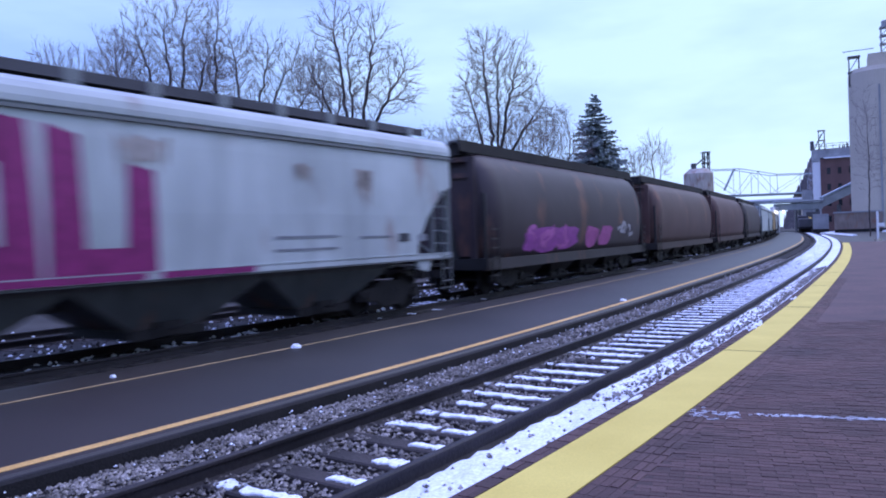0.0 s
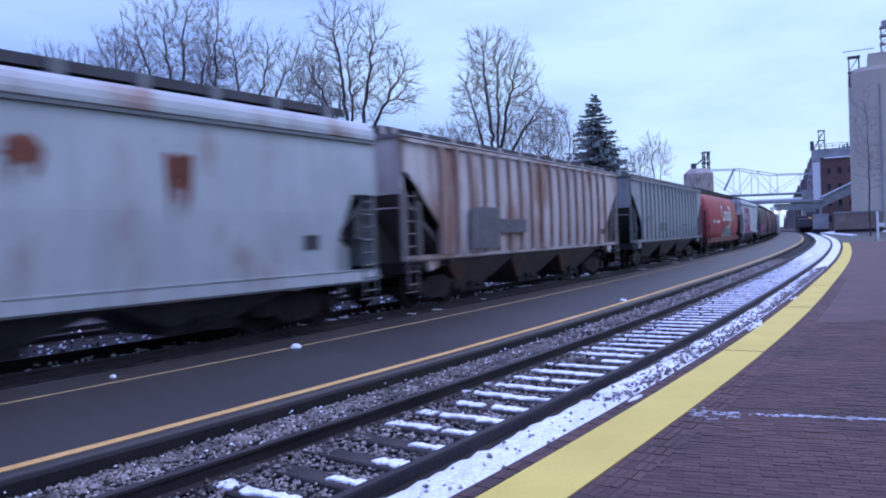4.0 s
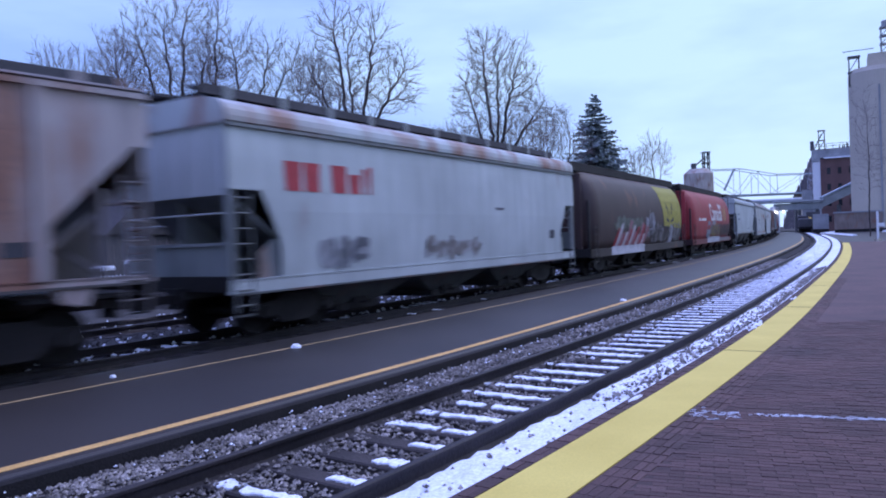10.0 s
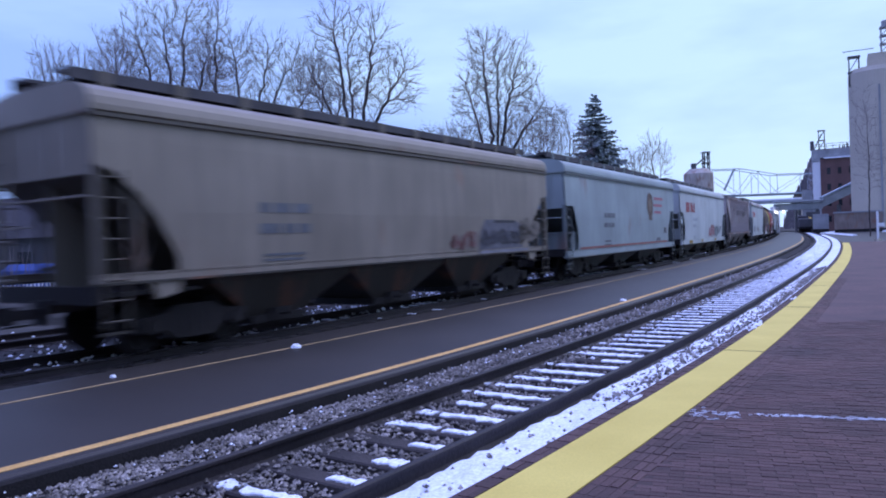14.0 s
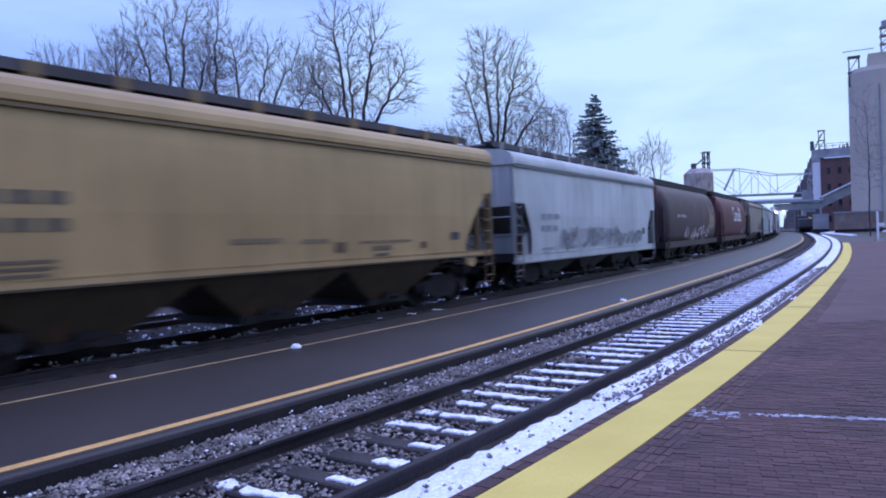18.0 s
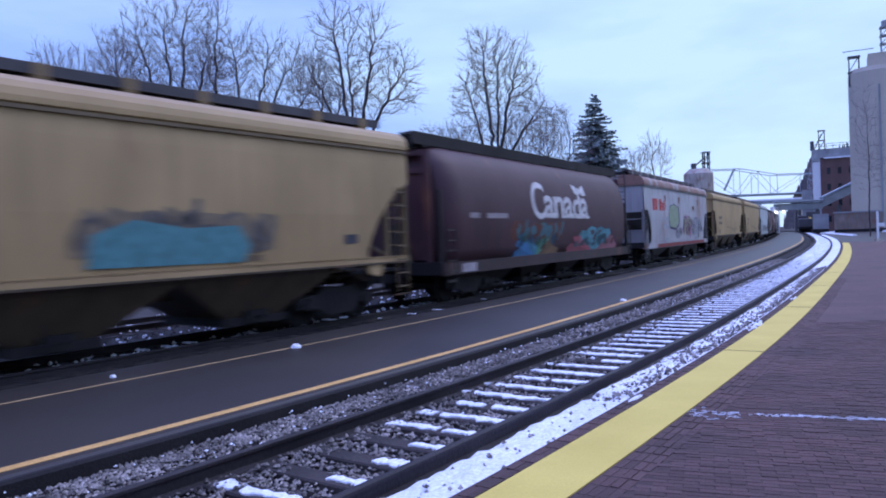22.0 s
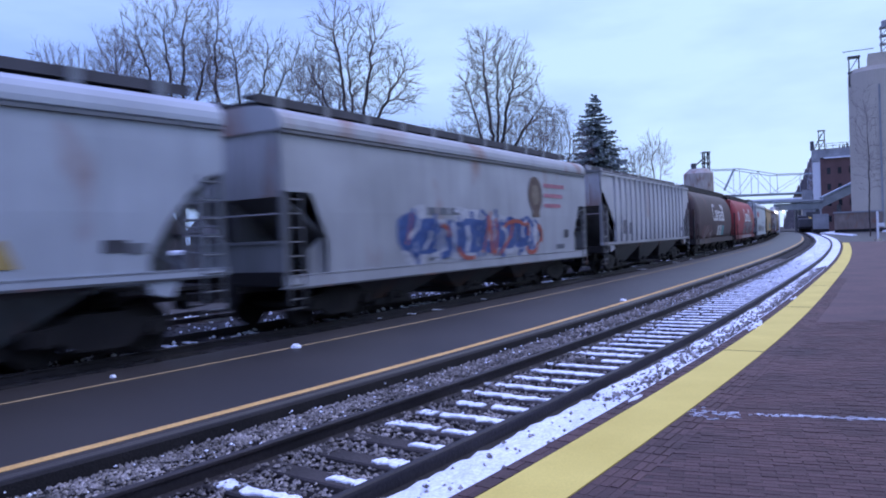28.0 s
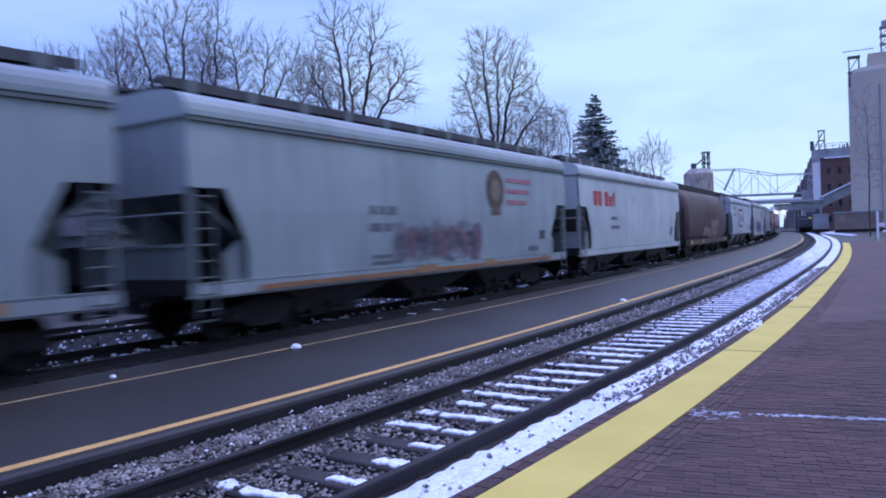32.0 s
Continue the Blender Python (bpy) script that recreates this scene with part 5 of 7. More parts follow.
car = enter(hopper_car(WHITE, 0.08, 0.25, 12, make="knee"), -179.81, -196.96, "white covered hopper with red and dark graffiti")
red_name(car, -5.2, 2.95, (0.30, 0.05, 0.06))
data_bars(car, "hopper", -5.0, 2.4, (0.34, 0.37, 0.4), 12)
scrawl(car, "hopper", 1.2, 3.8, 1.35, 2.1, [(0.40, 0.30, 0.31), (0.32, 0.12, 0.13)], 12, 4)
scrawl(car, "hopper", 4.0, 6.6, 1.4, 2.1, [(0.27, 0.30, 0.31), (0.14, 0.16, 0.17)], 13, 4)
laid("sill_tag", car, [bar(-6.6, -5.4, 1.12, 1.26), bar(-2.2, -1.6, 1.12, 1.26), bar(3.6, 4.2, 1.12, 1.26)], (0.40, 0.26, 0.06), "hopper", 0.09)

car = enter(hopper_car((0.25, 0.30, 0.30), 0.05, 0.25, 13, make="knee"), -196.96, -214.14, "blue-grey covered hopper with round emblem")
shield(car, 3.6, 3.2)
data_bars(car, "hopper", -4.3, 2.5, DARKLET, 13)
laid("sill_stripe", car, [bar(-7.4, 7.4, 1.30, 1.38)], (0.30, 0.12, 0.10), "hopper", 0.02)

car = enter(hopper_car(BEIGE, 0.1, 0.35, 14), -214.14, -232.35, "dull beige covered hopper with faded graffiti")
scrawl(car, "hopper", 2.2, 3.8, 1.35, 2.0, [(0.19, 0.145, 0.13), (0.17, 0.07, 0.065)], 14, 3)
laid("graffiti", car, [[(3.8, 1.3), (6.9, 1.3), (6.8, 2.2), (6.3, 2.36), (4.2, 2.38), (3.9, 2.0)]], (0.135, 0.135, 0.155), "hopper", 0.014, "grey sprayed block")
laid("graffiti", car, [bar(4.8, 6.3, 2.28, 2.36)], (0.05, 0.05, 0.055), "hopper", 0.02)
scrawl(car, "hopper", 3.9, 6.8, 1.4, 2.1, [(0.13, 0.13, 0.15), (0.10, 0.10, 0.12)], 90, 4)
scrawl(car, "hopper", 6.6, 8.2, 1.5, 2.45, [(0.17, 0.145, 0.12), (0.11, 0.095, 0.08)], 91, 3)
laid("graffiti", car, [bar(3.7, 7.2, 1.14, 1.26)], (0.26, 0.26, 0.29), "hopper", 0.1)
data_bars(car, "hopper", -5.4, 2.5, DARKLET, 14)

car = enter(tube_car(MAROON, 0.12, 0.45, 15), -232.35, -250.47, "dark red cylindrical grain hopper lettered in white")
canada(car, -2.15)
wheat(car, 5.0, 2.45, (0.17, 0.07, 0.04))
scrawl(car, "tube", 3.2, 6.6, 1.3, 1.9, [(0.10, 0.035, 0.035), (0.26, 0.24, 0.24)], 15, 4)

car = enter(tube_car((0.034, 0.015, 0.018), 0.12, 0.45, 16), -250.47, -268.58, "very dark maroon cylindrical hopper with white script")
scrawl(car, "tube", -3.6, 5.2, 1.3, 2.1, [(0.07, 0.035, 0.04), (0.50, 0.48, 0.48)], 16, 9)
wheat(car, 6.2, 1.9, (0.36, 0.27, 0.17), 1.7)
laid("data_lettering", car, [bar(-6.0, -5.2, 2.6, 2.78), bar(-4.9, -3.4, 2.6, 2.78)], (0.3, 0.28, 0.28), "tube")

car = enter(hopper_car(WHITE, 0.06, 0.3, 17, make="knee"), -268.58, -285.95, "bluish white covered hopper with grey graffiti")
data_bars(car, "hopper", -6.8, 2.4, (0.25, 0.28, 0.31), 17)
scrawl(car, "hopper", -5.0, 2.6, 1.38, 2.15, [(0.33, 0.355, 0.36), (0.21, 0.22, 0.235), (0.27, 0.285, 0.30)], 17, 7)
scrawl(car, "hopper", 2.6, 6.6, 1.38, 1.9, [(0.32, 0.345, 0.35), (0.19, 0.20, 0.21)], 18, 5)

for front, rear, seed in ((-285.95, -303.91, 18), (-303.91, -322.1, 19)):
    car = enter(hopper_car(TAN, 0.04, 0.3, seed), front, rear, "tan covered grain hopper with dark small lettering")
    data_bars(car, "hopper", -6.3, 2.6, (0.14, 0.11, 0.07), seed)
    patches(car, "hopper", [(1.5, 1.9, 1.5, 1.8), (5.0, 5.3, 1.5, 1.72)], (0.14, 0.09, 0.05), "small dark placards")
    laid("data_lettering", car, [bar(-1.6, -0.2, 1.85, 1.98), bar(0.4, 1.3, 1.8, 1.92), bar(2.4, 4.6, 1.74, 1.82)], (0.22, 0.16, 0.09), "hopper")

car = enter(hopper_car((0.37, 0.365, 0.37), 0.3, 0.5, 20, make="knee", roof_rust=0.85), -322.1, -340.32, "rust-streaked white covered hopper covered in graffiti")
red_name(car, -5.2, 2.95, (0.48, 0.05, 0.05))
bub = [(2 * math.pi * q / 20, 1.0 + 0.05 * math.sin(4 * q)) for q in range(20)]
def sq(v):
    return math.copysign(abs(v) ** 0.7, v)


laid("graffiti", car, [[(-2.0 + 1.45 * k * sq(math.cos(a)), 2.62 + 0.74 * k * sq(math.sin(a))) for a, k in bub]], (0.06, 0.06, 0.13), "hopper", 0.012, "dark blue bubble outline")
laid("graffiti", car, [[(-2.1 + 1.3 * k * sq(math.cos(a)), 2.65 + 0.66 * k * sq(math.sin(a))) for a, k in bub]], (0.26, 0.33, 0.21), "hopper", 0.02, "green spray bubble")
scrawl(car, "hopper", -1.6, 0.2, 1.4, 2.0, [(0.32, 0.32, 0.33), (0.20, 0.20, 0.22)], 82, 4)
scrawl(car, "hopper", 0.6, 2.6, 1.4, 2.7, [(0.34, 0.13, 0.27), (0.30, 0.36, 0.18), (0.12, 0.06, 0.12)], 20, 3)
scrawl(car, "hopper", 1.9, 3.3, 1.45, 2.6, [(0.32, 0.38, 0.20), (0.36, 0.15, 0.28), (0.14, 0.07, 0.13)], 83, 2)
scrawl(car, "hopper", 3.3, 6.8, 1.4, 2.7, [(0.33, 0.34, 0.35), (0.18, 0.18, 0.22)], 21, 6)
blotches(car, "hopper", [(-4.5, -4.1, 3.6, 3.85), (-0.7, -0.3, 3.5, 3.85), (3.5, 4.2, 3.1, 3.4), (5.3, 5.6, 3.5, 3.9)], (0.22, 0.12, 0.09), "rust blotches")
laid("sill_stripe", car, [bar(-6.4, 7.4, 1.10, 1.24)], (0.26, 0.05, 0.05), "hopper", 0.09)
data_bars(car, "hopper", -4.8, 2.4, (0.34, 0.37, 0.4), 20)

car = enter(tube_car((0.045, 0.011, 0.016), 0.08, 0.4, 21), -340.32, -357.71, "dark maroon cylindrical hopper with turquoise graffiti")
canada(car, -2.88)
fan(car, "tube", -2.35, 1.08, 2.0, 1.05, [(0.05, 0.20, 0.38), (0.06, 0.26, 0.36), (0.09, 0.30, 0.20), (0.20, 0.12, 0.06)], 22)
scrawl(car, "tube", -4.6, 0.0, 1.7, 2.35, [(0.12, 0.035, 0.02), (0.06, 0.16, 0.18)], 52, 6)
fan(car, "tube", 3.9, 1.08, 3.1, 1.0, [(0.36, 0.09, 0.11), (0.10, 0.32, 0.36), (0.09, 0.30, 0.34), (0.34, 0.14, 0.16)], 23)
scrawl(car, "tube", 2.2, 5.6, 1.35, 1.9, [(0.10, 0.30, 0.33), (0.03, 0.08, 0.10)], 53, 5)
laid("data_lettering", car, [bar(-7.5, -6.9, 2.42, 2.58), bar(-6.4, -4.9, 2.42, 2.58)], (0.30, 0.26, 0.26), "tube")
laid("sill_tag", car, [bar(-7.9, -7.0, 1.05, 1.22)], (0.36, 0.33, 0.34), "tube", 0.09)

car = enter(hopper_car((0.355, 0.24, 0.105), 0.05, 0.3, 22), -357.71, -375.86, "tan covered hopper with a turquoise patch")
scrawl(car, "hopper", 0.0, 4.4, 1.5, 2.6, [(0.22, 0.17, 0.11), (0.13, 0.115, 0.10)], 80, 5)
laid("graffiti", car, [[(0.2, 1.42), (3.5, 1.38), (3.7, 1.8), (3.4, 2.25), (2.2, 2.2), (1.1, 2.36), (0.3, 2.1)]], (0.09, 0.25, 0.26), "hopper", 0.03, "turquoise sprayed patch")
scrawl(car, "hopper", 0.5, 3.3, 1.5, 2.1, [(0.10, 0.26, 0.265), (0.06, 0.17, 0.19)], 81, 4)
data_bars(car, "hopper", -6.0, 2.5, (0.16, 0.11, 0.06), 22)

car = enter(hopper_car(WHITE, 0.06, 0.25, 23, make="knee"), -375.86, -393.27, "white covered hopper with dark graffiti low down")
red_name(car, -5.4, 3.0, (0.40, 0.03, 0.05))
scrawl(car, "hopper", -6.2, -2.0, 1.35, 2.2, [(0.27, 0.28, 0.29), (0.19, 0.19, 0.195), (0.28, 0.25, 0.2)], 24, 5)
scrawl(car, "hopper", -2.0, 4.6, 1.35, 2.0, [(0.31, 0.325, 0.335), (0.24, 0.25, 0.26)], 84, 6)
laid("data_lettering", car, [bar(0.6, 3.6, 2.3, 2.44), bar(4.9, 5.4, 2.1, 2.75)], (0.26, 0.28, 0.32), "hopper")

car = enter(tube_car(RED, 0.06, 0.35, 24), -393.27, -411.91, "red cylindrical hopper with grey outlined graffiti")
canada(car, -2.5, width=6.1)
wheat(car, 5.6, 2.3, (0.36, 0.15, 0.08))
scrawl(car, "tube", -3.0, 5.6, 1.25, 2.5, [(0.17, 0.155, 0.165), (0.29, 0.27, 0.28), (0.07, 0.06, 0.065)], 25, 9)
laid("graffiti", car, [[(-4.4, 1.04), (5.2, 1.04), (5.2, 1.24), (-4.4, 1.24)]], (0.22, 0.17, 0.18), "tube", 0.1, "pale smear along the sill")
patches(car, "tube", [(-7.6, -6.9, 2.5, 3.3)], (0.40, 0.38, 0.42), "pale sticker", 0.02)

car = enter(tube_car((0.035, 0.012, 0.014), 0.1, 0.45, 25), -411.91, -429.78, "dark brown cylindrical hopper with white graffiti letters")
canada(car, -2.15)
scrawl(car, "tube", -6.4, -2.6, 1.3, 2.2, [(0.09, 0.04, 0.04), (0.24, 0.19, 0.18)], 26, 4)
for a, b in ((0.2, 1.1), (1.4, 2.3)):
    laid("graffiti", car, [bar(a, b, 1.4, 2.1)], (0.42, 0.42, 0.40), "tube", 0.016, "white sprayed block")
laid("graffiti", car, [bar(2.5, 3.5, 1.4, 2.1)], (0.08, 0.26, 0.26), "tube", 0.016, "turquoise sprayed block")

car = enter(hopper_car((0.38, 0.38, 0.38), 0.15, 0.35, 26, ribs=17), -429.78, -447.43, "light grey ribbed covered hopper")
patches(car, "hopper", [(-6.0, -5.4, 1.7, 2.4), (-4.9, -4.4, 1.7, 2.3)], (0.12, 0.12, 0.13), "dark data panels", 0.02)

BLUE = (0.05, 0.10, 0.26)
car = enter(hopper_car((0.31, 0.32, 0.325), 0.12, 0.25, 27, make="knee", roof_rust=0.3), -447.43, -464.94, "pale grey covered hopper with blue graffiti lettering")
shield(car, 3.9, 3.25)
scrawl(car, "hopper", -4.6, 4.0, 1.15, 2.7, [(0.44, 0.45, 0.48), BLUE, BLUE, (0.40, 0.10, 0.07)], 27, 8)
scrawl(car, "hopper", -4.8, 3.6, 1.5, 2.5, [BLUE, (0.04, 0.09, 0.27), (0.48, 0.49, 0.52)], 85, 7)
data_bars(car, "hopper", -3.4, 2.5, DARKLET, 27)

car = enter(hopper_car((0.33, 0.36, 0.39), 0.04, 0.2, 28), -464.94, -482.73, "bluish white covered hopper with a framed spray picture")
pr = random.Random(61)
rim = [(-1.1 + 1.75 * math.copysign(abs(math.cos(t)) ** 0.55, math.cos(t)) * (1 + 0.1 * math.sin(t)) + pr.uniform(-0.1, 0.1), 2.72 + 0.84 * math.copysign(abs(math.sin(t)) ** 0.55, math.sin(t)) + pr.uniform(-0.06, 0.06)) for t in (2 * math.pi * q / 26 for q in range(26))]
laid("graffiti", car, [rim], (0.06, 0.07, 0.075), "hopper", 0.013, "dark outline of a spray picture")
laid("graffiti", car, [[(-1.1 + (x + 1.1) * 0.86, 2.74 + (z - 2.72) * 0.8) for x, z in rim]], (0.46, 0.48, 0.49), "hopper", 0.018, "white sprayed field")
laid("graffiti", car, [[(-2.9, 3.46), (0.6, 3.44), (0.7, 3.6), (-2.7, 3.62)], [(0.5, 2.4), (0.85, 2.4), (0.95, 2.75), (0.55, 2.8)], [(-2.95, 2.0), (-2.7, 2.0), (-2.75, 2.4), (-3.0, 2.4)]], (0.24, 0.06, 0.06), "hopper", 0.023, "red sprayed edge")
scrawl(car, "hopper", -2.2, 0.2, 2.35, 3.2, [(0.44, 0.46, 0.46), (0.12, 0.15, 0.14), (0.30, 0.33, 0.32)], 28, 4)
laid("graffiti", car, [[(-2.2, 1.98), (0.3, 1.98), (0.2, 2.12), (-1.0, 2.05), (-2.1, 2.14)]], (0.05, 0.09, 0.06), "hopper", 0.024)
laid("graffiti", car, [[(3.6, 1.5), (5.2, 1.5), (5.0, 2.05), (3.8, 2.05)]], (0.42, 0.30, 0.10), "hopper", 0.014, "yellow spray mark")
laid("data_lettering", car, [bar(-6.8, -5.6, 3.5, 3.7), bar(-6.8, -5.2, 2.95, 3.12), bar(7.0, 7.35, 1.7, 1.95)], DARKLET, "hopper")

car = enter(tube_car((0.044, 0.013, 0.015), 0.07, 0.45, 29), -482.73, -500.06, "faded maroon cylindrical hopper with pink and white graffiti")
canada(car, -2.15, (0.095, 0.045, 0.047))
scrawl(car, "tube", -2.6, 0.0, 1.4, 2.0, [(0.13, 0.06, 0.06), (0.40, 0.34, 0.32)], 29, 4)
scrawl(car, "tube", 0.2, 3.7, 1.25, 2.6, [(0.28, 0.24, 0.23), (0.32, 0.04, 0.05), (0.36, 0.30, 0.29)], 30, 6)
scrawl(car, "tube", 3.6, 6.2, 1.25, 2.4, [(0.12, 0.10, 0.10), (0.19, 0.16, 0.155), (0.10, 0.04, 0.04)], 86, 5)
laid("sill_tag", car, [bar(-7.4, -6.7, 1.06, 1.22), bar(-3.0, -2.4, 1.06, 1.22), bar(7.5, 8.1, 1.06, 1.22)], (0.5, 0.3, 0.04), "tube", 0.09)

car = enter(hopper_car(WHITE, 0.05, 0.22, 30, make="knee"), -500.06, -517.45, "clean white covered hopper with red block marks")
red_name(car, -5.2, 3.0, (0.46, 0.04, 0.05))
laid("data_lettering", car, [bar(-4.9, -3.9, 2.4, 2.55), bar(-4.9, -3.6, 2.0, 2.15), bar(6.4, 6.9, 1.6, 1.85)], DARKLET, "hopper")

car = enter(hopper_car((0.25, 0.295, 0.295), 0.06, 0.28, 31, make="knee"), -517.45, -534.71, "blue-grey covered hopper with round emblem and pink graffiti")
shield(car, 3.15, 3.3)
scrawl(car, "hopper", -2.6, 2.2, 1.32, 2.4, [(0.225, 0.235, 0.25), (0.15, 0.15, 0.18)], 92, 7)
scrawl(car, "hopper", -2.3, 2.0, 1.32, 2.25, [(0.265, 0.215, 0.235), (0.13, 0.12, 0.15), (0.22, 0.12, 0.14)], 31, 6)
laid("sill_tag", car, [bar(-1.6, -0.6, 1.13, 1.27), bar(2.2, 2.9, 1.13, 1.27), bar(6.6, 7.0, 1.13, 1.27)], (0.36, 0.20, 0.10), "hopper", 0.1)
data_bars(car, "hopper", -3.6, 2.5, DARKLET, 31)
laid("sill_stripe", car, [bar(-7.4, 7.4, 1.12, 1.2)], (0.33, 0.16, 0.08), "hopper", 0.09)

car = enter(hopper_car((0.24, 0.28, 0.285), 0.06, 0.3, 32, make="knee"), -534.71, -552.51, "grey covered hopper with an orange sill tag")
laid("sill_tag", car, [bar(6.6, 7.2, 1.12, 1.26)], (0.42, 0.22, 0.08), "hopper", 0.09)
laid("data_lettering", car, [bar(6.0, 6.8, 1.6, 1.9)], DARKLET, "hopper")



# ---- trees behind the train ----
def rods(name, p0, p1, r0, r1, sides, mat, parent):
    """Many tapered rods as one mesh."""
    p0, p1, r0, r1 = (np.asarray(q, float) for q in (p0, p1, r0, r1))
    d = p1 - p0
    d /= np.maximum(np.linalg.norm(d, axis=1, keepdims=True), 1e-6)
    ref = np.where(abs(d[:, 2:3]) < 0.9, np.array([[0.0, 0, 1]]), np.array([[1.0, 0, 0]]))
    u = np.cross(d, ref)
    u /= np.linalg.norm(u, axis=1, keepdims=True)
    w = np.cross(d, u)
    ang = 2 * np.pi * np.arange(sides) / sides
    ring = np.cos(ang)[None, :, None] * u[:, None] + np.sin(ang)[None, :, None] * w[:, None]
    v = np.stack([p0[:, None] + ring * r0[:, None, None], p1[:, None] + ring * r1[:, None, None]], 1).reshape(-1, 3)
    n, j = len(p0), np.arange(sides)
    f = np.stack([j, (j + 1) % sides, (j + 1) % sides + sides, j + sides], 1)[None] + (np.arange(n) * 2 * sides)[:, None, None]
    me = bpy.data.meshes.new(name)
    me.from_pydata(v.tolist(), [], f.reshape(-1, 4).tolist())
    return solid(name, me, mat, parent)


def bare_tree(x, y, blobs, seed, stems=((0.0, 6.0),), label="bare leafless deciduous tree in winter", reach=2.6, step=0.30, wood=0.0125, twig=0.85, group="trees behind the railway"):
    """A winter tree: shoots grow from the stems towards points spread through the crown's lobes.
    blobs: lobes (across, height, half width, half height, points); stems: (lean across at the top, height of the top, how late it bends)."""
    r = np.random.RandomState(seed)
    pts = []
    for cx, cz, rx, rz, n in blobs:
        n = int(n * 2.4)
        q = np.clip(r.normal(0, 0.45, (n, 3)), -1.05, 1.05)
        pts.append(q * (rx, rx * 0.75, rz) + (cx, 0, cz))
    pts = np.concatenate(pts)
    pos, par = [np.zeros(3)], [-1]
    for lean, fork, *bend in stems:
        last, n = 0, max(3, int(fork / 0.5))
        side = r.uniform(-0.5, 0.5)
        for k in range(1, n + 1):
            t = k / n
            pos.append(np.array([lean * t ** (bend[0] if bend else 1.6), side * t, fork * t]) + r.normal(0, 0.055, 3))
            par.append(last)
            last = len(pos) - 1
    pos = list(pos)
    near, who = np.full(len(pts), 1e9), np.zeros(len(pts), int)
    fresh, live = list(range(len(pos))), np.ones(len(pts), bool)
    shoots = {}
    for _ in range(170):
        for i in fresh:
            dd = np.linalg.norm(pts - pos[i], axis=1)
            m = dd < near
            near[m], who[m] = dd[m], i
        live &= near > step * 1.25
        pull = live & (near < reach * 2.4)
        if not pull.any():
            break
        fresh = []
        for i in np.unique(who[pull]):
            mine = pts[pull & (who == i)] - pos[i]
            d = (mine / np.linalg.norm(mine, axis=1, keepdims=True)).mean(0)
            if par[i] >= 0:
                back = pos[i] - pos[par[i]]
                d = d + 0.45 * back / max(np.linalg.norm(back), 1e-6)
            d = d + (0, 0, 0.3) + r.normal(0, 0.12, 3)
            tip = pos[i] + d / max(np.linalg.norm(d), 1e-6) * step
            if any(np.linalg.norm(tip - c) < 0.45 * step for c in shoots.get(i, ())):
                live[pull & (who == i)] = False
                continue
            shoots.setdefault(i, []).append(tip)
            pos.append(tip)
            par.append(int(i))
            fresh.append(len(pos) - 1)
        if len(pos) > 9000:
            break
    pos, par = np.array(pos), np.array(par)
    load = np.zeros(len(pos))
    kids = np.bincount(par[1:], minlength=len(pos))
    load[kids == 0] = 1.0
    for i in range(len(pos) - 1, 0, -1):
        load[par[i]] += load[i]
    rad = wood * 0.82 * load ** 0.52
    tree = new("tree")
    tree.empty_display_size = 0.5
    tree.location = (x, y, -0.5)
    i = np.arange(1, len(pos))
    thick = rad[i] > wood * 3.6
    p, q = par[i], i
    trunk = thick & (pos[q][:, 2] < min(f[1] for f in stems) * 0.72)
    limb = thick & ~trunk
    r_low = np.minimum(rad[p], rad[q] * 1.25)
    rods("trunk", pos[p[trunk]], pos[q[trunk]], r_low[trunk], rad[q[trunk]], 8, M_BARK, tree)
    # each large fork is a limb of its own
    root = np.zeros(len(pos), int)
    top = 0
    for k in range(1, len(pos)):
        if limb[k - 1]:
            if k > 1 and limb[par[k] - 1] and par[k] > 0 and rad[k] < wood * 11:
                root[k] = root[par[k]]
            elif par[k] > 0 and limb[par[k] - 1] and top > 10:
                root[k] = root[par[k]]
            else:
                top += 1
                root[k] = top
    for c in range(1, top + 1):
        m = limb & (root[i] == c)
        if m.any():
            rods("limb", pos[p[m]], pos[q[m]], r_low[m], rad[q[m]], 5, M_BARK, tree)
    thin = ~thick
    a0, a1, b0, b1 = [pos[p[thin]]], [pos[q[thin]]], [np.minimum(rad[p[thin]], rad[q[thin]] * 1.3)], [rad[q[thin]]]
    base = q[thin][r.rand(thin.sum()) < twig]
    for _ in range(3):
        go = pos[base] - pos[par[base]]
        go = go / np.linalg.norm(go, axis=1, keepdims=True) + r.normal(0, 0.38, go.shape) + (0, 0, 0.45)
        go *= (r.uniform(0.3, 1.0, len(base)) / np.linalg.norm(go, axis=1))[:, None]
        a0.append(pos[base])
        a1.append(pos[base] + go)
        b0.append(np.full(len(base), wood * 0.72))
        b1.append(np.full(len(base), wood * 0.5))
    tagged(rods("crown", np.concatenate(a0), np.concatenate(a1), np.concatenate(b0), np.concatenate(b1), 3, M_TWIG, tree), kind="stuff")
    return tagged(tree, label, "tree", group)


bare_tree(-31.6, 62, [(-1.4, 17.0, 1.5, 2.6, 420), (0.9, 16.6, 1.5, 2.7, 420), (2.3, 15.8, 1.2, 2.0, 240)], 1, ((-1.6, 14.5), (-0.6, 15.0), (0.5, 14.8), (1.7, 14.2)), "small dense bare tree with upright twigs", twig=1.0)
bare_tree(-26.3, 60, [(0.0, 17.4, 1.8, 2.7, 470), (1.2, 15.5, 1.6, 2.0, 190)], 2, ((-0.6, 15.5), (0.2, 16.5), (1.2, 14.5)), "rounded bare tree with fine twigs", twig=1.0)
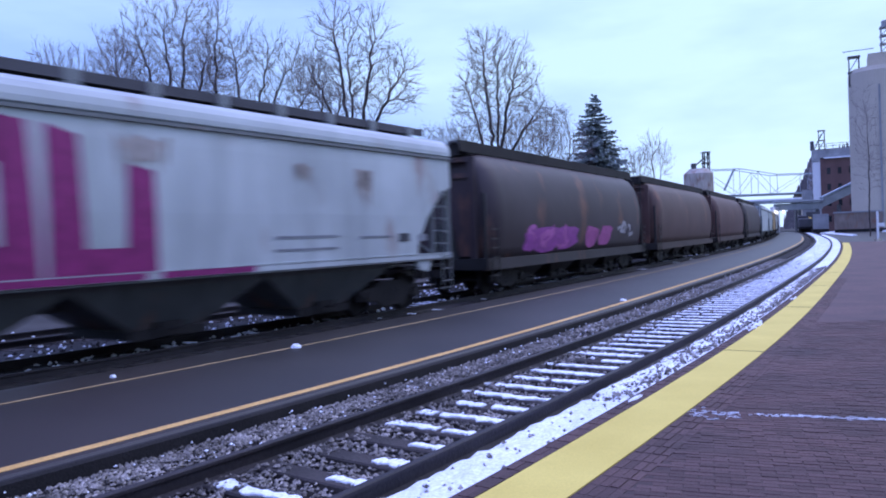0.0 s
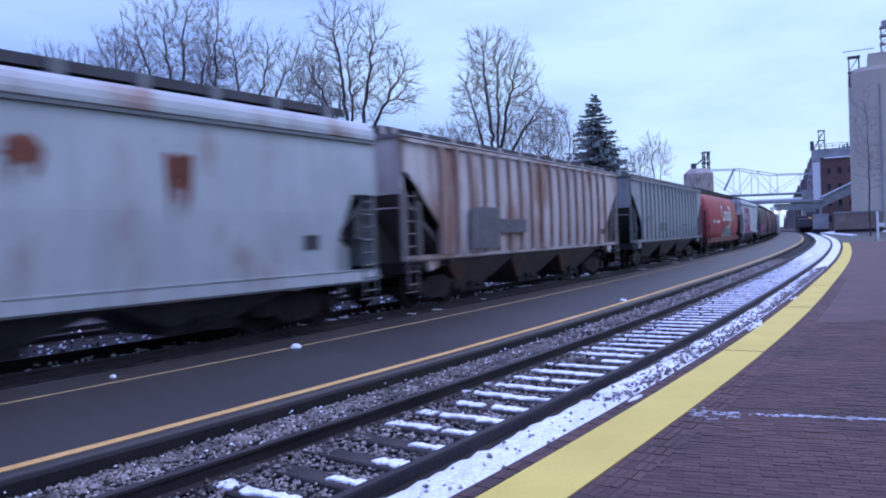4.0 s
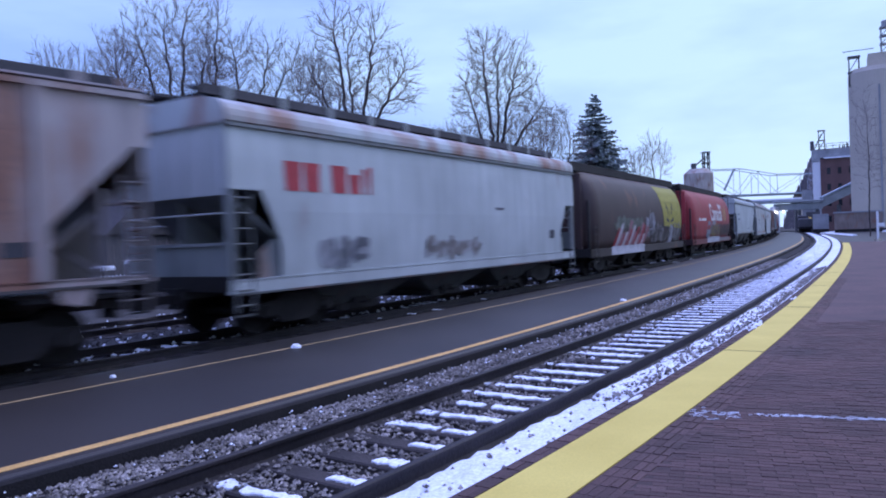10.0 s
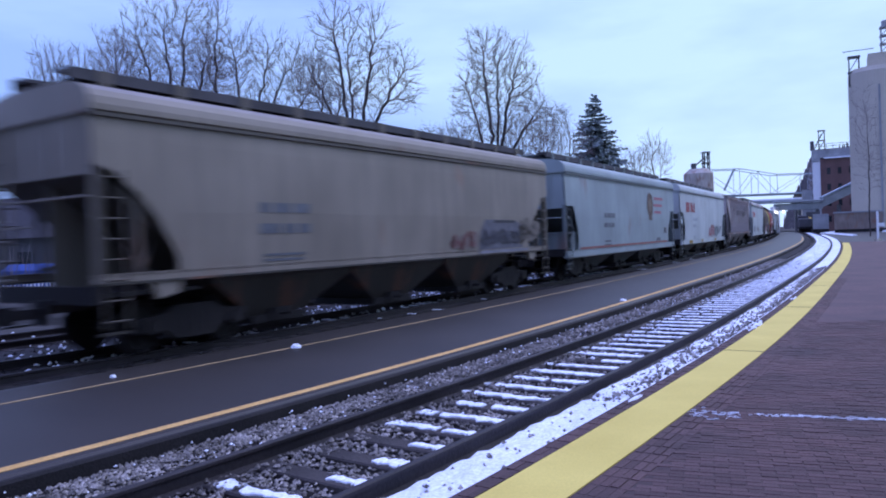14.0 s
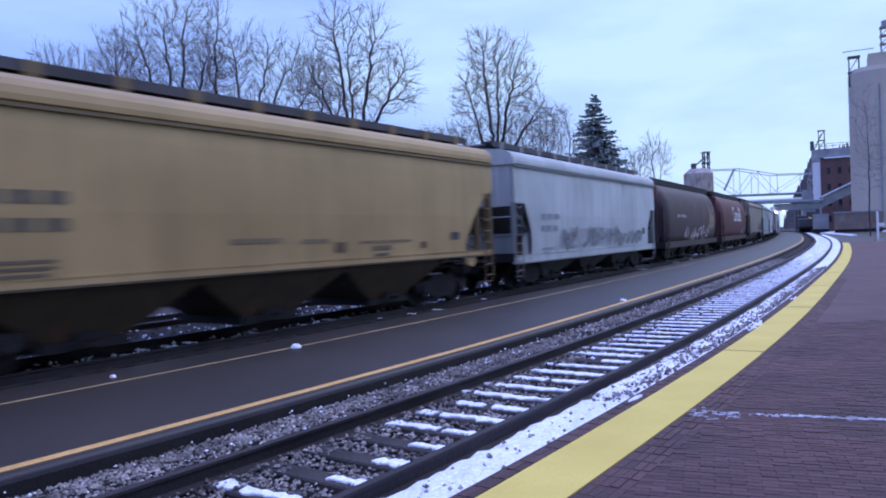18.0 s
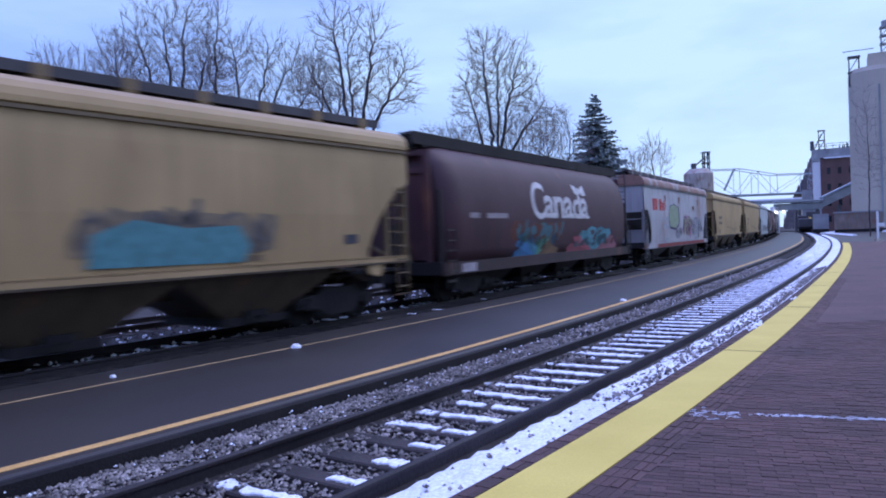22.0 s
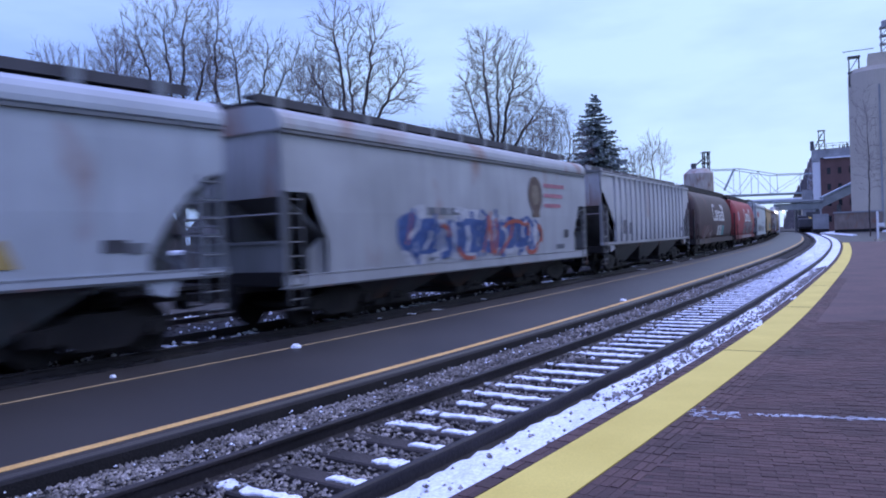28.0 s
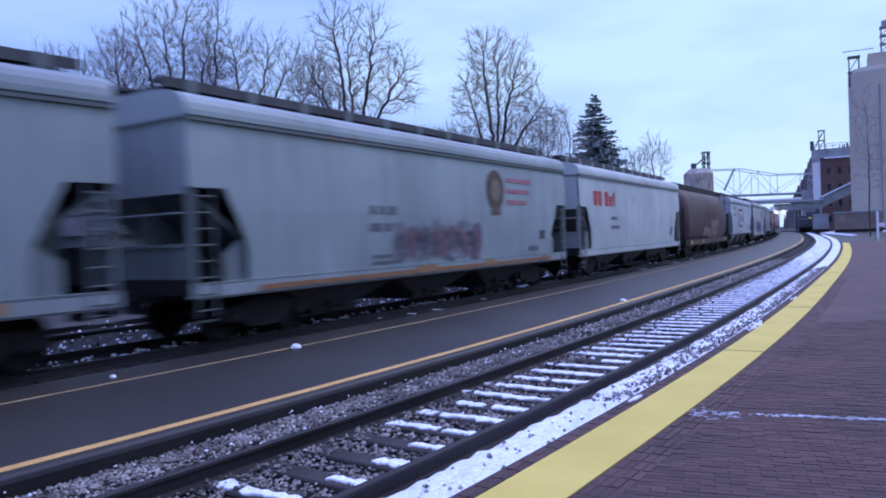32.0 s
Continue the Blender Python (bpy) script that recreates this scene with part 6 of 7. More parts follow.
bare_tree(-18.6, 52, [(-1.8, 17.0, 1.8, 2.8, 380), (0.9, 17.2, 1.9, 3.0, 420), (-3.3, 14.9, 1.7, 2.3, 320), (2.2, 14.4, 1.9, 2.2, 300), (-0.2, 14.2, 2.6, 1.8, 340)], 3, ((-4.2, 15.0, 2.4), (-2.7, 17.2, 2.0), (-0.9, 18.0, 1.8), (0.7, 17.6, 1.6), (2.3, 15.6, 2.0)), "wide spreading bare tree with many limbs")
bare_tree(-16.6, 54, [(0.6, 19.5, 0.9, 3.6, 200), (-0.2, 16.0, 1.1, 2.2, 120)], 14, ((0.5, 17.5),), "slender upright bare tree", twig=0.6)
bare_tree(-15.4, 58, [(-2.4, 16.8, 1.6, 2.6, 200), (0.0, 17.0, 1.8, 2.6, 230), (2.4, 16.4, 1.8, 2.5, 230), (4.6, 15.6, 1.5, 2.4, 190), (1.2, 13.6, 3.0, 1.7, 200)], 5, ((-2.8, 16.2, 2.0), (-0.6, 17.6, 2.4), (2.0, 17.0, 2.2), (3.6, 16.4, 2.6), (5.8, 15.0, 2.2)), "open bare tree with arching limbs", wood=0.013)
bare_tree(-9.6, 59, [(-0.6, 14.8, 1.9, 2.5, 240), (1.4, 13.6, 1.7, 2.0, 160)], 15, ((-1.6, 14.2, 2.2), (0.2, 14.0), (1.6, 13.2, 2.0)), "bare tree with fine spreading twigs")
bare_tree(-5.2, 46, [(-1.1, 14.4, 1.4, 3.0, 250), (1.0, 13.9, 1.5, 2.9, 260), (-2.1, 12.3, 1.3, 2.1, 170), (2.7, 12.0, 1.2, 2.1, 170), (0.2, 11.0, 2.3, 1.6, 170)], 6, ((-2.7, 13.0, 2.6), (-1.2, 15.6, 2.0), (-0.4, 14.4, 1.6), (1.4, 14.8, 2.8), (3.0, 12.8, 3.4)), "tall bare tree with forked trunk", wood=0.015)
bare_tree(4.7, 60, [(-0.7, 16.2, 1.9, 2.8, 400), (1.5, 15.4, 1.7, 2.6, 330), (-1.6, 13.6, 1.7, 2.2, 240), (1.8, 13.2, 2.1, 1.9, 280), (3.8, 11.8, 1.8, 1.2, 190), (-0.2, 11.4, 2.4, 1.2, 160)], 27, ((-2.2, 14.2, 2.2), (-0.8, 16.6, 2.0), (0.4, 15.8, 1.6), (1.6, 15.0, 2.6), (3.6, 12.6, 3.2)), "tall bare tree with several rising stems", wood=0.015)
bare_tree(1.2, 66, [(0.0, 10.8, 2.6, 1.5, 320)], 9, ((-0.6, 9.0), (0.8, 9.2)), "low bare tree with fine twigs", twig=1.0)
bare_tree(7.6, 68, [(-0.8, 11.2, 2.2, 1.6, 300), (1.6, 10.6, 1.8, 1.4, 200)], 33, ((-1.2, 10.0), (0.2, 10.4), (1.6, 9.6)), "low bare tree with fine twigs", twig=1.0)
bare_tree(11.6, 70, [(-1.2, 11.6, 2.4, 2.2, 330), (1.2, 10.8, 1.8, 1.8, 200)], 8, ((-1.0, 9.5), (0.8, 9.3)), "low wide bare tree with fine twigs")
bare_tree(24.8, 92, [(0.0, 10.6, 1.8, 2.0, 260)], 10, ((-0.3, 8.6), (0.6, 8.8)), "small dense bare tree with fine twigs")
bare_tree(28.0, 94, [(-0.6, 12.4, 1.2, 2.2, 170), (0.8, 11.4, 1.3, 2.0, 150)], 11, ((-0.4, 10.5), (0.5, 9.8)), "small slender bare tree with fine twigs")


def spruce(x, y, h, seed):
    r = random.Random(seed)
    tree = new("conifer")
    tree.empty_display_size = 0.5
    tree.location = (x, y, -0.5)
    solid("trunk", Geo().tube((0, 0, 0), (0, 0, h * 0.97), h * 0.018, 0.02, 8), M_BARK, tree)
    g = Geo()
    z = h * 0.1
    while z < h:
        t = z / h
        reach = (1 - t) ** 0.85 * h * 0.40 + 0.15
        for k in range(max(6, int(15 * (1 - t) + 6))):
            a = r.uniform(0, 6.283)
            L = reach * r.uniform(0.6, 1.15)
            droop = -0.20 * L + r.uniform(-0.1, 0.2)
            d = Vector((math.cos(a), math.sin(a), 0))
            w = Vector((-math.sin(a), math.cos(a), 0))
            prev = Vector((0, 0, z))
            for j in range(1, 6):
                u = j / 5
                p = Vector((0, 0, z + droop * u + 0.14 * L * u * u)) + d * (L * u)
                for _ in range(6):
                    c = prev.lerp(p, r.random())
                    s = (0.18 + (1 - 0.55 * u) * L * 0.14) * r.uniform(0.6, 1.3)
                    tip = c + (w * r.choice((-1, 1)) * r.uniform(0.3, 1.0) + d * 0.7 + Vector((0, 0, r.uniform(-0.6, 0.3)))) * s
                    e = Vector((r.uniform(-1, 1), r.uniform(-1, 1), r.uniform(-1, 1))).cross(tip - c).normalized() * s * 0.34
                    mid = c.lerp(tip, 0.5)
                    g.add([c - e * 0.4, c + e * 0.4, mid + e, tip, mid - e], [(0, 1, 2, 3, 4)])
                prev = p
        z += h * 0.015 + 0.05
    tagged(solid("crown", g, M_NEEDLE, tree, raw=True), kind="stuff")
    return tagged(tree, "dark green pointed spruce tree", "tree", "trees behind the railway")


spruce(17.2, 80, 17.5, 4)

bare_tree(59.0, 100, [(0.0, 16.5, 2.0, 4.2, 90), (0.6, 10.5, 2.4, 3.6, 110)], 41, ((0.2, 12.0),), "slender bare tree before the silos", wood=0.008, twig=0.6, group="")

# brush behind the far track
g = Geo()
rb = random.Random(21)
for _ in range(1500):
    s, o = rb.uniform(-5, 140), rb.uniform(-44, -30)
    x, y, _h = along(s, o)
    hh = rb.uniform(0.8, 2.6)
    g.tube((x, y, -0.5), (x + rb.uniform(-0.6, 0.6), y + rb.uniform(-0.6, 0.6), hh), 0.03, 0.012, 3)
tagged(solid("brush", g, M_TWIG, raw=True), "bare winter brush behind the railway", "brush", kind="stuff")


def block(name, parent, mat, x0, x1, y0, y1, z0, z1, label="", c=0.0):
    g = Geo().tub(x0, x1, y0, y1, z0, z1, c) if c else Geo().box(x0, x1, y0, y1, z0, z1)
    return solid(name, g, mat, parent, label)


# picket fence and houses seen between the cars
M_SIDING = speckled("grey_siding", (0.06, 0.058, 0.065), (0.11, 0.105, 0.115), 3, 0.8, 12, 0.2)
M_ROOFING = speckled("dark_shingles", (0.03, 0.028, 0.03), (0.06, 0.055, 0.06), 5, 0.9, 14, 0.5)
M_TARP = speckled("blue_tarp", (0.02, 0.05, 0.22), (0.05, 0.12, 0.40), 5, 0.5, 12, 0.3)
fence = new("picket_fence")
fence.location = (-30, 37.0, -0.46)
picket = Geo().prism([(-0.05, 0.08), (0.05, 0.08), (0.05, 0.95), (0.0, 1.05), (-0.05, 0.95)], 1, -0.012, 0.012).mesh("picket")
for z in (0.3, 0.8):
    block("fence_rail", fence, M_TIE, 0, 24, 0.015, 0.05, z, z + 0.08)
for i in range(120):
    pk = solid("picket", picket, M_WHITE, fence)
    pk.location.x = 0.1 + i * 0.2
tagged(fence, "low white picket fence beyond the tracks", "fence")


def house(x, y, w, d, wall_h, ridge, turn, label):
    h = new("house")
    h.matrix_world = pose(x, y, -0.46, 0, 0, turn)
    wl_ = block("wall", h, M_SIDING, -w / 2, w / 2, -d / 2, d / 2, 0, wall_h)
    solid("roof", Geo().prism([(-d / 2 - 0.4, wall_h), (d / 2 + 0.4, wall_h), (0, ridge)], 0, -w / 2 - 0.3, w / 2 + 0.3), M_ROOFING, h)
    for i in range(3):
        xx = -w / 2 + w * (i + 0.5) / 3
        wd = block("window", h, M_SIDING, xx - 0.6, xx + 0.6, -d / 2 - 0.06, -d / 2 + 0.02, 1.0, 2.5)
        block("pane", wd, M_GLASS, xx - 0.48, xx + 0.48, -d / 2 - 0.08, -d / 2 - 0.055, 1.1, 2.4)
    return tagged(h, label, "house")


house(-24.0, 47.0, 11, 8, 3.2, 6.0, -12, "dark grey house beyond the fence")
house(-10.5, 47.5, 9, 7, 3.0, 5.6, -16, "grey weathered house with shingle roof")
house(1.5, 56, 10, 7, 3.0, 5.4, -20, "grey house behind bare brush")
tarp = new("tarp_pile")
tarp.location = (-23.0, 40.5, -0.46)
rl = random.Random(2)
block("cover", tarp, M_TARP, -1.4, 1.4, -0.7, 0.7, 0, 1.7, c=0.35)
tagged(tarp, "pile covered with a blue tarpaulin", "tarpaulin")
for k, (x, y, w, d, z) in enumerate(((-19.3, 39.5, 2.2, 1.2, 1.2), (-16.6, 40.5, 1.8, 1.2, 1.5), (-15.0, 41.0, 1.3, 1.0, 1.9))):
    sh = new("covered_box")
    sh.location = (x, y, -0.46)
    block("box", sh, M_SIDING, -w / 2, w / 2, -d / 2, d / 2, 0, z)
    block("snow_cap", sh, M_SNOW, -w / 2 - 0.05, w / 2 + 0.05, -d / 2 - 0.05, d / 2 + 0.05, z, z + 0.25, "snow on top", 0.1)
    tagged(sh, "grey box topped with snow by the fence", "box", "snowy boxes")


# ---- far end: silos, mill, bin, bridge, loading gallery ----
def frame_tower(name, parent, x, y, w, z0, z1, mat, levels):
    """A light steel tower: its landings are parts, each with its corner legs."""
    for i in range(levels):
        lo, hi = z0 + (z1 - z0) * i / levels, z0 + (z1 - z0) * (i + 1) / levels
        deck = block(name, parent, mat, x - w / 2 - 0.3, x + w / 2 + 0.3, y - w / 2 - 0.3, y + w / 2 + 0.3, hi - 0.22, hi)
        for dx in (-w / 2, w / 2):
            for dy in (-w / 2, w / 2):
                block("leg", deck, mat, x + dx - 0.13, x + dx + 0.13, y + dy - 0.13, y + dy + 0.13, lo, hi - 0.22)
        solid("brace", Geo().tube((x - w / 2, y - w / 2, lo), (x + w / 2, y - w / 2, hi - 0.2), 0.1, 0.1, 5), mat, deck)


silos = new("grain_silos")
silos.matrix_world = pose(93.0, 165, -0.46, 0, 0, -29)
for i, (sx, sy) in enumerate(((6.4, 5.5), (18.2, 5.5), (30.0, 5.5), (12.3, 16), (24, 16))):
    rings = [[(sx + q * math.cos(t), sy + q * math.sin(t), z) for t in (2 * math.pi * j / 40 for j in range(40))] for z, q in ((0, 6.1), (36.4, 6.1), (36.7, 5.95), (37.4, 5.7))]
    solid("silo", Geo().loft(rings), M_CONCRETE, silos)
block("web_wall", silos, M_CONCRETE, 6, 31, 4.0, 16, 0, 37.4)
block("head_house", silos, M_CONCRETE, 4.4, 33, 3.5, 12, 37.4, 40.8, "concrete gallery over the silos")
block("conduit", silos, M_STEEL, 6.1, 6.5, -0.9, -0.5, 0, 33)
frame_tower("roof_tower", silos, 8.0, 4, 1.8, 40.8, 46.4, M_STEEL, 3)
frame_tower("side_platform", silos, 1.6, 4, 2.0, 33.6, 40.6, M_DARKSTEEL, 2)
block("rail", silos, M_DARKSTEEL, -0.6, 5.6, 2.9, 3.0, 41.7, 41.85)
block("bin_hood", silos, M_STEEL, 7.2, 8.8, 3.2, 4.8, 46.4, 47.9, c=0.3)
tagged(silos, "tall grey concrete grain silos with roof tower", "silo")

mill = new("mill_building")
mill.matrix_world = pose(117.8, 230, -0.46, 0, 0, -27)
wall = block("wall", mill, M_REDBRICK, 2.4, 14, 0, 14, 0, 22.9, "dark red brick wall")
block("headhouse", mill, M_STEEL, 2.4, 14, -0.2, 14, 23.3, 26.0, "pale grey metal headhouse")
block("snow_ledge", mill, M_SNOW, 3.4, 14, -0.7, 0.2, 22.9, 23.3, "snow-covered ledge")
block("stair_shaft", mill, M_WHITE, 0.2, 2.4, 0.2, 6, 8.0, 22.0, "white stair shaft")
block("shaft_top", mill, M_STEEL, 0.0, 2.4, 0.1, 6, 22.0, 26.0)
block("shaft_foot", mill, M_STEEL, 0.0, 2.4, 0.1, 6, 0, 8.0)
block("annex", mill, M_STEEL, -3.0, 0.0, 1, 6, 0, 13.5, "pale annex")
for i in range(4):
    for j in range(3):
        block("window", wall, M_GLASS, 4.2 + j * 3.0, 5.2 + j * 3.0, -0.08, 0.1, 3.0 + i * 5, 5.0 + i * 5)
for i in range(8):
    block("rail_post", mill, M_DARKSTEEL, 0.3 + i * 1.9, 0.45 + i * 1.9, 0, 0.12, 26.0, 27.6)
for z in (26.8, 27.5):
    block("roof_rail", mill, M_DARKSTEEL, 0.3, 14, 0.02, 0.1, z, z + 0.14)
frame_tower("elevator_tower", mill, 3.0, 3, 1.6, 26.0, 32.2, M_DARKSTEEL, 2)
solid("spout", Geo().tube((3.0, 2.2, 31.0), (0.8, 2.2, 26.2), 0.16, 0.16, 6), M_DARKSTEEL, mill)
block("vent", mill, M_DARKSTEEL, -0.3, 0.8, 1, 3, 26.0, 28.8)
tagged(mill, "old red brick mill with pale headhouse", "building")

bin_ = new("storage_bin")
bin_.location = (64.0, 180, -1.7)
M_BIN = paint((0.40, 0.35, 0.30), 0.32, 0.4, 91, 0.9)
rings = [[(q * math.cos(t), q * math.sin(t), z) for t in (2 * math.pi * j / 32 for j in range(32))] for z, q in ((0, 3.5), (17.2, 3.5), (18.4, 2.2), (18.5, 0.3))]
solid("shell", Geo().loft(rings), M_BIN, bin_)
frame_tower("leg_tower", bin_, 2.0, 0, 1.2, 17.2, 22.6, M_DARKSTEEL, 2)
solid("spout", Geo().tube((2.0, 0, 21.5), (-1.4, 0, 18.6), 0.16, 0.16, 8), M_DARKSTEEL, bin_)
block("motor_box", bin_, M_DARKSTEEL, -1.6, -0.6, -0.5, 0.5, 18.0, 19.8)
tagged(bin_, "squat rust-stained storage bin with elevator leg", "silo")

# truss bridge across the line
bridge = new("truss_bridge")
bridge.location = (120.0, 320, -0.46)
top = [(-4, 28.3), (12, 28.3), (20, 26.8), (28.5, 25.2), (42, 25.2), (56, 25.6)]
low = 17.0
for yy in (0, 7):
    for k, ((xa, za), (xb, zb)) in enumerate(zip(top, top[1:])):
        solid("top_chord", Geo().tube((xa, yy, za), (xb, yy, zb), 0.17, 0.17, 6), M_TRUSS, bridge)
        solid("hanger", Geo().tube((xa, yy, za), (xa, yy, low), 0.11, 0.11, 6), M_TRUSS, bridge)
        a_, b_ = ((xa, yy, low), (xb, yy, zb)) if k % 2 else ((xa, yy, za), (xb, yy, low))
        solid("diagonal", Geo().tube(a_, b_, 0.09, 0.09, 6), M_TRUSS, bridge)
solid("portal", Geo().tube((9.6, 0, 28.2), (5.0, 0, 19.0), 0.45, 0.45, 6), M_TRUSS, bridge)
block("deck", bridge, M_TRUSS, -10, 70, -0.5, 7.5, 16.2, 16.9)
for px_ in (-8, 40):
    block("pier", bridge, M_CONCRETE, px_ - 1, px_ + 1, 0, 7, 0, 16.2)
tagged(bridge, "blue-grey steel truss bridge over the line", "bridge")

# loading gallery over the tracks
M_GALLERY = speckled("pale_green_steel", (0.19, 0.22, 0.225), (0.29, 0.32, 0.325), 3, 0.6, 9, 0.2)
gallery = new("loading_gallery")
gallery.matrix_world = pose(92.6, 201, -0.46, 0, 0, -12)
block("walkway", gallery, M_GALLERY, 0, 12.0, 0, 2.6, 6.6, 8.4, "pale steel gallery", 0.15)
block("roof", gallery, M_GALLERY, -0.4, 12.2, -0.4, 3.0, 8.6, 9.2, c=0.2)
solid("incline", Geo().prism([(12, 7.0), (12, 9.4), (21, 13.6), (21, 11.2)], 1, 0, 2.6), M_GALLERY, gallery, "rising covered conveyor")
solid("incline_roof", Geo().prism([(12, 9.5), (12, 9.9), (21, 14.1), (21, 13.7)], 1, -0.2, 2.8), M_TRUSS, gallery)
block("pillar", gallery, M_WHITE, -1.0, 0.9, 0, 2.0, 0, 7.6, "white pillar wall", 0.05)
for px_ in (11.0, 16.5, 20.5):
    block("leg", gallery, M_DARKSTEEL, px_ - 0.3, px_ + 0.3, 0.5, 2.3, 0, 7.6)
for lx in (-0.2, 1.7):
    block("lamp", gallery, M_HEADLIGHT, lx, lx + 0.4, -0.5, -0.2, 6.0, 6.3, "lit white lamp")
tagged(gallery, "pale steel loading gallery spanning the tracks", "gallery")
snowroof = new("platform_canopy")
snowroof.matrix_world = pose(84.0, 226, -0.46, 0, 0, -14)
block("roof", snowroof, M_SNOW, 10, 26, 0, 5, 10.2, 10.7, "snow-covered flat roof", 0.1)
block("fascia", snowroof, M_GALLERY, 10, 26, -0.1, 0.2, 9.2, 10.2)
for px_ in (24.5, 25.5):
    block("leg", snowroof, M_DARKSTEEL, px_, px_ + 0.4, 1, 3, 0, 9.2)
tagged(snowroof, "snow-covered canopy roof behind the gallery", "canopy")

# wooded bluff far behind
g = Geo()
rh = random.Random(4)
nx, ny = 120, 9
for j in range(ny):
    for i in range(nx):
        ang = radians(25.2 + i * 0.25)
        rr_ = 620 + j * 24
        rise = 62 * min(1.0, i * 0.25 / 1.8) + 14 * min(1.0, max(0.0, i * 0.25 - 1.8) / 3.0) + 4
        g.v.append((rr_ * math.sin(ang), rr_ * math.cos(ang), -2 + rise * (j / (ny - 1)) ** 0.6 + (rh.uniform(-3, 4) if j else 0)))
for j in range(ny - 1):
    for i in range(nx - 1):
        a = j * nx + i
        g.f.append((a, a + 1, a + nx + 1, a + nx))
for _ in range(2600):
    ang, j = radians(rh.uniform(25.3, 40)), rh.random()
    rr_ = 620 + j * 190
    da = math.degrees(ang) - 25.2
    rise = 62 * min(1.0, max(0.0, da) / 1.8) + 14 * min(1.0, max(0.0, da - 1.8) / 3.0) + 4
    x, y, z = rr_ * math.sin(ang), rr_ * math.cos(ang), -2 + rise * j ** 0.6
    g.tube((x, y, z - 2), (x + rh.uniform(-1, 1), y, z + rh.uniform(3, 7)), 1.1, 0.3, 3)
tagged(solid("backdrop_bluff", g, M_HILL, raw=True), "distant bare wooded bluff", "hill", kind="structure")

# yard by the silos
setting("lot_asphalt", Geo().add([(*along(79.5, 1.9)[:2], -0.12), (*along(79.5, 60)[:2], -0.12), (*along(150, 70)[:2], -0.12), (*along(185, 2.2)[:2], -0.12)], [(3, 2, 1, 0)]), M_ASPHALT, "dark asphalt lot beyond the platform", "pavement")
post = new("signal_post")
post.location = (44.2, 73.6, 0)
block("mast", post, M_WHITE, -0.08, 0.08, -0.08, 0.08, 0.0, 2.9, c=0.03)
block("sign_plate", post, M_WHITE, 0.1, 0.7, -0.03, 0.03, 1.35, 1.72)
block("base", post, M_CONCRETE, -0.25, 0.25, -0.25, 0.25, -0.46, 0.12)
tagged(post, "white post with small sign on the platform end", "post")

M_SHED = paint((0.20, 0.155, 0.13), 0.3, 0.5, 92, 0.9)
shed = new("loading_shed")
shed.matrix_world = pose(86.6, 160, -0.46, 0, 0, -28)
block("wall", shed, M_SHED, 0, 9.2, 0, 4, 1.0, 4.6, "brown weathered wall")
block("roof", shed, M_STEEL, -0.2, 9.4, -0.2, 4.2, 4.6, 4.9)
block("plinth", shed, M_CAST, 0, 14, 0.1, 4, 0, 1.0)
for i in range(6):
    block("batten", shed, M_SHED, 0.6 + i * 1.5, 0.75 + i * 1.5, -0.08, 0, 1.0, 4.6)
tagged(shed, "low brown loading shed before the silos", "shed")
wall2 = new("pale_wall")
wall2.matrix_world = pose(88.8, 175, -0.46, 0, 0, -27)
block("wall", wall2, M_STEEL, 0.6, 4.0, 0, 3, 1.2, 4.8, c=0.05)
block("foot", wall2, M_CAST, 0.6, 4.0, 0, 3, 0, 1.2)
tagged(wall2, "small pale shed beside the track", "shed")

for x0, y0, x1, y1, w in ((79.5, 151.5, 101, 183, 0.7), (86.5, 141, 100.0, 163.0, 0.9), (62, 109, 79, 149, 0.35)):
    d = Vector((x1 - x0, y1 - y0, 0))
    n_ = Vector((d.y, -d.x, 0)).normalized() * w
    p0, p1 = Vector((x0, y0, -0.1)), Vector((x1, y1, -0.1))
    g = Geo().loft([[p0 - n_, p0 + n_, p0 + n_ * 0.6 + Vector((0, 0, 0.2)), p0 - n_ * 0.6 + Vector((0, 0, 0.2))], [p1 - n_, p1 + n_, p1 + n_ * 0.6 + Vector((0, 0, 0.2)), p1 - n_ * 0.6 + Vector((0, 0, 0.2))]])
    tagged(solid("snow_windrow", g, M_SNOW), "low ridge of snow along the lot", "snow", "snow ridges")

loco = new("switch_engine")
loco.matrix_world = at_line(205, 0.0, 0)
block("body", loco, M_DARKSTEEL, 0, 13, -1.4, 1.4, 1.4, 3.6, c=0.3)
block("cab", loco, M_DARKSTEEL, 8.0, 11.0, -1.5, 1.5, 1.4, 4.4, c=0.25)
block("frame", loco, M_CAST, -0.6, 13.5, -1.5, 1.5, 0.9, 1.4)
for x in (3, 10):
    block("truck", loco, M_CAST, x - 2, x + 2, -1.2, 1.2, 0.0, 0.95)
tagged(loco, "dark standing switch engine under the gallery", "locomotive")
# glowing colour stands in for foliage lit yellow by the lamps
M_YELLOW_LIT = glow("lit_yellow_patch", (0.55, 0.42, 0.10), 0.9)
kiosk = new("lit_hut")
kiosk.matrix_world = pose(93.2, 185, -0.46, 0, 0, -26)
block("wall", kiosk, M_DARKSTEEL, -0.2, 2.9, 0, 2.5, 0, 5.6)
block("doorway", kiosk, M_YELLOW_LIT, 0.3, 0.9, -0.06, 0.0, 1.5, 4.2, "glowing patch standing in for lamp-lit foliage")
for lx, lz in ((0.0, 3.3), (2.5, 3.4)):
    block("lamp", kiosk, M_WARMLAMP, lx, lx + 0.45, -0.3, -0.07, lz, lz + 0.45, "lit warm lamp")
tagged(kiosk, "dark hut with a glowing yellow patch", "hut")


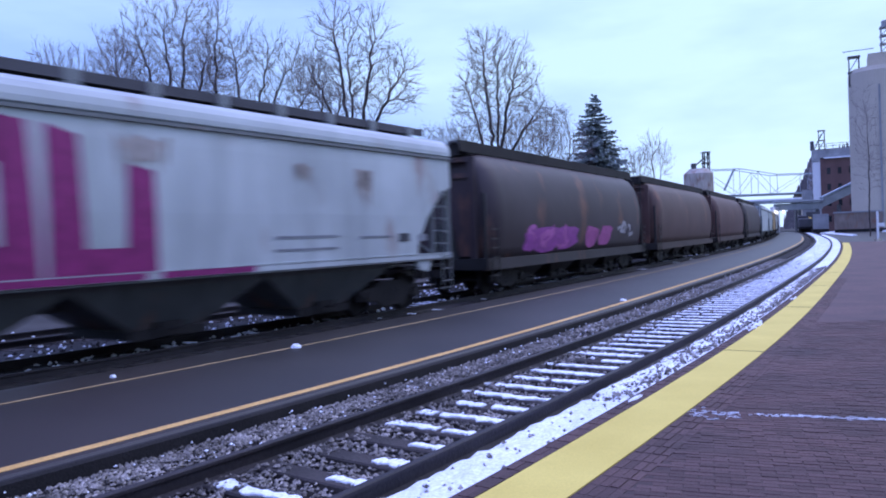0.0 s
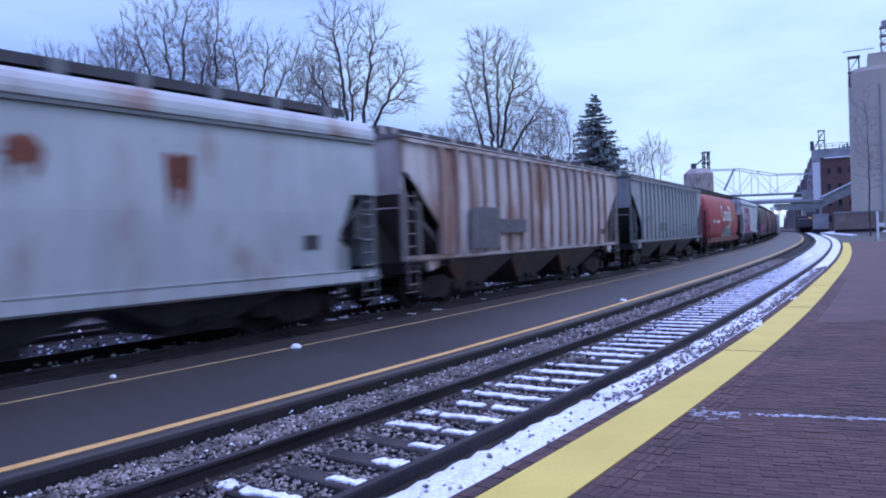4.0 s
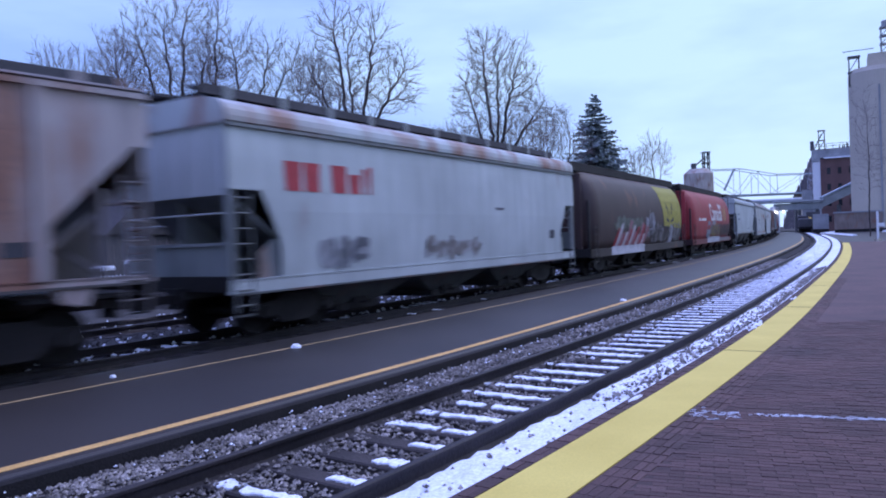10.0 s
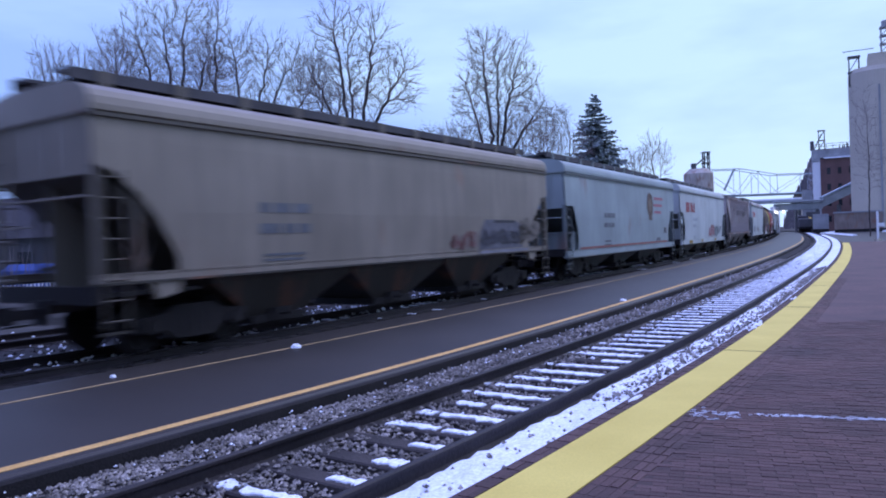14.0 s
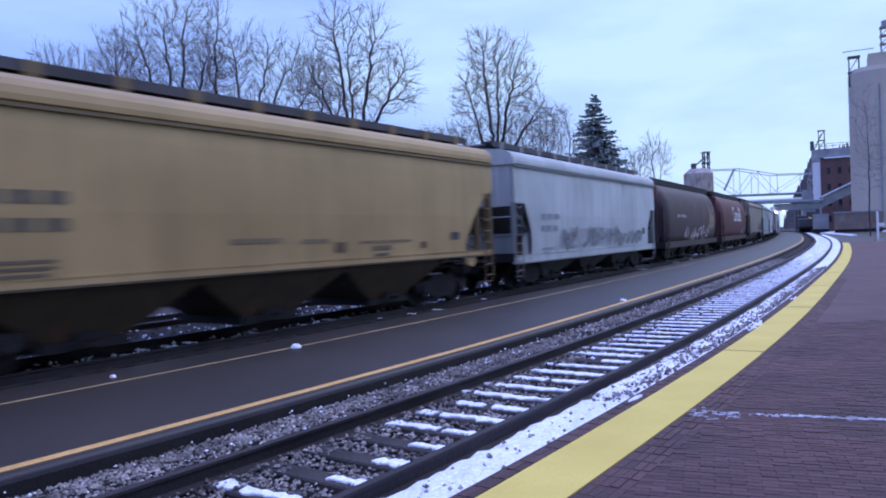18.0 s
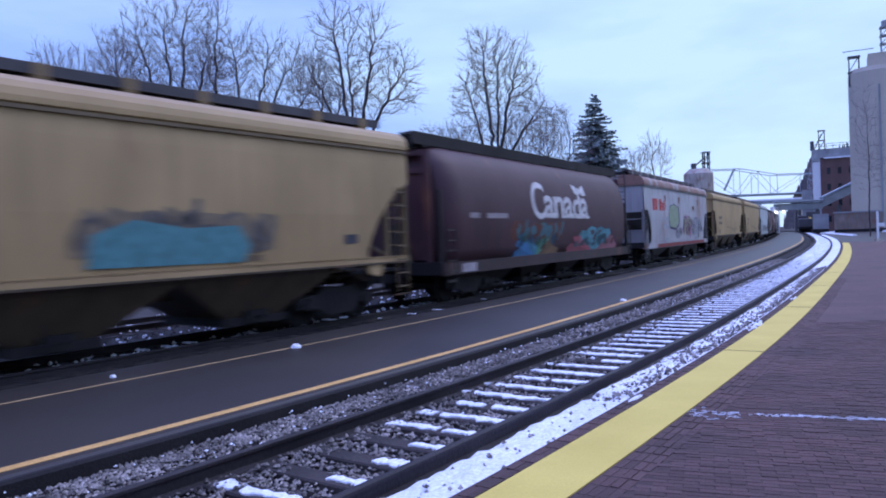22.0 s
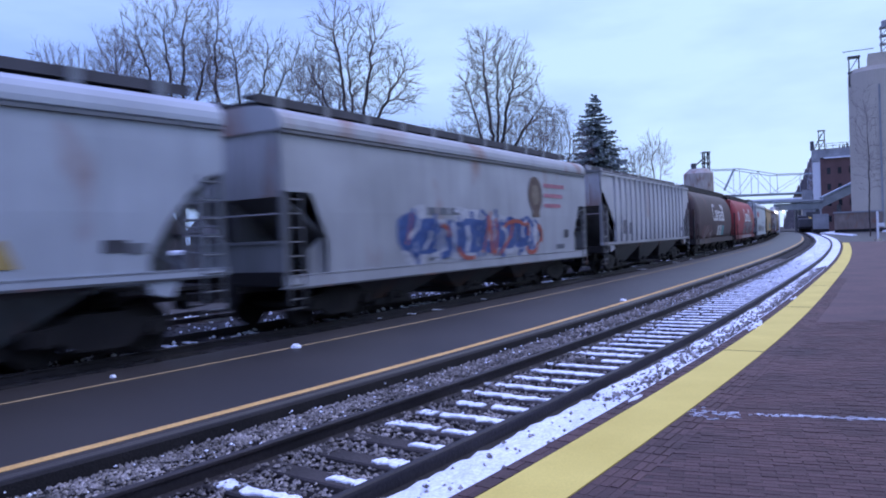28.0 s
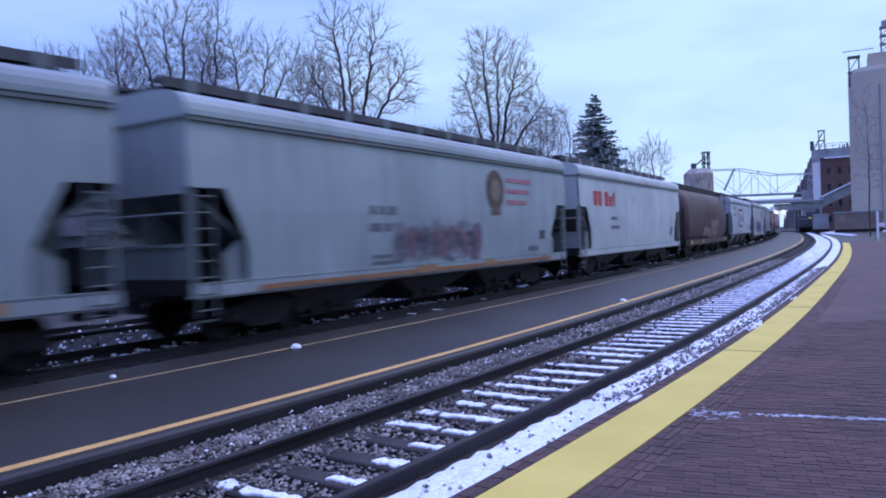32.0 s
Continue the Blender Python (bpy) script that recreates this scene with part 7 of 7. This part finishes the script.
# unseen wall added behind the camera to cut light on train and platform
station = setting("wall_station", sweep([(10.4, 4.6), (10.4, -0.4), (14.0, -0.4), (14.0, 4.6)], -48, 34, 4), M_REDBRICK, "unseen plain brick wall added behind the platform to cut light", "wall")

# lumps of snow on the asphalt
def lump(x, y, r0, seed):
    bm = bmesh.new()
    bmesh.ops.create_icosphere(bm, subdivisions=2, radius=1)
    rl = random.Random(seed)
    for v in bm.verts:
        v.co *= rl.uniform(0.85, 1.12)
        v.co = Vector((v.co.x * r0, v.co.y * r0 * 0.8, max(-0.02, v.co.z * r0 * 0.75)))
    me = bpy.data.meshes.new("snow_lump")
    bm.to_mesh(me)
    bm.free()
    ob = solid("snow_lump", me, M_SNOW, smooth=True)
    ob.location = (x, y, -0.02)
    return tagged(ob, "small lump of old snow on the asphalt", "snow", "snow lumps")


lump(-2.59, 12.42, 0.1, 1)
lump(-4.72, 10.2, 0.05, 2)
lump(4.58, 18.62, 0.09, 3)


# ---- what moves ----
SPEED = 17.52


def car_pose(q):
    a, b = far_point(q - TRUCK), far_point(q + TRUCK)
    d = b - a
    return Matrix.Translation((a + b) / 2) @ Matrix.Rotation(math.atan2(d.y, d.x), 4, "Z")


# Slack in the couplings: the cars run in beside the platform and stretch out again beyond it.
_q = np.arange(-700, 1100, 0.5)
_a = np.interp(_q, [1, 5, 9, 13, 25, 45, 70], [-0.30, -0.28, 0.46, 0.81, 0.77, 0.20, 0.0])
_w = np.exp(-0.5 * (np.arange(-12, 13) * 0.5 / 1.5) ** 2)
EVEN = _q + np.convolve(np.pad(_a, 12, mode="edge"), _w / _w.sum(), "valid")


def drawn_up(u):
    """Station along the far track of a point that has run u metres evenly."""
    return float(np.interp(u, EVEN, _q))


def motions():
    for car, q0 in TRAIN:
        walk(car, [(t, car_pose(0.5 * (drawn_up(q0 + SPEED * t - 8.5) + drawn_up(q0 + SPEED * t + 8.5)))) for t in np.arange(0, CLIP + 0.01, 0.2)])
    # the wheels roll while their car passes the platform
    start = {car: q0 for car, q0 in TRAIN}
    for car, wheel, x in WHEELS:
        t0, t1 = (-8.0 - start[car]) / SPEED, (32.0 - start[car]) / SPEED
        k0, k1 = max(0, int(t0 * FPS)), min(int(CLIP * FPS), int(t1 * FPS))
        if k1 <= k0:
            continue
        rows = [(k / FPS, pose(x, 0, 0.457) @ Matrix.Rotation((k - k0) * SPEED / FPS / 0.457, 4, "Y")) for k in range(k0, k1 + 1)]
        rows = ([(0.0, rows[0][1])] if k0 > 0 else []) + rows + ([(CLIP, rows[-1][1])] if k1 < int(CLIP * FPS) else [])
        walk(wheel, rows)


motions()
